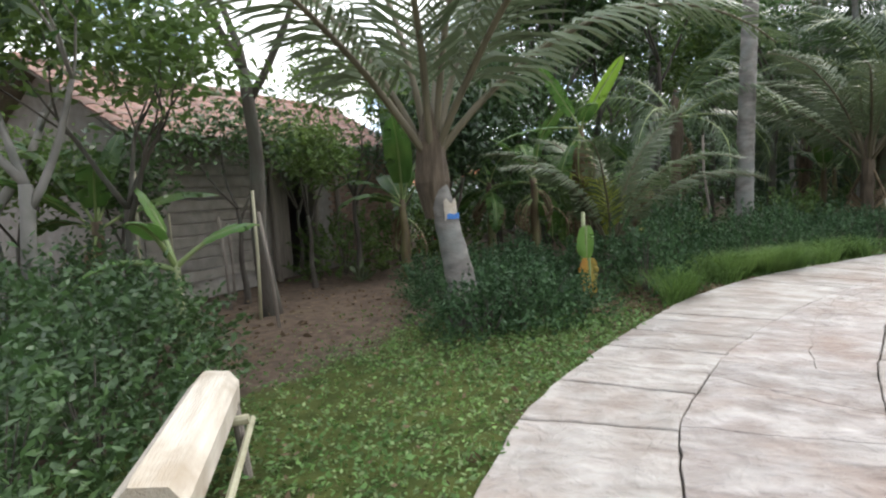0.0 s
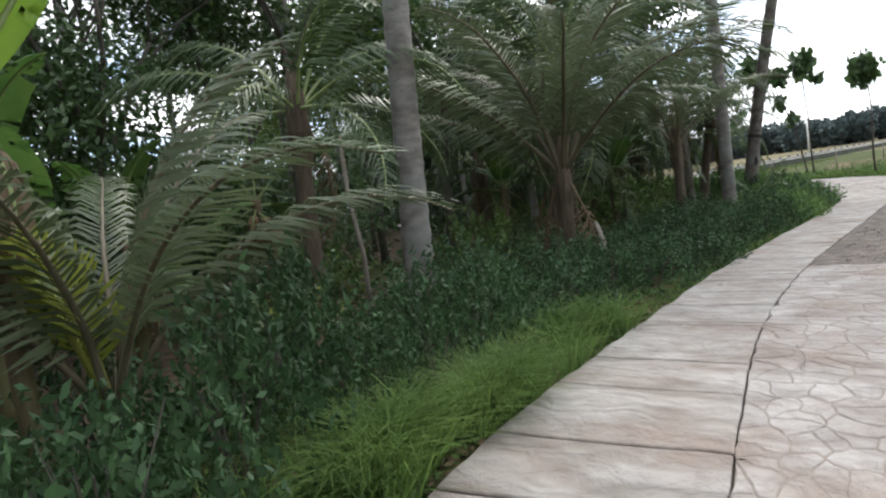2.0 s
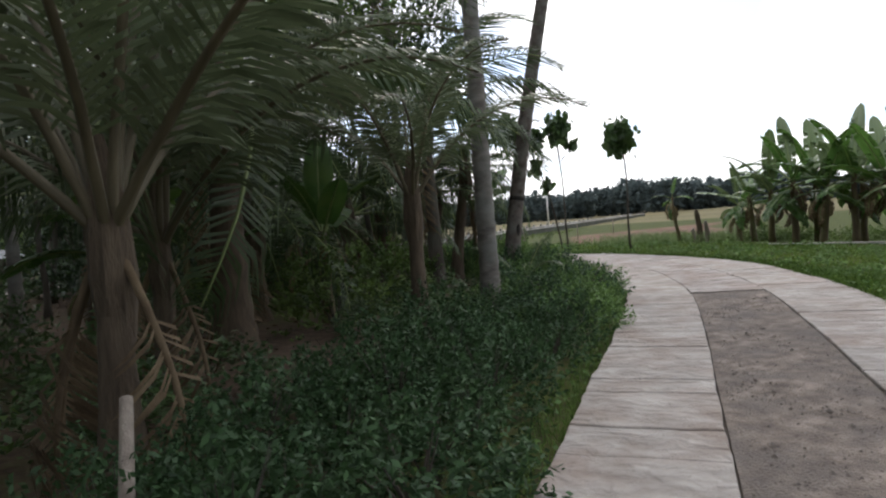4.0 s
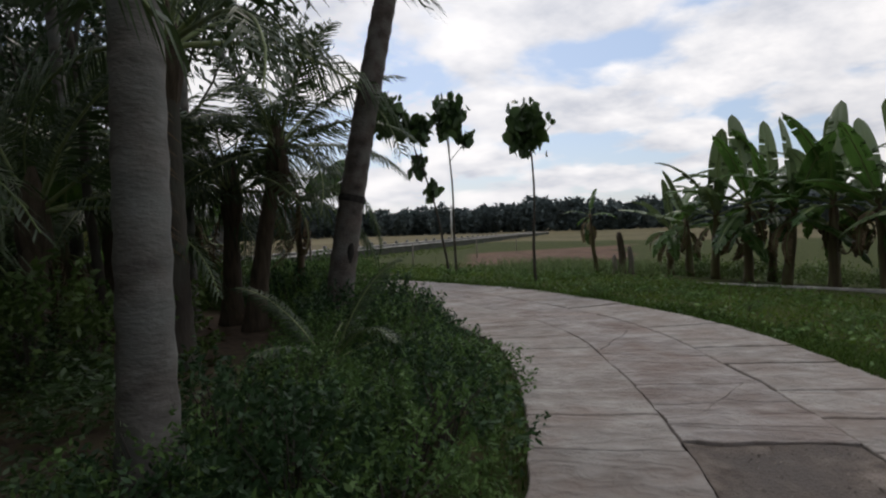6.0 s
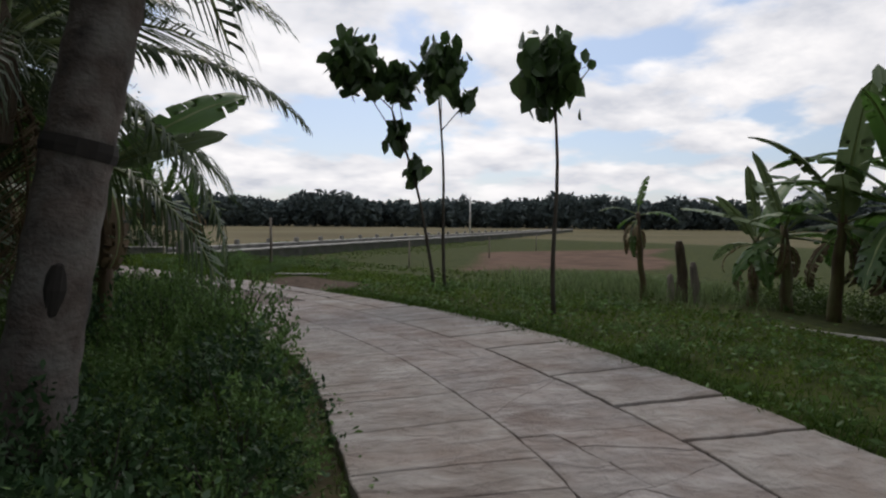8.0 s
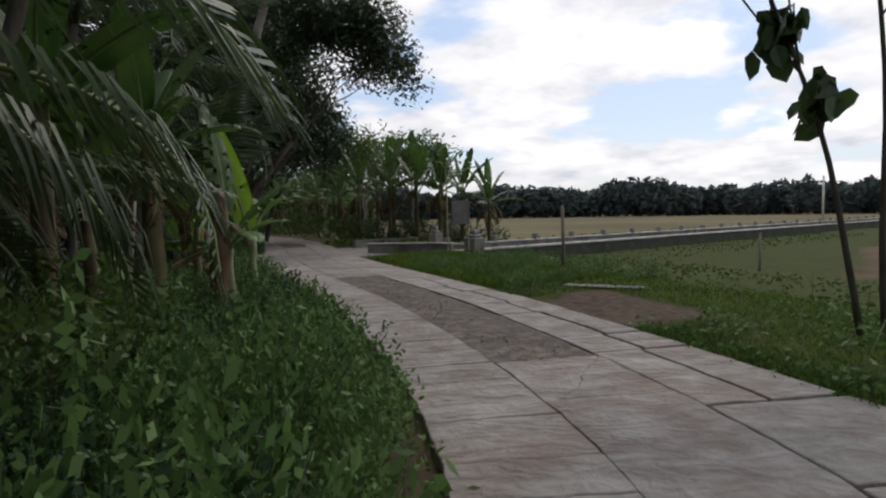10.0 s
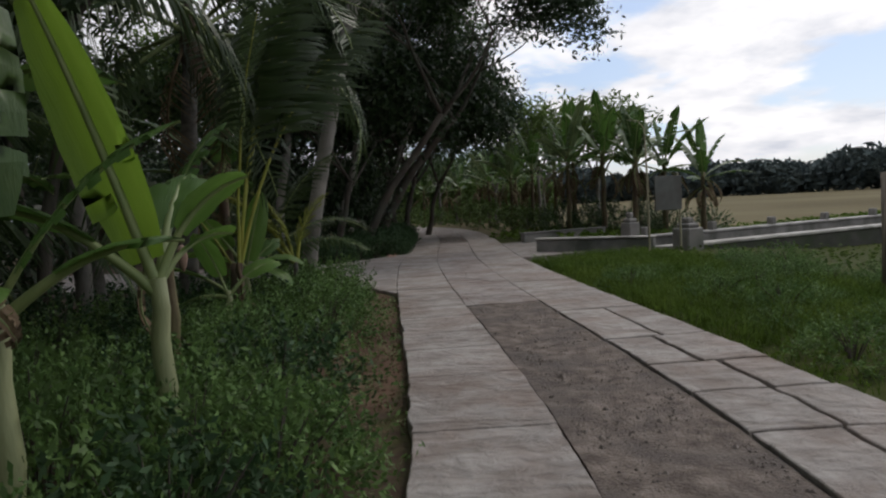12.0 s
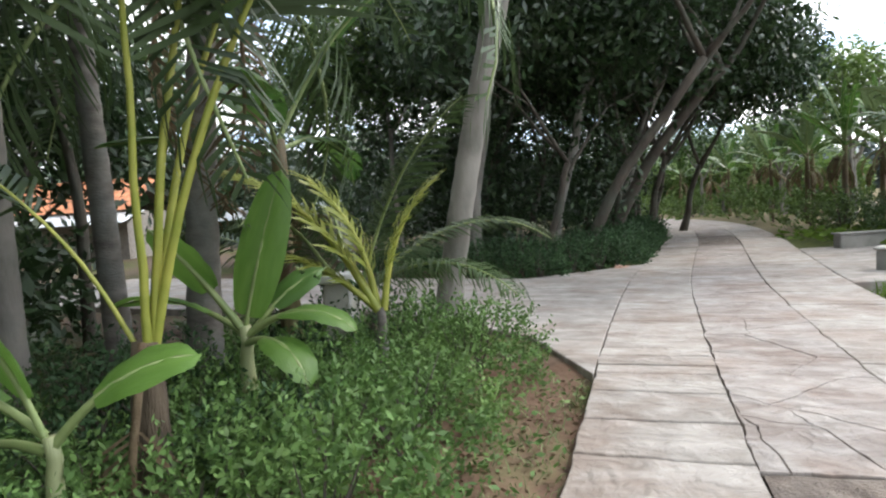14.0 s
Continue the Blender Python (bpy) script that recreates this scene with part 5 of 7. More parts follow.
leafy_banana(-0.8, 3.72, 2.1, 0.05, "banana plant with upright bright green leaves",
             [(BANANA_LONG, 10, 58, 0.8, -60), (BANANA_ROW[0], 178, 62, 0.62, 60), (BANANA_ROW[2], 190, 8, 0.75, 0), (BANANA[1], 283, 35, 0.5, 0), (BANANA[3], 95, -20, 0.7, 0), (BANANA[3], 215, -45, 0.7, 0), (BANANA_DRY[0], 250, -60, 0.8, 0), (BANANA_DRY[1], 330, -60, 0.8, 0)], stem=MAT_STEM)
for k, (x, y, h, sz) in enumerate([(22.3, 13.95, 1.3, 0.9), (21.9, 13.3, 1.5, 0.95), (21.35, 12.55, 1.7, 1.05), (20.95, 11.75, 1.9, 1.1), (20.7, 11.0, 1.7, 1.05), (20.5, 10.2, 1.9, 1.1), (20.35, 9.4, 1.8, 1.1),
                                   (21.9, 11.6, 1.9, 1.1), (21.6, 10.4, 2.0, 1.1), (21.2, 9.0, 1.9, 1.1), (20.2, 8.4, 1.8, 1.1), (19.9, 7.2, 1.8, 1.05)]):
    banana_plant(x, y, h * 0.9, 10, 20 + k, sz * 0.9, group="banana row by the field", lean=(-6, 4, 9, -4)[k % 4], dry=4, meshes=BANANA_FIELD, tilt=(-8, 78), thick=0.085)
banana_plant(21.15, 15.25, 1.5, 5, 40, 0.5, meshes=BANANA_ROW[2:], label="withering banana plant with drooping grey leaves", tilt=(-30, 65), lean=-14, dry=6, thick=0.05)
for k, (x, y, h, sz) in enumerate([(12.4, 19.4, 2.3, 0.9), (13.1, 19.95, 2.0, 0.7), (12.2, 21.6, 1.7, 0.8)]):
    banana_plant(x, y, h, 7, 45 + k, sz, group="bananas on the verge", lean=(0, 4, -5)[k], dry=(4, 4, 1)[k], thick=0.095, tilt=(35, 86),
                 label="banana plant with hanging green leaves and a dry brown stem")
leafy_banana(13.88, 21.08, 1.08, 0.05, "banana plant with one tall bright green upright leaf",
             [(BANANA_LONG, 188, 74, 1.0, 78), (BANANA_ROUND, 56, 68, 0.9, -50), (BANANA_ROUND, 80, 46, 0.75, -30), (BANANA_SMALL[1], 200, 50, 1.1, 20), (BANANA_SMALL[1], 100, 60, 1.2, 0)])
brown_stem = thing("banana_stump", pose(13.6, 20.1, ground_z(13.6, 20.1) - 0.03), "broken dry brown banana stem with peeling sheath", "stump")
part("stem", tube([(0.02 * u, 0.012 * math.sin(5 * u), 1.56 * u) for u in np.linspace(0, 1, 15)], [0.10 - 0.03 * u - (0.018 if u > 0.97 else 0) for u in np.linspace(0, 1, 15)], 13, wobble=0.2, rng=random.Random(8)), MAT_STEM_BROWN, brown_stem, smooth=True)
for k in range(6):
    set_leaf("sheath_strip", BANANA_DRY[k % 2], brown_stem, 1.5 - 0.12 * k, 80 * k + 200, -25, 0.36, 20 * k, 0.07, "hanging dry sheath strip")
leafy_banana(13.68, 20.4, 1.08, 0.05, "banana plant with long hanging green leaves",
             [(BANANA_ROW[1], 120, 85, 0.9, 10), (BANANA_ROW[1], 185, 42, 0.62, 30), (BANANA_ROW[2], 0, 58, 0.55, 30), (BANANA_ROW[3], 195, 12, 0.6, 10), (BANANA_SMALL[1], 10, 42, 0.9, 0), (BANANA_SMALL[2], 300, 40, 0.9, 0)])
leafy_banana(13.1, 15.5, 1.75, 0.055, "banana plant leaning broad dark leaves out over the verge",
             [(BANANA_FIELD[1], -15, 38, 0.85, 65), (BANANA_FIELD[0], -52, 18, 0.6, 60), (BANANA_FIELD[2], 130, 55, 0.8, 0), (BANANA_FIELD[3], 210, 40, 0.8, 0), (BANANA_DRY[0], 300, -60, 0.8, 0)], stem=MAT_STEM)
leafy_banana(-4.35, -0.1, 0.9, 0.045, "young banana plant with bright leaves in the yard",
             [(BANANA_SMALL[0], 150, 62, 1.1, 40), (BANANA_SMALL[1], 280, 50, 1.1, 0), (BANANA_SMALL[1], 20, 42, 1.1, 20), (BANANA_SMALL[2], 220, 25, 1.2, 0)])
bud_banana = leafy_banana(13.1, 22.75, 1.25, 0.05, "thin dark banana plant with a hanging reddish bud",
                          [(BANANA_ROW[3], 150, 62, 0.7, 20), (BANANA_ROW[2], 60, 70, 0.65, 0), (BANANA_ROW[4], 240, 55, 0.6, 10), (BANANA_DRY[0], 200, -50, 0.7, 0)], stem=MAT_STEM)
bud_stalk = part("bud_stalk", tube([(0, 0, 1.2), (0.09, -0.04, 1.32), (0.13, -0.06, 1.2), (0.135, -0.06, 1.14)], [0.014, 0.012, 0.011, 0.01], 6), MAT_RIB_BROWN, bud_banana, smooth=True)
part("bud", tube([(0.135, -0.06, 1.15), (0.136, -0.06, 1.11), (0.137, -0.06, 1.05), (0.138, -0.06, 0.99), (0.138, -0.06, 0.96)], [0.012, 0.032, 0.036, 0.02, 0.004], 9), MAT_BRICK, bud_stalk, "reddish pointed flower bud", smooth=True)
leafy_banana(12.95, 24.16, 0.62, 0.035, "young banana plant with glossy leaves and a pale stem",
             [(BANANA_YOUNG[1], 200, 40, 0.72, 10), (BANANA_YOUNG[0], 212, 74, 0.6, 50), (BANANA_ROUND, 25, 50, 0.85, 30), (BANANA_SMALL[2], 185, 12, 0.85, 0)])
leafy_banana(12.68, 25.4, 0.74, 0.045, "young banana plant with broad pale green leaves",
             [(BANANA_WHOLE, 25, 75, 0.58, 80), (BANANA_SMALL[0], 212, 58, 0.95, 60), (BANANA_YOUNG[1], 190, 34, 0.72, 20), (BANANA_SMALL[2], 5, 34, 0.95, 10), (BANANA_SMALL[1], 30, 52, 0.8, 50), (BANANA_SMALL[2], 340, 20, 0.9, 0)])
banana_plant(12.0, 26.6, 1.9, 5, 53, 0.9, label="banana plant with a hanging torn leaf", dry=2, tilt=(10, 70))
for k, (x, y, h, sz) in enumerate([(18.6, 38.9, 2.6, 1.3), (19.6, 38.3, 2.6, 1.3), (20.4, 37.6, 2.4, 1.2), (21.4, 37.9, 2.3, 1.2), (22.3, 37.2, 2.0, 1.1), (19.0, 40.2, 2.6, 1.3), (20.9, 39.2, 2.5, 1.3),
                                   (17.8, 42.5, 2.4, 1.2), (17.2, 45.5, 2.4, 1.2), (18.9, 44.0, 2.5, 1.2), (16.4, 50.0, 2.4, 1.2), (14.9, 54.5, 2.3, 1.2), (17.7, 49.0, 2.5, 1.2), (12.5, 58.5, 2.3, 1.2),
                                   (16.0, 56.5, 2.5, 1.2), (13.9, 61.0, 2.5, 1.2)]):
    banana_plant(x, y, h, 9, 60 + k, sz * 0.9, group="banana grove by the bridge", dry=5, tilt=(15, 88), meshes=BANANA_ROW[:3] + BANANA_FIELD)
for k, (x, y) in enumerate([(6.9, 16.6), (9.0, 16.3), (10.6, 17.8), (7.6, 12.2), (5.0, 12.0), (-3.6, 4.6), (-6.1, 1.0), (11.9, 18.2), (9.8, 19.4)]):
    banana_plant(x, y, 1.3, 7, 80 + k, 0.8, group="bananas in the grove", dry=3, label="banana plant in the shade with dull green leaves")

# cut banana stalk with one yellowing leaf
stalk = thing("banana_stalk", pose(-0.86, 2.12, ground_z(-0.86, 2.12) + 0.03), "cut banana stalk with a torn green and yellow leaf", "plant")
part("stem", tube([(0, 0, 0), (0.01, 0, 0.5), (0.03, 0.01, 0.95)], [0.035, 0.028, 0.018], 8), MAT_STEM_GREEN, stalk, smooth=True)
hang = pose(0.045, -0.04, 0.8, 0, 0, 33) @ Matrix(((0, 1, 0, 0), (0, 0, -1, 0), (-1, 0, 0, 0), (0, 0, 0, 1)))
piece("leaf", banana_leaf_mesh(95, length=0.46, width=0.25, droop=0.12, tears=3, mat=MAT_BANANA_LIGHT, stalk=0.05), stalk, hang, "hanging green leaf blade")
piece("leaf_tip", banana_leaf_mesh(96, length=0.46, width=0.27, droop=-0.15, tears=5, mat=MAT_WILT, stalk=0.0), stalk, hang @ pose(0.36, 0.02, 0.004), "torn orange-yellow end of the leaf")

# ---- saplings with big hanging leaves by the field ----


def sapling(x, y, h, top, crowns, seed, label):
    r, rng = random.Random(seed), np.random.default_rng(seed)
    t = thing("sapling", pose(x, y, ground_z(x, y) - 0.05), label, "young tree", "saplings by the field")
    path = [(top[0] * (k / 8) ** 1.4, top[1] * (k / 8) ** 1.4 + 0.03 * math.sin(k), h * k / 8) for k in range(9)]
    part("trunk", tube(path, [0.035 - 0.0026 * k for k in range(9)], 7), MAT_BARK_DARK, t, smooth=True)
    for cx, cy, cz, w, hh, n in crowns:
        n = int(n * 1.5)
        C = rng.normal(size=(n, 3)) * np.array([w, w, hh]) * 0.42
        C = np.clip(C, -np.array([w, w, hh]), np.array([w, w, hh])) + np.array([cx, cy, cz])
        A = random_dirs(rng, n, 0.7)
        A[:, 2] -= 1.1
        A /= np.linalg.norm(A, axis=1)[:, None]
        A *= rng.uniform(0.10, 0.19, (n, 1))
        W = crosses(rng, A, np.linalg.norm(A, axis=1) * 0.62)
        # each leaf a folded, rounded blade of two halves
        V, F = [], []
        for c, a, w_ in zip(C, A, W):
            nrm = np.cross(a, w_)
            nrm /= np.linalg.norm(nrm) + 1e-9
            k = len(V)
            V += [c - a, c - a * 0.4 + w_ - nrm * 0.02, c + a * 0.35 + w_ * 0.85 - nrm * 0.02, c + a, c - a * 0.4 - w_ - nrm * 0.02, c + a * 0.35 - w_ * 0.85 - nrm * 0.02, c]
            F += [(k, k + 1, k + 6), (k + 1, k + 2, k + 6), (k + 2, k + 3, k + 6), (k, k + 6, k + 4), (k + 4, k + 6, k + 5), (k + 5, k + 6, k + 3)]
        part("crown", (V, F), MAT_LEAF, t, "cluster of large dark hanging leaves")
        # stalks that carry the cluster
        stems = [tube([path[-1] if k % 2 else path[6], (cx, cy, cz - 0.2 * hh), tuple(C[k])], [0.012, 0.008, 0.004], 5) for k in range(5)]
        part("branch", join(*stems), MAT_BARK_DARK, t)
    return t


sapling(18.27, 14.96, 3.3, (-0.04, 0.0), [(-0.1, 0.06, 3.2, 0.40, 0.55, 150)], 3, "slender sapling with one tuft of big hanging leaves")
sapling(19.45, 18.27, 3.9, (-0.1, 0.1), [(-0.05, 0.1, 4.05, 0.42, 0.5, 150), (0.25, -0.2, 3.45, 0.2, 0.22, 24)], 4, "slender sapling with drooping broad leaves")
sapling(19.32, 18.4, 3.3, (-0.6, 0.5), [(-1.08, 0.98, 4.05, 0.5, 0.55, 190), (-0.52, 0.47, 3.75, 0.42, 0.34, 110), (-0.52, 0.47, 2.85, 0.24, 0.28, 34), (-0.28, 0.26, 2.2, 0.2, 0.24, 24)], 5,
        "slender leaning sapling with heavy tufts of broad leaves")

stump = thing("tree_stump", pose(21.45, 14.75, ground_z(21.45, 14.75) - 0.05), "broken grey-brown banana stumps beside the field", "stump")
for k, (dx, dy, h, r0) in enumerate([(0, 0, 1.05, 0.085), (0.2, -0.12, 0.7, 0.07), (-0.16, 0.12, 0.5, 0.06)]):
    g = tube([(dx, dy, 0), (dx + 0.02, dy, h * 0.5), (dx + 0.05 * (k - 1), dy + 0.03, h * 0.9), (dx + 0.07 * (k - 1), dy + 0.03, h)], [r0 * 1.1, r0, r0 * 0.9, r0 * 0.5], 9,
             wobble=0.15, rng=random.Random(k))
    part("stump_stem", g, MAT_WOOD if k else MAT_HUSK, stump, smooth=False)

# ---- broadleaf trees ----
broad_tree(-4.6, 1.9, 6.0, 0.11, 1, fork=0.5, per=38, spread=0.6, leaf=0.07, label="slim roadside tree with a dark trunk and fine leaves", bark=MAT_BARK_DARK)
broad_tree(-6.9, 0.4, 4.6, 0.13, 2, fork=0.35, mat=MAT_LEAF_LIGHT, per=26, spread=0.55, leaf=0.085, label="tree with a mottled trunk and broad leaves over the yard", bark=MAT_BARK_PALE)
broad_tree(-4.4, 4.6, 3.6, 0.05, 3, fork=0.4, per=60, spread=0.45, leaf=0.055, mat=MAT_LEAF_LIGHT, label="small tree with light yellow-green leaves by the house")
broad_tree(-4.95, -0.95, 4.0, 0.075, 11, fork=0.42, per=60, spread=0.6, leaf=0.075, limb=0.27, reach=0.8, mat=MAT_LEAF, label="yard tree with big drooping dark green leaves", hang=0.7, bark=MAT_BARK_PALE)
broad_tree(-5.0, 0.2, 3.2, 0.06, 9, fork=0.45, per=55, spread=0.55, leaf=0.07, mat=MAT_LEAF_LIGHT, label="small yard tree with hanging dark leaves")
broad_tree(-1.6, 9.5, 6.5, 0.1, 4, fork=0.4, per=80, spread=0.7, leaf=0.08, label="leafy tree behind the palms", group="grove trees")
broad_tree(12.3, 37.4, 9.5, 0.15, 5, fork=0.42, depth=4, per=150, spread=0.95, leaf=0.11, limb=0.31, reach=1.15, lean=(2.6, 0.2), mat=MAT_LEAF_DEEP_SHADE, label="large spreading tree with dark foliage over the lane")
broad_tree(12.3, 35.2, 8.5, 0.12, 25, fork=0.45, depth=4, per=150, spread=0.95, leaf=0.11, limb=0.30, reach=1.2, lean=(2.4, 0.2), mat=MAT_LEAF_DEEP_SHADE, label="broad dark tree leaning over the side lane")
broad_tree(12.3, 43.0, 9.0, 0.13, 6, fork=0.42, depth=4, per=100, spread=0.95, leaf=0.12, limb=0.28, reach=0.85, mat=MAT_LEAF_DEEP_SHADE, label="large dark tree beside the lane")
broad_tree(10.2, 34.6, 8.5, 0.13, 7, fork=0.5, depth=3, per=110, spread=0.8, leaf=0.09, lean=(0.5, 0.3), label="tall tree with a pale leaning trunk behind the hedge", bark=MAT_BARK_PALE)
broad_tree(11.5, 36.0, 8.0, 0.12, 8, fork=0.5, depth=3, per=110, spread=0.8, leaf=0.09, lean=(0.9, 0.3), label="tall tree with a leaning trunk behind the hedge", bark=MAT_BARK_PALE)
broad_tree(12.2, 39.2, 8.0, 0.13, 10, fork=0.5, depth=3, per=100, spread=0.8, leaf=0.09, lean=(1.2, 0.4), label="tall tree with a leaning trunk behind the hedge", bark=MAT_BARK_PALE)
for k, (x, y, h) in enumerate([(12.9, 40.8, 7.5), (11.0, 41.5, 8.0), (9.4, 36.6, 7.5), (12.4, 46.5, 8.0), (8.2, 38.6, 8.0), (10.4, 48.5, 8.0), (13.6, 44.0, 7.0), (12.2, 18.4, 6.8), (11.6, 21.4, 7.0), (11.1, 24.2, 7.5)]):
    broad_tree(x, y, h, 0.11 if k < 7 else 0.07, 300 + k, fork=0.32 if k < 7 else 0.5, depth=3, per=230 if k < 7 else 45, spread=1.25, leaf=0.125, limb=0.27, reach=0.8, lean=(0.5, 0.2), bark=MAT_BARK_DARK, mat=MAT_LEAF_DEEP_SHADE,
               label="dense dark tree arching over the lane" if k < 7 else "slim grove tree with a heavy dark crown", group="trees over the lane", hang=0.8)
for k, (x, y, h) in enumerate([(-5.3, 2.6, 3.4), (-4.9, 3.9, 3.0), (-6.2, 1.5, 2.6), (-5.6, 5.0, 3.2), (-3.9, 5.6, 3.2), (-7.2, 1.0, 2.8)]):
    broad_tree(x, y, h, 0.04, 320 + k, fork=0.4, depth=2, per=90, spread=0.5, leaf=0.06, limb=0.25, mat=MAT_LEAF_LIGHT if k % 2 else MAT_LEAF,
               label="small leafy tree close to the house wall", group="yard trees")
for k, (x, y, h) in enumerate([(8.2, 26.6, 4.6), (6.3, 28.1, 5.0), (9.6, 24.0, 5.5), (7.2, 25.4, 4.4)]):
    broad_tree(x, y, h, 0.07, 380 + k, fork=0.3, depth=3, per=120, spread=1.1, leaf=0.10, limb=0.24, reach=0.8, mat=MAT_LEAF_DEEP_SHADE, hang=0.6,
               label="dense dark tree beside the side lane", group="grove trees")
rg = random.Random(9)
WOODS = [(8.0, 35.5), (6.0, 34.8), (9.5, 39.0), (7.0, 41.0), (4.5, 37.8), (10.0, 45.0), (6.5, 46.0), (2.5, 34.5), (0.5, 28.5), (4.0, 28.0), (5.2, 23.0), (7.4, 24.2), (2.0, 22.0), (4.8, 19.2),
         (0.2, 16.6), (-1.6, 17.4), (2.6, 13.0), (-0.6, 12.4), (-2.2, 11.0), (8.6, 21.2), (10.4, 15.6), (6.2, 18.0), (3.0, 16.8), (8.8, 27.2), (-4.5, 13.0), (3.6, 11.4), (0.9, 10.4)]
for k, (x, y) in enumerate(WOODS):
    broad_tree(x, y, rg.uniform(5.5, 8.0), rg.uniform(0.06, 0.1), 200 + k, fork=0.55, depth=2, per=(75 if x > 3 and y < 26 else 200), spread=1.2, leaf=0.10, limb=0.24, lean=(rg.uniform(-.4, .4), rg.uniform(-.4, .4)),
               bark=MAT_BARK_DARK if k % 3 else MAT_BARK_PALE, mat=MAT_LEAF if k % 4 else MAT_LEAF_LIGHT, label="slim grove tree with a bare trunk and dark crown", group="grove trees")
for k, (x, y) in enumerate([(16.9, 53.0), (18.6, 47.0), (13.6, 57.5), (20.2, 42.0), (9.6, 59.0), (17.4, 58.5), (14.5, 64.5), (9.5, 65.0), (19.5, 52.5)]):
    broad_tree(x, y, rg.uniform(5.0, 7.0), 0.1, 240 + k, fork=0.35, depth=2, per=120, spread=1.1, leaf=0.13, limb=0.26, bark=MAT_BARK_PALE, mat=MAT_LEAF_LIGHT if k % 2 else MAT_LEAF,
               label="light green tree at the end of the lane", group="far lane trees")

for k, (x, y, h) in enumerate([(-3.5, 7.6, 5.0), (-4.6, 10.4, 6.0), (-2.7, 9.4, 5.5), (-3.2, 6.0, 3.8), (-5.6, 11.6, 6.5)]):
    broad_tree(x, y, h, 0.07, 340 + k, fork=0.25, depth=3, per=130, spread=0.8, leaf=0.075, limb=0.27, reach=0.8, mat=MAT_LEAF_DEEP_SHADE if k % 2 else MAT_LEAF, hang=0.6,
               label="dense dark tree between the yard and the grove", group="grove trees")

for k, (x, y, h) in enumerate([(11.7, 34.9, 7.0), (12.3, 38.3, 7.5), (12.2, 42.0, 7.5), (10.6, 37.0, 7.0)]):
    broad_tree(x, y, h, 0.09, 360 + k, fork=0.3, depth=3, per=210, spread=1.2, leaf=0.11, limb=0.27, reach=0.85, lean=(0.5, 0.0), mat=MAT_LEAF_DEEP_SHADE, hang=0.7,
               label="dense dark tree arching over the lane", group="trees over the lane")

# ---- hedges and shrubs ----
rs = random.Random(21)
S0, S1 = s_near(-0.6, 1.2), S_CORNER + 0.35
for x, y, sz in ((-1.7, 0.42, 0.95), (-1.42, 0.72, 1.0), (-1.95, 0.6, 0.8), (-1.25, 1.05, 1.0), (-1.6, 1.1, 1.0), (-2.3, 1.35, 0.8), (-2.1, 2.1, 0.9), (-1.4, 2.6, 1.0), (-2.0, 2.75, 1.0), (-2.6, 2.3, 0.9), (-2.4, 3.2, 0.95), (-1.7, 3.3, 1.05), (-2.9, 2.9, 0.9)):
    shrub(x, y, HEDGE_SHRUBS, int(sz * 20), sz, 1.15, "dense dark green shrub at the foot of the palm", r=rs)
s = S0
row = 0
while s < S1:
    early = s < s_near(4.4, 5.2)
    end = s > s_near(16.1, 21.8)
    for o in ((-1.98, -2.5, -3.05) if early else (-2.1, -2.6, -3.1, -3.65, -4.2) if end else (-2.05, -2.5, -2.95) if abs(s - 30.6) < 2.0 else (-1.95, -2.4, -2.9) if 32.6 <= s < 40 else (-1.76, -2.25, -2.8)):
        if end and o > -2.4 and s < s_near(15.6, 24.5) and rs.random() < 0.5:
            continue
        x, y = lane_xy(s + rs.uniform(-0.12, 0.12), o + rs.uniform(-0.1, 0.1))
        if (x + 0.72) ** 2 + (y - 1.85) ** 2 < 0.28:
            continue
        weedy = rs.random() < (0.75 if s > s_near(16.1, 17.0) else 0.4 if s > s_near(8.5, 6.6) else 0.0)
        shrub(x, y, WEED_SHRUBS if weedy else HEDGE_SHRUBS, row, rs.uniform(0.7, 1.12), rs.uniform(0.9, 1.7) if early else (rs.uniform(1.3, 1.8) if S_BEND + 3.8 < s < s_near(16.1, 17.2) else rs.uniform(1.05, 1.5) if s > s_near(16.1, 17.2) else rs.uniform(0.8, 1.25)) if not end else rs.uniform(1.0, 1.4),
              "low weedy green bush on the verge" if weedy else "dense dark green small-leaved shrub on the verge", r=rs)
        row += 1
    s += 0.54
rb = random.Random(33)
for k in range(34):
    x, y = lane_xy(rb.uniform(s_near(16.05, 22.6), s_near(15.3, 28.5)), RIGHT + rb.uniform(0.5, 3.4))
    shrub(x, y, WEED_SHRUBS, k, rb.uniform(0.5, 0.85), rb.uniform(0.7, 1.0), "low weedy bush on the grassy bank", "bank weeds", rb)
for k in range(26):
    x, y = lane_xy(rb.uniform(s_near(11.5, 8.6), s_near(16.1, 18.5)), RIGHT + rb.uniform(0.35, 2.6))
    shrub(x, y, WEED_SHRUBS, k, rb.uniform(0.3, 0.5), rb.uniform(0.6, 0.9), "small broad weed in the roadside turf", "turf weeds", rb)
hedge2 = [(12.15, 32.75)] + [lane_xy(v, LEFT - 0.45) for v in np.arange(S_HEDGE2 + 0.2, S_HEDGE2 + 8.5, 0.55)]
hedge2 += [(12.55, 33.35), (12.9, 33.9), (11.5, 33.0), (10.8, 33.1), (10.0, 33.2), (9.2, 33.3)]
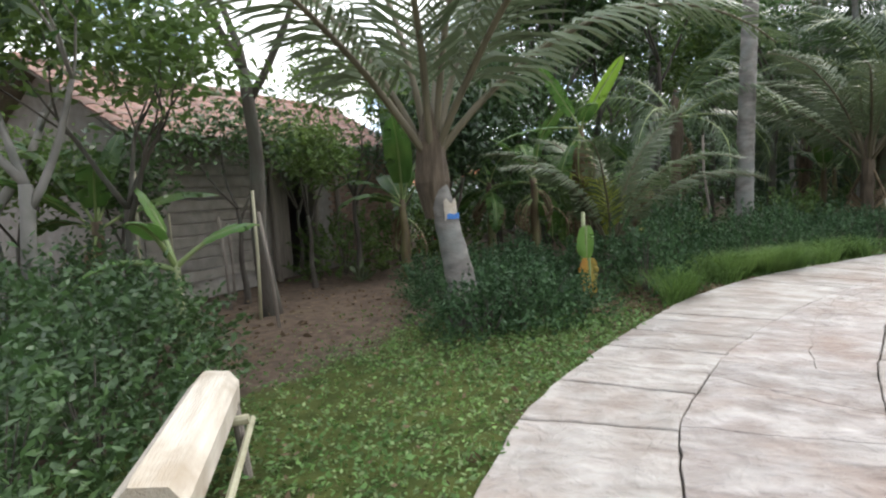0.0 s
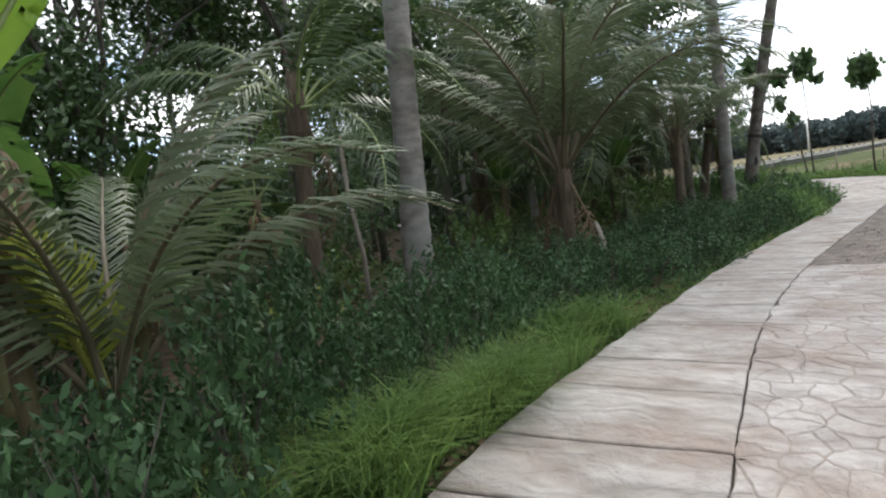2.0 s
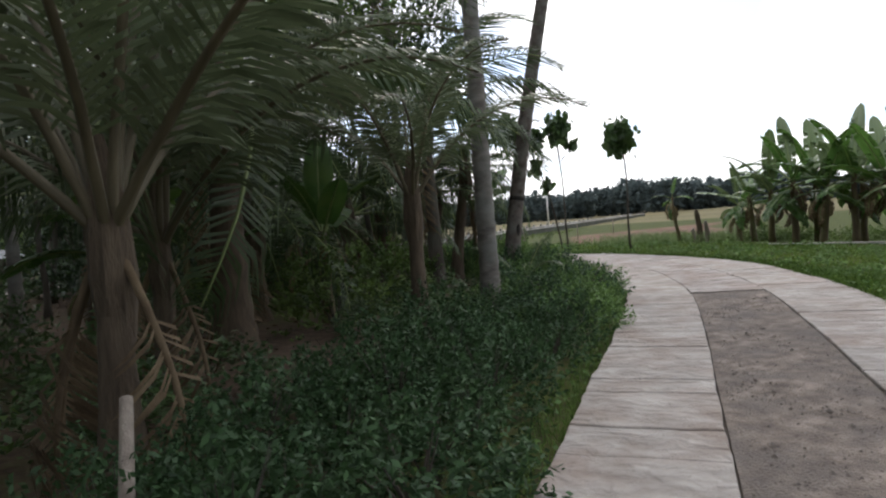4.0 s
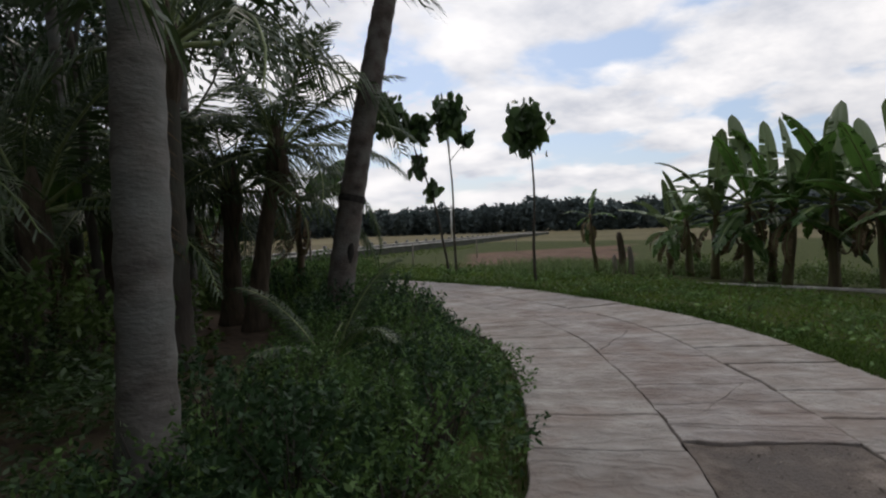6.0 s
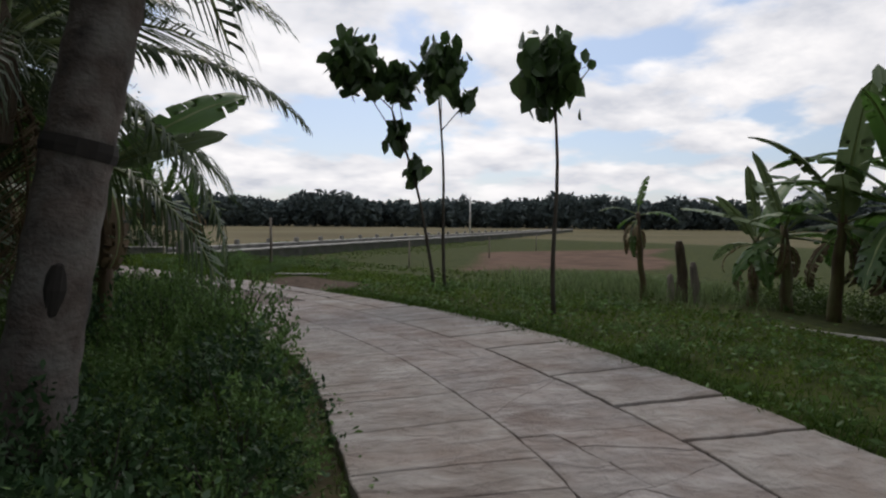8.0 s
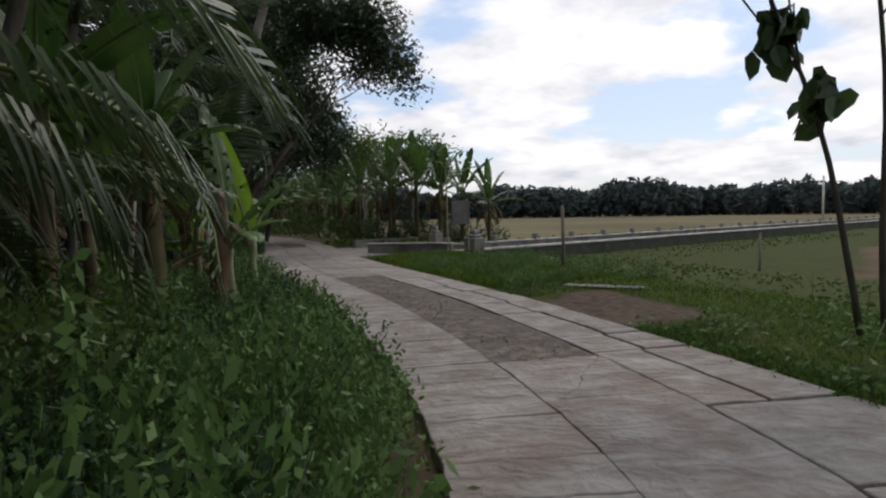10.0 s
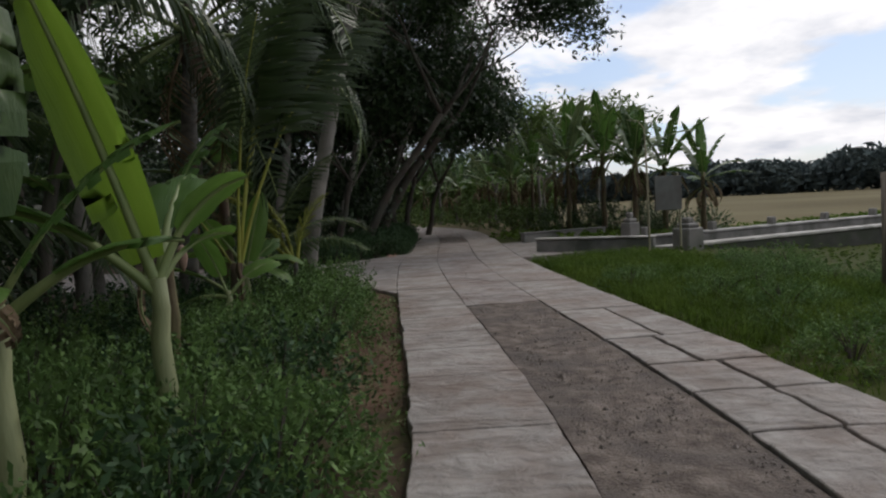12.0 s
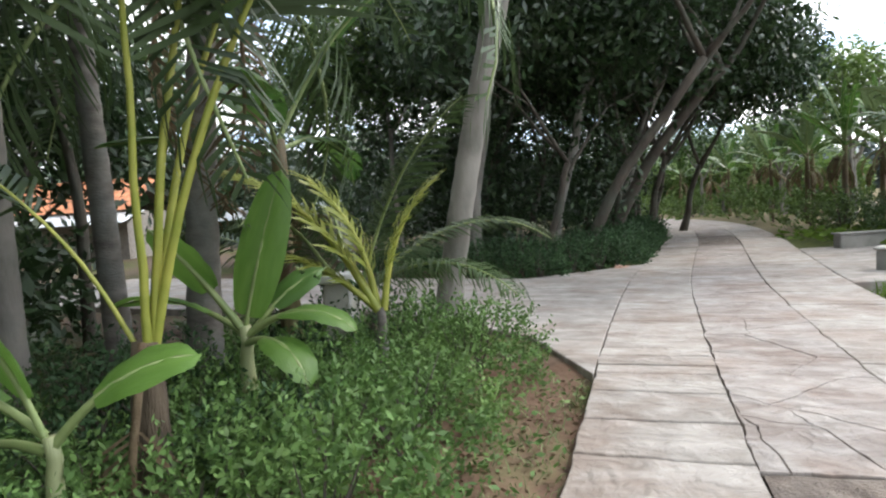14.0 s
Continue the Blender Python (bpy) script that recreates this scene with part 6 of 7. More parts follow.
for k, (x, y) in enumerate(hedge2):
    shrub(x, y, HEDGE_SHRUBS, k, 1.05, 1.2, "clipped dark green hedge shrub at the side lane", "side lane hedge", rs)
    shrub(x - 0.5, y + 0.35, HEDGE_SHRUBS, k + 1, 1.05, 1.25, "clipped dark green hedge shrub at the side lane", "side lane hedge", rs)
for k, (x, y, sz) in enumerate([(-3.7, -1.6, 1.0), (-3.3, -2.3, 0.9), (-4.1, -0.9, 1.0), (-4.4, -1.8, 1.1), (-3.1, -3.0, 0.85), (-3.9, -2.8, 1.05), (-4.9, -1.1, 1.1), (-5.2, -0.2, 1.0),
                                (-2.75, -3.6, 0.8), (-4.7, -0.2, 0.9), (-5.9, 0.6, 1.1)]):
    shrub(x, y, TALL_SHRUBS, k, sz, 0.95, "leafy green bush beside the timber bench", "yard bushes", rs)
for k, (x, y, sz) in enumerate([(-4.9, 5.2, 1.0), (-4.3, 6.6, 1.0), (-3.6, 8.2, 0.9), (1.0, 8.6, 0.8), (3.2, 8.4, 0.8), (7.4, 11.6, 0.9), (10.2, 13.8, 0.8), (9.2, 13.4, 0.9), (13.2, 17.8, 0.8), (12.7, 18.6, 0.9),
                                (8.6, 14.6, 0.8), (9.9, 17.2, 0.9), (7.4, 16.4, 0.8), (10.8, 19.8, 0.9), (17.5, 40.9, 0.9), (17.0, 42.3, 1.0), (16.3, 47.5, 1.1), (12.0, 52.5, 1.2), (10.2, 57.0, 1.3), (15.2, 51.8, 1.3), (7.8, 61.2, 1.3), (13.2, 55.8, 1.2)]):
    shrub(x, y, LIGHT_SHRUBS, k, sz, 1.0, "light yellow-green bush in open shade", "light bushes", rs)
under = []
for k in range(46):
    x, y = rs.uniform(-3, 12), rs.uniform(10, 29)
    sv, ov = along_lane([x], [y])
    if ov[0] < -4.2:
        under.append((x, y, TALL_SHRUBS, rs.uniform(0.5, 0.9), rs.uniform(0.6, 1.0)))

for k, (x, y) in enumerate([(18.4, 39.4), (19.2, 39.0), (20.0, 38.6), (20.8, 38.4), (21.7, 38.3), (22.6, 37.8), (19.8, 40.2), (21.2, 39.6), (18.0, 41.2)]):
    shrub(x, y, TALL_SHRUBS, k, 1.05, 1.0, "dark bush under the bananas", "bushes under the bananas", rs)
undergrowth([(rs.uniform(21.6, 24.0), rs.uniform(7.0, 14.2), WEED_SHRUBS, rs.uniform(0.6, 1.1), 1.0) for k in range(34)], MAT_LEAF_LIGHT, "field_weeds", "weedy bushes behind the banana row")

# spiky plant by the house
agave = thing("spiky_plant", pose(-4.25, 4.2, ground_z(-4.25, 4.2)), "spiky grey-green plant with sword leaves in the yard", "plant")
for k in range(22):
    a, t_ = k * 2.4, 25 + 55 * (k % 7) / 7
    L = 0.42 + 0.12 * math.sin(k)
    g = ([(0, -0.02, 0), (0, 0.02, 0), (L * 0.6, 0.018, 0.03), (L * 0.6, -0.018, 0.03), (L, 0, 0.0), (L * 0.3, 0, -0.012)], [(0, 1, 2, 3), (3, 2, 4), (0, 3, 5), (1, 5, 2)])
    part("leaf", moved(g, pose(0, 0, 0.02, 0, 0, math.degrees(a)) @ pose(0, 0, 0, 0, -t_, 0)), MAT_FROND_PALE, agave)

for k in range(46):
    x, y = lane_xy(rs.uniform(s_near(0.2, 1.0), S_BEND), rs.uniform(-6.5, -3.5))
    if x > -2.4 and y > 2.4:
        if k % 5 < 2:
            under.append((x, y, TALL_SHRUBS, rs.uniform(0.5, 0.8), rs.uniform(0.4, 0.7)))
undergrowth(under, MAT_LEAF, "undergrowth", "shady green undergrowth between the trees of the grove")
for k, (x, y, h) in enumerate([(-1.6, 5.6, 1.5), (-0.9, 6.8, 1.3), (0.3, 8.8, 1.6), (-2.6, 7.4, 1.5)]):
    banana_plant(x, y, h, 7, 140 + k, 0.8, group="bananas in the grove", dry=7, meshes=BANANA[2:] + BANANA_ROW[2:], tilt=(-20, 80), label="shaded banana plant with many dead hanging leaves")
palm(0.8, 6.9, 2.3, (0.1, 0.1), 0.11, fronds=11, seed=92, size=0.65, pool=FRONDS_RAGGED, tilt=(-10, 75), dry=1, label="young palm with long hanging grey-green fronds", bark=MAT_HUSK)
palm(12.0, 14.9, 2.3, (0.3, -0.2), 0.13, fronds=20, seed=90, size=0.62, pool=FRONDS, tilt=(-25, 85), dry=2, label="young palm with stiff dark fronds against the sky", bark=MAT_HUSK)

# ---- timber bench ----
bench = thing("bench", pose(-2.42, -2.73, ground_z(-2.42, -2.73), 0, 0, 24.0) @ Matrix.Diagonal((0.86, 1.0, 1.0, 1)), "pale rough-hewn timber bench on bamboo legs", "bench")
prof = [(-0.15, 0.36), (-0.145, 0.45), (-0.06, 0.52), (0.08, 0.51), (0.135, 0.45), (0.13, 0.35), (0.0, 0.32)]
V, F = [], []
for y_, sc in ((-0.66, 0.93), (-0.6, 1.0), (0.0, 1.03), (0.58, 0.98), (0.66, 0.9)):
    V += [(px * sc, y_, 0.42 + (pz - 0.42) * sc + 0.006 * math.sin(7 * px + y_ * 5)) for px, pz in prof]
for k in range(4):
    F += [(k * 7 + j, k * 7 + (j + 1) % 7, (k + 1) * 7 + (j + 1) % 7, (k + 1) * 7 + j) for j in range(7)]
F += [tuple(range(6, -1, -1)), tuple(range(28, 35))]
part("seat", (V, [tuple(reversed(f)) for f in F]), MAT_PALE_WOOD, bench)
for y_ in (-0.5, 0.5):
    for x_ in (-0.11, 0.11):
        part("leg", tube([(x_ * 1.35, y_, -0.06), (x_, y_, 0.37)], [0.03, 0.028], 9), MAT_WOOD, bench)
    part("crossbar", tube([(-0.18, y_ - 0.06, 0.29), (0.19, y_ - 0.06, 0.31)], [0.024, 0.024], 9), MAT_BAMBOO, bench, "pale bamboo crossbar")
part("rail", tube([(0.17, -0.72, 0.2), (0.17, 0.7, 0.22)], [0.022, 0.02], 8), MAT_BAMBOO, bench)

# ---- sticks and poles ----


def stick(name, path, r0, mat, label, category="pole", group=""):
    x, y = path[0][0], path[0][1]
    t = thing(name, pose(x, y, 0), label, category, group)
    part("pole", tube([(p[0] - x, p[1] - y, p[2]) for p in path], [r0 * (1 - 0.25 * k / len(path)) for k in range(len(path))], 8), mat, t, smooth=True)
    return t


stick("wooden_prop", [(4.02, 6.35, -0.1), (4.12, 6.68, 0.3), (4.2, 7.0, 0.6)], 0.03, MAT_WOOD, "short pale stick leaning in the shrubs")
for k, (x, y, h, dx) in enumerate([(-4.05, 1.1, 1.25, -0.12), (-4.55, 1.6, 1.5, 0.05), (-5.6, 2.8, 1.1, 0.0), (-5.85, 1.2, 1.8, 0.15), (-5.3, 2.2, 1.2, -0.05), (-6.4, 2.6, 1.3, 0.04), (-6.6, 2.9, 1.2, 0.0)]):
    z = ground_z(x, y)
    stick("bamboo_stake", [(x, y, z - 0.1), (x + dx * 0.5, y + 0.03, z + h * 0.5), (x + dx, y, z + h)], 0.022, MAT_BAMBOO if k % 2 else MAT_WOOD, "thin pale stake standing in the yard soil", "stake", "yard stakes")
stick("dead_sapling", [(1.27, 6.4, -0.15), (1.29, 6.42, 0.7), (1.22, 6.4, 1.3), (1.23, 6.44, 1.9)], 0.024, MAT_WOOD, "thin pale dead stem standing in the hedge", "stem")
stick("wooden_stake", [(12.75, 20.2, z - 0.1), (12.8, 20.25, 0.6), (12.86, 20.3, 1.35)], 0.028, MAT_BAMBOO, "pale bamboo stake among the bananas", "stake")
stick("fence_post", [(19.6, 25.1, ground_z(19.6, 25.1) - 0.1), (19.6, 25.1, 0.6), (19.58, 25.1, 1.3)], 0.04, MAT_WOOD, "weathered wooden post at the edge of the field", "post")
for k, (x, y) in enumerate([(26.0, 27.0), (33.0, 29.5), (41.0, 33.0)]):
    stick("fence_post", [(x, y, ground_z(x, y) - 0.1), (x, y, 0.55)], 0.03, MAT_WOOD, "short wooden post in the field", "post", "field posts")
stick("white_pole", [(72.0, 68.5, -0.6), (72.0, 68.5, 4.6)], 0.12, MAT_WHITE, "tall white pole far out in the field", "pole")

# ---- canal, walls and bridge ends ----


def wall_run(name, a, b, thick, z0, z1, mat, label, cap=None, cap_mat=None):
    """A straight low wall between two places, with an optional coping."""
    a, b = Vector(a), Vector(b)
    L = (b - a).length
    t = thing(name, pose(a.x, a.y, 0, 0, 0, math.degrees(math.atan2(b.y - a.y, b.x - a.x))), label, "wall", kind="structure")
    body_ = part("wall_body", box(L / 2, 0, (z0 + z1) / 2, L, thick, z1 - z0, 0.02), mat, t)
    if cap:
        part("coping", box(L / 2, 0, z1 + cap / 2 + 0.002, L + 0.04, thick + 0.08, cap, 0.015), cap_mat, body_, "pale worn coping")
    return t


def canal_at(u, v):
    p = CANAL_A + CANAL_D * u + CANAL_N * v
    return float(p[0]), float(p[1])


wall_run("wall_canal_near", canal_at(-0.2, 0), canal_at(95, 0), 0.28, -1.1, -0.02, MAT_MOSSY, "dark mossy canal wall with a pale worn top", 0.07, MAT_CEMENT_PALE)
wall_run("wall_canal_far", canal_at(-0.2, 2.3), canal_at(95, 2.3), 0.28, -1.1, 0.05, MAT_CEMENT, "far canal wall of grey cement with a pale top", 0.06, MAT_CEMENT_PALE)
for k in range(26):
    x, y = canal_at(1.5 + 2.4 * k, 2.3)
    b = thing("canal_post", pose(x, y, 0.11, 0, 0, 26.5), "small grey cement post on the canal wall", "post", "canal posts")
    part("post_body", box(0, 0, 0.11, 0.2, 0.2, 0.24, 0.03), MAT_CEMENT, b)
wx = [canal_at(-3, 0.14), canal_at(95, 0.14), canal_at(95, 2.16), canal_at(-3, 2.16)]
tagged(new("water", mesh_of("water", [(x, y, -0.8) for x, y in wx], [(0, 1, 2, 3)], MAT_WATER)), "dull canal water", "water", kind="structure")
wall_run("wall_bridge_near", (16.85, 32.95), (19.2, 31.75), 0.22, -0.6, 0.27, MAT_CEMENT, "low grey parapet of the canal bridge", 0.04, MAT_CEMENT_PALE)
wall_run("wall_bridge_far", (16.8, 36.4), (19.4, 37.6), 0.22, -0.3, 0.24, MAT_CEMENT, "low grey parapet of the canal bridge", 0.03, MAT_CEMENT)
wall_run("wall_culvert", (18.55, 22.85), (19.4, 22.05), 0.16, -0.5, 0.0, MAT_CEMENT, "short mossy culvert wall in the verge", 0.03, MAT_CEMENT)
wall_run("kerb_bananas", (19.95, 13.2), (19.75, 6.5), 0.1, -0.3, -0.02, MAT_CEMENT_PALE, "thin pale kerb along the banana row")


def gate_pillar(x, y, h, w, label):
    p = thing("gate_pillar", pose(x, y, 0, 0, 0, 28), label, "pillar", "bridge pillars")
    part("shaft", box(0, 0, h * 0.35 - 0.25, w, w, h * 0.7 + 0.5, 0.025), MAT_CEMENT, p)
    shoulder = part("shoulder", box(0, 0, h * 0.7 + 0.05, w * 0.75, w * 0.75, 0.1, 0.03), MAT_CEMENT, p)
    part("cap", box(0, 0, h * 0.7 + 0.1 + h * 0.1, w * 0.42, w * 0.42, h * 0.2, 0.03), MAT_CEMENT, shoulder)
    return p


gate_pillar(19.25, 33.9, 0.75, 0.34, "squat grey cement pillar at the canal bridge")
gate_pillar(19.95, 31.9, 0.62, 0.46, "squat grey cement pillar block on the canal bank")
gate_pillar(20.9, 34.6, 0.5, 0.4, "squat grey cement pillar at the canal bridge")
sign = thing("sign_board", pose(19.15, 30.65, 0, 0, 0, 20), "plain dark board on two bamboo poles", "sign")
part("board", box(0, 0, 1.2, 0.62, 0.03, 0.66, 0.006), MAT_BOARD, sign)
for x_, h in ((0.31, 1.6), (-0.42, 2.45)):
    sign_pole = part("pole", tube([(x_, 0.035, -0.35), (x_ - 0.02, 0.035, h * 0.6), (x_ - 0.05, 0.04, h)], [0.022, 0.02, 0.014], 8), MAT_BAMBOO, sign)
part("batten", tube([(-0.44, 0.03, 1.15), (0.34, 0.03, 1.18)], [0.012, 0.012], 6), MAT_BAMBOO, sign)
part("pole_tip", tube([(-0.47, 0.04, 2.45), (-0.62, 0.04, 2.6), (-0.85, 0.05, 2.62)], [0.013, 0.01, 0.006], 6), MAT_BAMBOO, sign_pole, "bent thin bamboo tip")

meter = thing("meter_box", pose(12.3, 26.85, ground_z(12.3, 26.85), 0, 0, 20), "small white-capped cement pillar among the weeds", "pillar")
part("body", box(0, 0, 0.36, 0.22, 0.22, 0.76, 0.015), MAT_CEMENT_PALE, meter)
part("cap", box(0, 0, 0.775, 0.3, 0.3, 0.07, 0.012), MAT_WHITE, meter)

for k, (x, y, sz) in enumerate([(17.25, 15.15, 0.12), (17.35, 14.95, 0.09), (17.5, 19.75, 0.07), (13.9, 24.2, 0.12), (13.75, 23.9, 0.08), (13.3, 33.7, 0.14)]):
    rk = random.Random(k)
    bm = bmesh.new()
    bmesh.ops.create_icosphere(bm, subdivisions=2, radius=1)
    for v in bm.verts:
        v.co *= rk.uniform(0.8, 1.15)
        v.co.x *= sz * 1.4
        v.co.y *= sz
        v.co.z *= sz * 0.55
    me = bpy.data.meshes.new("stone")
    bm.to_mesh(me)
    bm.free()
    me.materials.append(MAT_CEMENT_PALE if k < 3 else MAT_BRICK)
    st = new("stone", me)
    st.matrix_basis = pose(x, y, ground_z(x, y) + sz * 0.3, 0, 0, k * 50)
    tagged(st, "pale broken stone in the verge" if k < 3 else "reddish lump of broken brick in the dirt", "stone", "verge stones")

chair = thing("plastic_chair", pose(-4.2, 8.6, ground_z(-4.2, 8.6), 0, 0, -60), "red plastic garden chair in the yard", "chair")
part("seat", box(0, 0, 0.42, 0.42, 0.42, 0.03, 0.01), MAT_RED, chair)
part("backrest", box(0, 0.2, 0.66, 0.42, 0.03, 0.42, 0.01), MAT_RED, chair)
for x_ in (-0.18, 0.18):
    for y_ in (-0.18, 0.18):
        part("leg", tube([(x_ * 1.1, y_ * 1.1, 0), (x_, y_, 0.41)], [0.02, 0.024], 7), MAT_RED, chair)

# ---- buildings ----


def tiled_roof(parent, L, D, eave, ridge, over, mat, rows, cols, flip=1):
    """Two slopes of overlapping curved tiles on boards; along x, ridge in the middle of D."""
    half = D / 2 + over
    rise = ridge - eave
    ln = math.hypot(half, rise)
    ang = math.atan2(rise, half)
    tw, tl = (L + 2 * over) / cols, ln / rows
    V, F = [], []
    for j in range(5):
        for z in (0.0, -0.018):
            a = math.pi * j / 4
            V += [(tw * (j / 4 - 0.5) * 1.04, -tl * 0.56, 0.028 * math.sin(a) + z + 0.012), (tw * (j / 4 - 0.5) * 1.04, tl * 0.56, 0.028 * math.sin(a) + z)]
    for j in range(4):
        a = j * 4
        F += [(a, a + 4, a + 5, a + 1), (a + 2, a + 3, a + 7, a + 6), (a, a + 2, a + 6, a + 4)]
    me = mesh_of("tile", V, F, mat, smooth=False)
    for sgn in (-1, 1):
        base = pose(0, 0, 0, 0, 0, 0 if sgn < 0 else 180)
        slope = base @ pose(0, -half, eave, math.degrees(ang), 0, 0)
        board = part("roof_board", moved(box(0, ln / 2, -0.035, L + 2 * over, ln, 0.03, 0.004), slope), MAT_WOOD, parent, "dark roof boarding")
        if sgn == flip:
            for i in range(rows):
                for k in range(cols):
                    piece("tile", me, board, slope @ pose((k + 0.5) * tw - (L / 2 + over), (i + 0.5) * tl, 0.0))
    part("ridge_cap", tube([(-L / 2 - over, 0, ridge + 0.01), (L / 2 + over, 0, ridge + 0.01)], [0.07, 0.07], 8), mat, parent)


house = thing("house", pose(-7.35, 5.9, -0.06, 0, 0, 78.5), "old pale brick house under a weathered red tile roof", "house", kind="")
HL, HD = 7.0, 3.2
wall_y = -HD / 2
# front wall: two solid bays, a dark doorway between posts, panelled bay
for x0, x1 in ((-HL / 2, -0.9), (0.35, HL / 2)):
    front_wall = part("wall", box((x0 + x1) / 2, wall_y + 0.07, 1.15, x1 - x0, 0.12, 2.3, 0.005), MAT_MORTAR, house)
part("wall", box(-0.28, wall_y + 0.07, 2.15, 1.24, 0.12, 0.3, 0.005), MAT_MORTAR, house)
part("wall", box(0, HD / 2 - 0.07, 1.15, HL, 0.12, 2.3, 0.005), MAT_MORTAR, house)
for x_ in (-HL / 2 + 0.06, HL / 2 - 0.06):
    part("gable_wall", ([(x_ - 0.06, -HD / 2 + 0.14, 0), (x_ - 0.06, HD / 2 - 0.14, 0), (x_ - 0.06, HD / 2 - 0.14, 2.3), (x_ - 0.06, 0, 3.35), (x_ - 0.06, -HD / 2 + 0.14, 2.3),
                          (x_ + 0.06, -HD / 2 + 0.14, 0), (x_ + 0.06, HD / 2 - 0.14, 0), (x_ + 0.06, HD / 2 - 0.14, 2.3), (x_ + 0.06, 0, 3.35), (x_ + 0.06, -HD / 2 + 0.14, 2.3)],
                         [(0, 1, 2, 3, 4), (9, 8, 7, 6, 5), (0, 5, 6, 1), (1, 6, 7, 2), (2, 7, 8, 3), (3, 8, 9, 4), (4, 9, 5, 0)]), MAT_MORTAR, house)
part("door_leaf", box(-0.5, wall_y + 0.14, 1.0, 0.5, 0.04, 2.0, 0.005), MAT_WOOD, house, "half-open dark wooden door")
for x_ in (-0.88, 0.3, 1.05, 1.75):
    part("post", tube([(x_, wall_y - 0.08, 0), (x_, wall_y - 0.08, 2.35)], [0.05, 0.045], 8), MAT_WOOD, house)
part("floor", box(0, 0, 0.03, HL - 0.3, HD - 0.3, 0.06, 0.005), MAT_CEMENT, house)
for k in range(11):
    part("slat", box(-2.2, wall_y - 0.012, 0.35 + 0.17 * k, 2.5, 0.02, 0.15, 0.004), MAT_PANEL, house)
house_2 = thing("house", pose(-10.9, 41.0, -0.06, 0, 0, 20), "far house with an orange tile roof and a zinc lean-to", "house")
for y_ in (-1.9, 1.9):
    part("wall", box(0, y_, 1.0, 6.0, 0.12, 2.0, 0.01), MAT_MORTAR, house_2)
for x_ in (-2.94, 2.94):
    part("wall", box(x_, 0, 1.0, 0.12, 3.66, 2.0, 0.01), MAT_MORTAR, house_2)
part("lean_to_sheet", moved(box(0, 0, 0, 7.2, 1.7, 0.02, 0.004), pose(0.3, -2.9, 1.75, 16, 0, 0)), MAT_ZINC, house_2, "pale zinc sheet lean-to roof")
for x_ in (-2.6, 0.2, 3.0):
    part("post", tube([(x_, -3.5, 0), (x_, -3.5, 1.6)], [0.05, 0.05], 8), MAT_WOOD, house_2)
shed = thing("shed", pose(3.6, 36.4, -0.06, 0, 0, 15), "low open shed with a grey zinc roof among the trees", "shed")
part("roof_sheet", moved(box(0, 0, 0, 3.2, 2.2, 0.02, 0.004), pose(0, 0, 1.5, 10, 0, 0)), MAT_ZINC, shed)
for x_ in (-1.4, 1.4):
    for y_ in (-0.9, 0.9):
        part("post", tube([(x_, y_, 0), (x_, y_, 1.5 + 0.17 * y_)], [0.045, 0.045], 7), MAT_WOOD, shed)
part("back_wall", box(0, 1.0, 0.7, 3.0, 0.06, 1.4, 0.01), MAT_WOOD, shed)

# ---- grass and low cover ----
g = np.random.default_rng(5)
x, y = scatter(g, 24000, s_near(-0.1, 1.5), s_near(3.7, 3.4), -1.75, -1.27, keep=lambda s_, o_: np.sin(s_ * 5.1) * np.sin(s_ * 2.3 + o_ * 6) + 0.5 * g.uniform(-1, 1, len(s_)) > 0.3)
blades(g, x, y, 0.42, 0.0085, 0.8, MAT_GRASS, "grass_tufts", "bright green arching grass along the lane edge", bend=0.7)
x, y = scatter(g, 2600, s_near(-0.2, 1.0), s_near(4.6, 4.1), -2.1, -1.27)
carpet(g, x, y, 0.03, 0.03, MAT_DRY, "leaf_litter", "fallen brown leaves along the hedge foot", up=0.25)
x, y = scatter(g, 5000, s_near(3.2, 3.0), S_BEND + 3, -1.5, -1.24)
blades(g, x, y, 0.09, 0.007, 0.6, MAT_GRASS, "edge_grass", "short grass at the lane edge")
x, y = scatter(g, 26000, 2.5, s_near(0.6, 0.5), -3.6, -1.2, keep=lambda s_, o_: g.random(len(s_)) < np.clip(1.25 + (o_ + 1.2) * 0.42, 0.05, 1))
carpet(g, x, y, 0.09, 0.019, MAT_LEAF_WEED, "lawn_weeds", "low leafy weeds beside the lane")
x, y = scatter(g, 5000, 2.5, s_near(0.6, 0.5), -4.5, -1.25)
carpet(g, x, y, 0.05, 0.018, MAT_LEAF_LIGHT, "lawn_weeds", "pale low weeds beside the lane")
x, y = scatter(g, 9000, 2.5, s_near(0.6, 0.5), -3.4, -1.25)
carpet(g, x, y, 0.09, 0.017, MAT_WEED_PALE, "lawn_weeds", "pale grey-green low weeds beside the lane")
x, y = scatter(g, 2600, 2.5, s_near(0.9, 0.9), -6.5, -1.3)
carpet(g, x, y, 0.06, 0.026, MAT_DRY, "lawn_litter", "dry leaves and bare bits among the weeds", up=0.3)
x, y = scatter(g, 15000, s_near(-0.5, 0.2), S_CORNER, -3.6, -1.26)
carpet(g, x, y, 0.10, 0.022, MAT_LEAF_WEED, "verge_weeds", "low weeds between the shrubs and the lane")
bare = lambda s_, o_: ~((s_ > s_near(16.2, 19.5)) & (s_ < s_near(16.1, 22.0)) & (o_ < RIGHT + 1.4))
x, y = scatter(g, 40000, s_near(9, 6.9), s_near(15.0, 31.8), RIGHT + 0.02, RIGHT + 3.2, keep=bare)
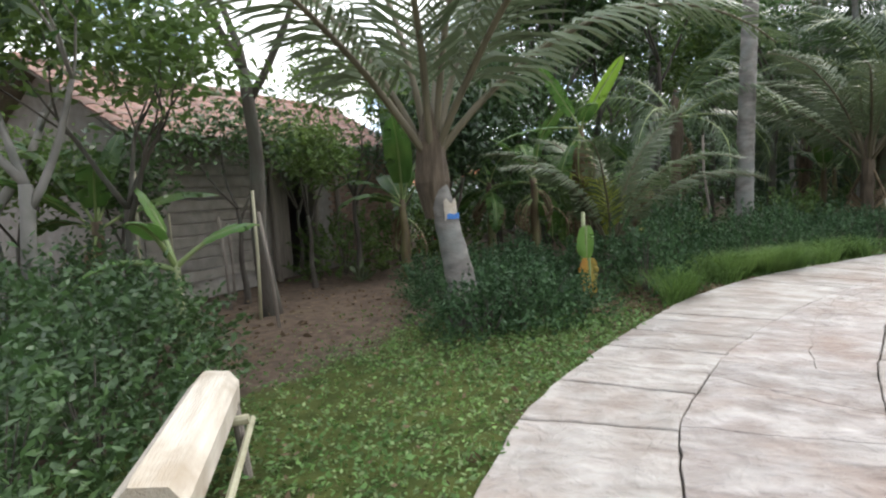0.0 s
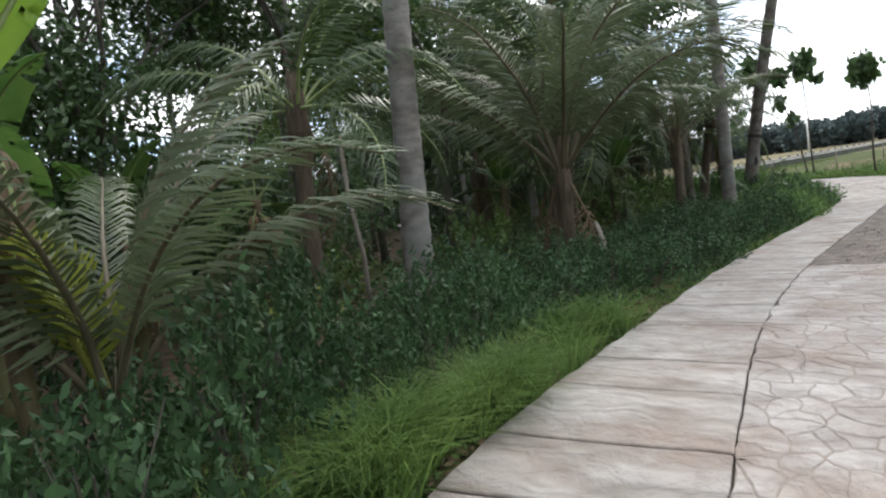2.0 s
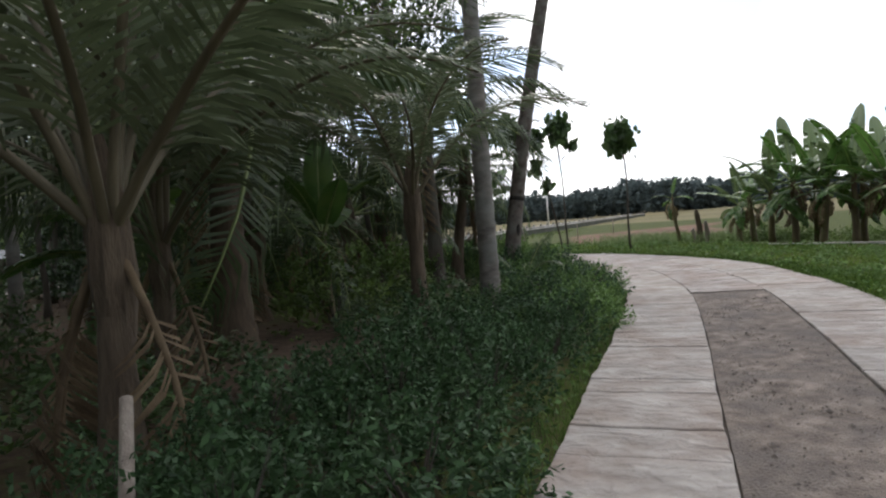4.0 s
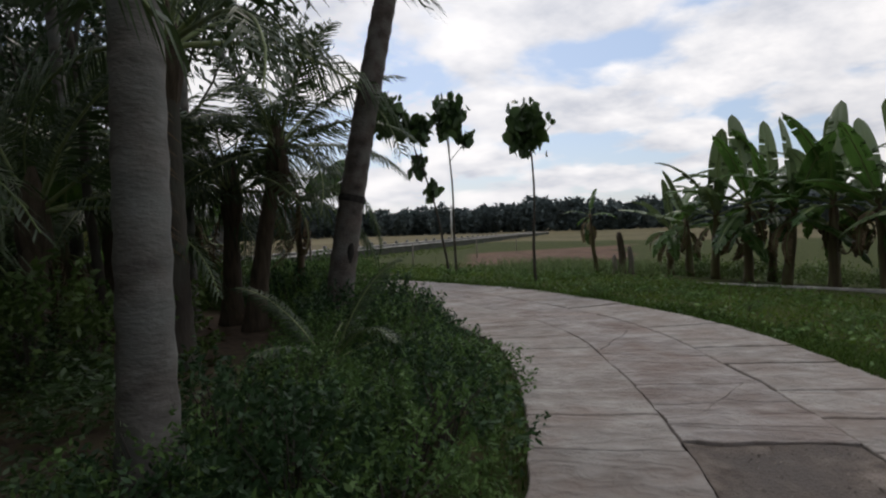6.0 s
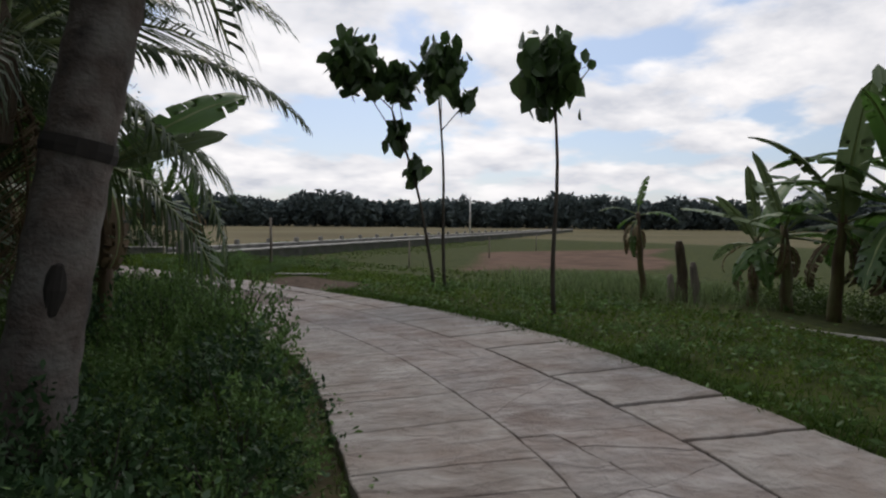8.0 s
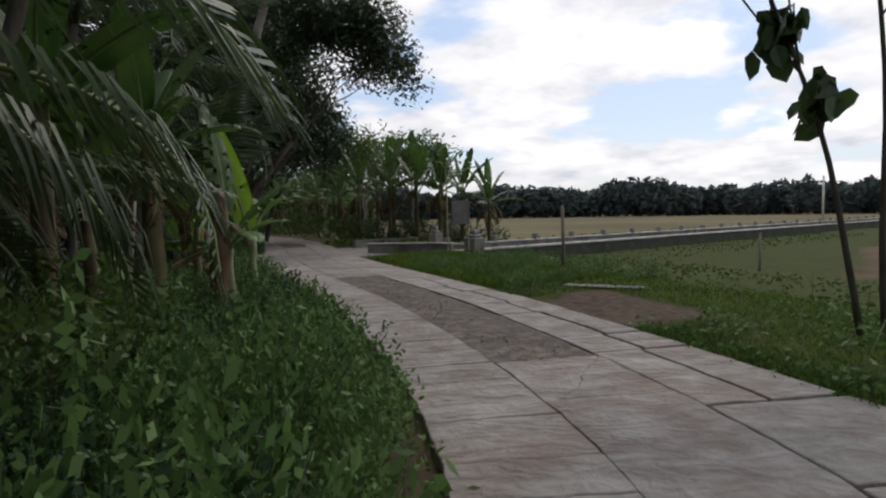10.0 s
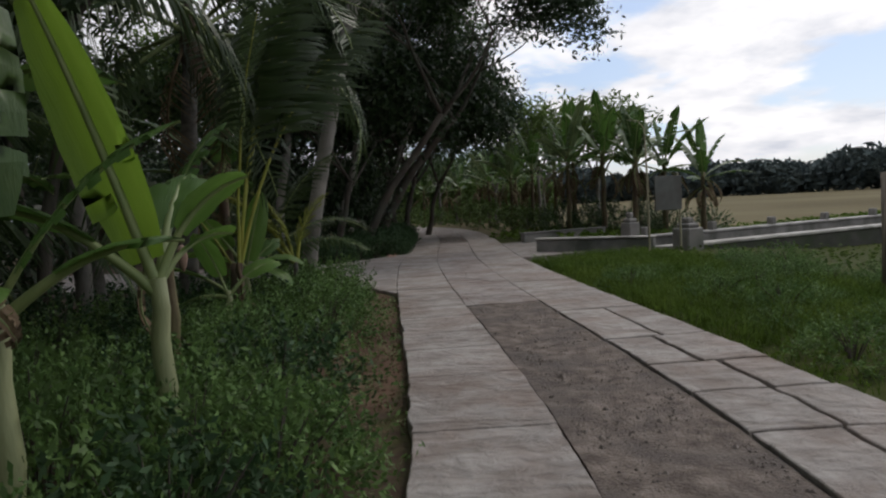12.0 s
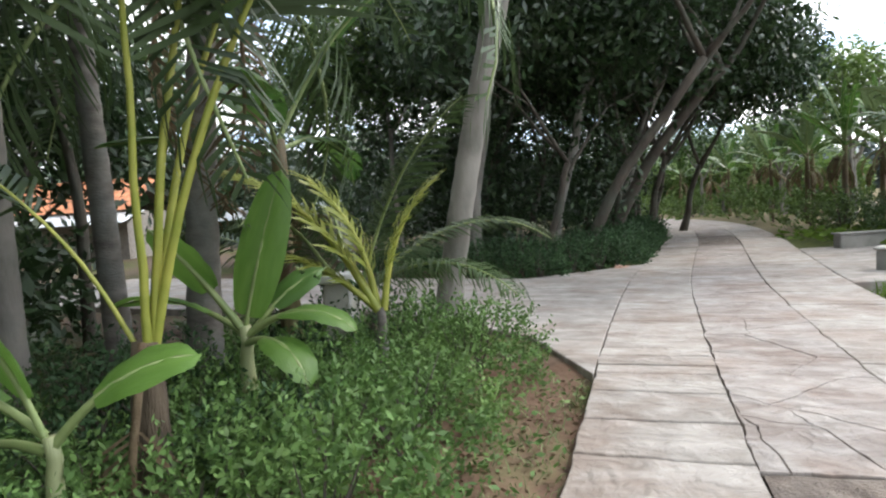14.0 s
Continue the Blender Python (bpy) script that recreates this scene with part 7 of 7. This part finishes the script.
blades(g, x, y, 0.09, 0.011, 0.7, MAT_TURF, "verge_turf", "short green turf on the field side of the lane")
x, y = scatter(g, 12000, s_near(9, 6.9), s_near(15.0, 31.8), RIGHT + 0.02, RIGHT + 3.4, keep=bare)
carpet(g, x, y, 0.08, 0.026, MAT_TURF, "turf_weeds", "broad low weeds in the turf")
x, y = scatter(g, 15000, s_near(9, 6.9), s_near(16.2, 19.6), RIGHT + 0.05, RIGHT + 3.0, keep=lambda s_, o_: np.sin(s_ * 3.3 + 2 * np.sin(o_ * 4)) + np.sin(o_ * 5.7 + s_) + 0.9 * g.uniform(-1, 1, len(s_)) > 0.2)
carpet(g, x, y, 0.17, 0.032, MAT_LEAF_WEED, "verge_weeds", "clumps of broad-leaved weeds in the turf")
x, y = scatter(g, 7000, s_near(9, 6.9), s_near(16.2, 19.6), RIGHT - 0.04, RIGHT + 0.5)
blades(g, x, y, 0.16, 0.009, 0.9, MAT_GRASS_DARK, "edge_grass", "dark ragged grass hanging over the lane edge", bend=0.8)
n = 5000
x, y = g.normal(22.9, 1.4, n), g.normal(16.4, 1.2, n)
blades(g, x, y, 0.45, 0.014, 0.5, MAT_WEED_PALE, "tall_grass", "tall pale yellow-green grass by the stumps", bend=0.5)
x, y = scatter(g, 8000, S_BEND + 2.5, s_near(16.2, 19.0), -2.7, -1.7)
blades(g, x, y, 0.42, 0.010, 0.7, MAT_TURF, "long_grass", "long soft grass among the verge weeds", bend=0.7)
x, y = scatter(g, 16000, s_near(15.9, 23.2), s_near(15.0, 31.6), RIGHT + 0.1, RIGHT + 2.6)
blades(g, x, y, 0.22, 0.010, 0.6, MAT_TURF, "long_grass", "long soft grass on the bank beside the lane", bend=0.6)
n = 26000
cxx, cyy = g.uniform(18.5, 46, n), g.uniform(13, 44, n)
relc = np.stack([cxx - CANAL_A[0], cyy - CANAL_A[1]], -1)
v_ = relc @ CANAL_N
ok = (v_ < -0.5) & ((np.abs(np.sin(v_ * 3.2)) > 0.45)) & ~((cxx > 25) & (v_ < -4.2))
sv, ov = along_lane(cxx, cyy)
ok &= ov > RIGHT + 2.6
carpet(g, cxx[ok], cyy[ok], 0.14, 0.05, MAT_CROP, "crop_rows", "rows of low green crop plants in the field")
n = 26000
u_, v_ = g.uniform(0, 90, n), g.uniform(2.7, 8.5, n)
P = CANAL_A + u_[:, None] * CANAL_D + v_[:, None] * CANAL_N
carpet(g, P[:, 0], P[:, 1], 0.22, 0.1, MAT_TURF, "far_crop", "bright green crop strip beyond the canal")
n = 5000
x, y = g.uniform(-8, 12, n), g.uniform(0, 30, n)
sv, ov = along_lane(x, y)
k_ = ov < -3.2
carpet(g, x[k_], y[k_], 0.02, 0.05, MAT_DRY, "leaf_litter", "dry brown fallen leaves under the trees", up=0.15)
x, y = scatter(g, 900, s_near(16.0, 22.0), S_CORNER, -1.9, -1.27)
blades(g, x, y, 0.08, 0.007, 0.9, MAT_WEED_PALE, "dry_grass", "thin pale grass in the dirt strip")
x, y = scatter(g, 2600, s_near(16.0, 22.0), S_CORNER, -2.3, -1.27)
carpet(g, x, y, 0.02, 0.018, MAT_DRY, "litter", "dry straw and leaf bits in the dirt strip", up=0.2)


# ---- distance ----
def far_wood(name, az0, az1, dist, height, n, leaf, mat, label, seed, centre=(14, 14)):
    """A wooded skyline: crowns of uneven height with palm tops over them, all of small leaf blades."""
    rng = np.random.default_rng(seed)
    C, A = [], []
    trees = int(abs(az1 - az0) / 180 * math.pi * dist / (height * 0.13))
    for k in range(trees):
        a = math.radians(az0 + (az1 - az0) * (k + rng.uniform(0, 1)) / trees)
        d = dist * rng.uniform(0.94, 1.08)
        hx, hy = centre[0] + d * math.cos(a), centre[1] + d * math.sin(a)
        h = height * rng.uniform(0.62, 0.92) * (0.94 + 0.2 * math.sin(a * 23) * math.sin(a * 9.1 + 2))
        m = n // trees
        q = random_dirs(rng, m) * rng.uniform(0.55, 1, (m, 1)) * np.array([h * 0.42, h * 0.42, h * 0.5])
        q[:, 2] += h * 0.48
        C.append(q + np.array([hx, hy, -0.5]))
        A.append(random_dirs(rng, m, 0.8) * (leaf * rng.uniform(0.5, 1.3, (m, 1))))
        if height < 9 and rng.random() < 0.12:
            m2 = 9
            b = rng.uniform(0, 2 * np.pi, m2)
            rad = rng.uniform(0.2, 1, m2) * h * 0.13
            C.append(np.stack([hx + np.cos(b) * rad, hy + np.sin(b) * rad, h * 1.12 + 0.25 * h * 0.2 - rad * 0.5], 1))
            A.append(np.stack([np.cos(b), np.sin(b), -0.5 + 0 * b], 1) * (leaf * 0.9))
    C, A = np.concatenate(C), np.concatenate(A)
    W = crosses(rng, A, np.linalg.norm(A, axis=1) * 0.38)
    return tagged(new(name, leaf_mesh(name, C, A, W, mat)), label, "woods", kind="stuff")


# both far rings wear the leaf colour with haze mixed in
far_wood("far_woods", -40, 84, 175, 11.5, 120000, 0.95, MAT_FAR_HAZE, "dark wooded skyline of trees and palms beyond the fields, haze in its leaf colour", 3)
far_wood("far_woods", 84, 330, 95, 11, 16000, 1.5, MAT_FAR_HAZE, "dark woods around the hamlet, haze in their leaf colour", 4)
far_wood("near_woods", 97, 200, 33, 8.5, 48000, 0.40, MAT_LEAF_DEEP_SHADE, "shady mass of trees behind the grove", 5, (8, 24))
far_wood("near_woods", 70, 115, 24, 5.5, 16000, 0.26, MAT_LEAF_LIGHT, "light green thicket at the end of the lane", 6, (13, 42))

# shady thickets that close the grove behind the first rows
rng = np.random.default_rng(77)
C, A = {False: [], True: []}, {False: [], True: []}
for k in range(365):
    x, y = (rng.uniform(-9, 10.5), rng.uniform(10, 31)) if k < 120 else (rng.uniform(-5, 9.8), rng.uniform(34.6, 44)) if k < 185 else (rng.uniform(-3.6, 4.5), rng.uniform(7.8, 14)) if k < 245 else (rng.uniform(5.5, 10.8), rng.uniform(17.5, 27.2)) if k < 295 else (rng.uniform(8.5, 12.4), rng.uniform(35.5, 50))
    o_ = along_lane([x], [y])[1][0]
    if o_ > (-6.5 if k < 185 else -4.6 if k < 245 else -3.9 if k < 295 else -2.2) or (120 <= k < 185 and x < 1.0) or (27.5 < y < 33.5 and x > -6) or (y < 12 and x < -3) or (x > 4.6 and y < 17):
        continue
    if (185 <= k < 245 and x > 0) or k < 295 and not 120 <= k < 185 and k % 5 < 2 and x > 2:
        continue
    h = rng.uniform(0.9, 2.0) if k < 120 and x > 3 else rng.uniform(1.6, 4.2) if k < 120 else rng.uniform(3.5, 6.5) if k < 185 else rng.uniform(1.0, 2.2) if k < 245 and x > 1 else rng.uniform(2.6, 5.0) if k < 245 else rng.uniform(0.9, 1.9) if k < 295 else rng.uniform(3.0, 6.0)
    m_ = 300 if k < 120 else 600
    q = random_dirs(rng, m_) * rng.uniform(0.3, 1, (m_, 1)) ** 0.5 * np.array([1.1, 1.1, h * 0.5]) + np.array([x, y, h * 0.48])
    # these thickets take the darker leaf, its colour deepened for shade
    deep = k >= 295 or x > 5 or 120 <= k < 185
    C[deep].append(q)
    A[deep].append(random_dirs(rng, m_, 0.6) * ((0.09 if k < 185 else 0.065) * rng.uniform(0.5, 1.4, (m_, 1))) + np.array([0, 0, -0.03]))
for deep, mat_, label_ in ((True, MAT_LEAF_DEEP_SHADE, "dense shady thicket inside the grove"), (False, MAT_LEAF, "green thicket of bushes between the grove trunks")):
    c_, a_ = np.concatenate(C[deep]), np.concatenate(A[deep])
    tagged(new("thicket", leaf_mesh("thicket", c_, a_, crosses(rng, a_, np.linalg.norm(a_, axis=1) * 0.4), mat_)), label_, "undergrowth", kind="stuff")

# ---- small pieces last: tiles, bricks and the slabs of the lane ----
tiled_roof(house, HL, HD, 2.32, 3.5, 0.35, MAT_TILE, 9, 30, flip=-1)
tiled_roof(house_2, 6.0, 3.8, 2.05, 3.4, 0.3, MAT_TILE_ORANGE, 7, 20, flip=-1)
brick_me = mesh_of("brick", *box(0, 0, 0, 0.225, 0.03, 0.068, 0.006), MAT_BRICK)
for i in range(28):
    for k in range(11):
        x_ = 0.98 + 0.235 * k + (0.11 if i % 2 else 0)
        if x_ < HL / 2 - 0.1:
            piece("brick", brick_me, front_wall, pose(x_, wall_y + 0.004, 0.1 + 0.078 * i))
build_road()
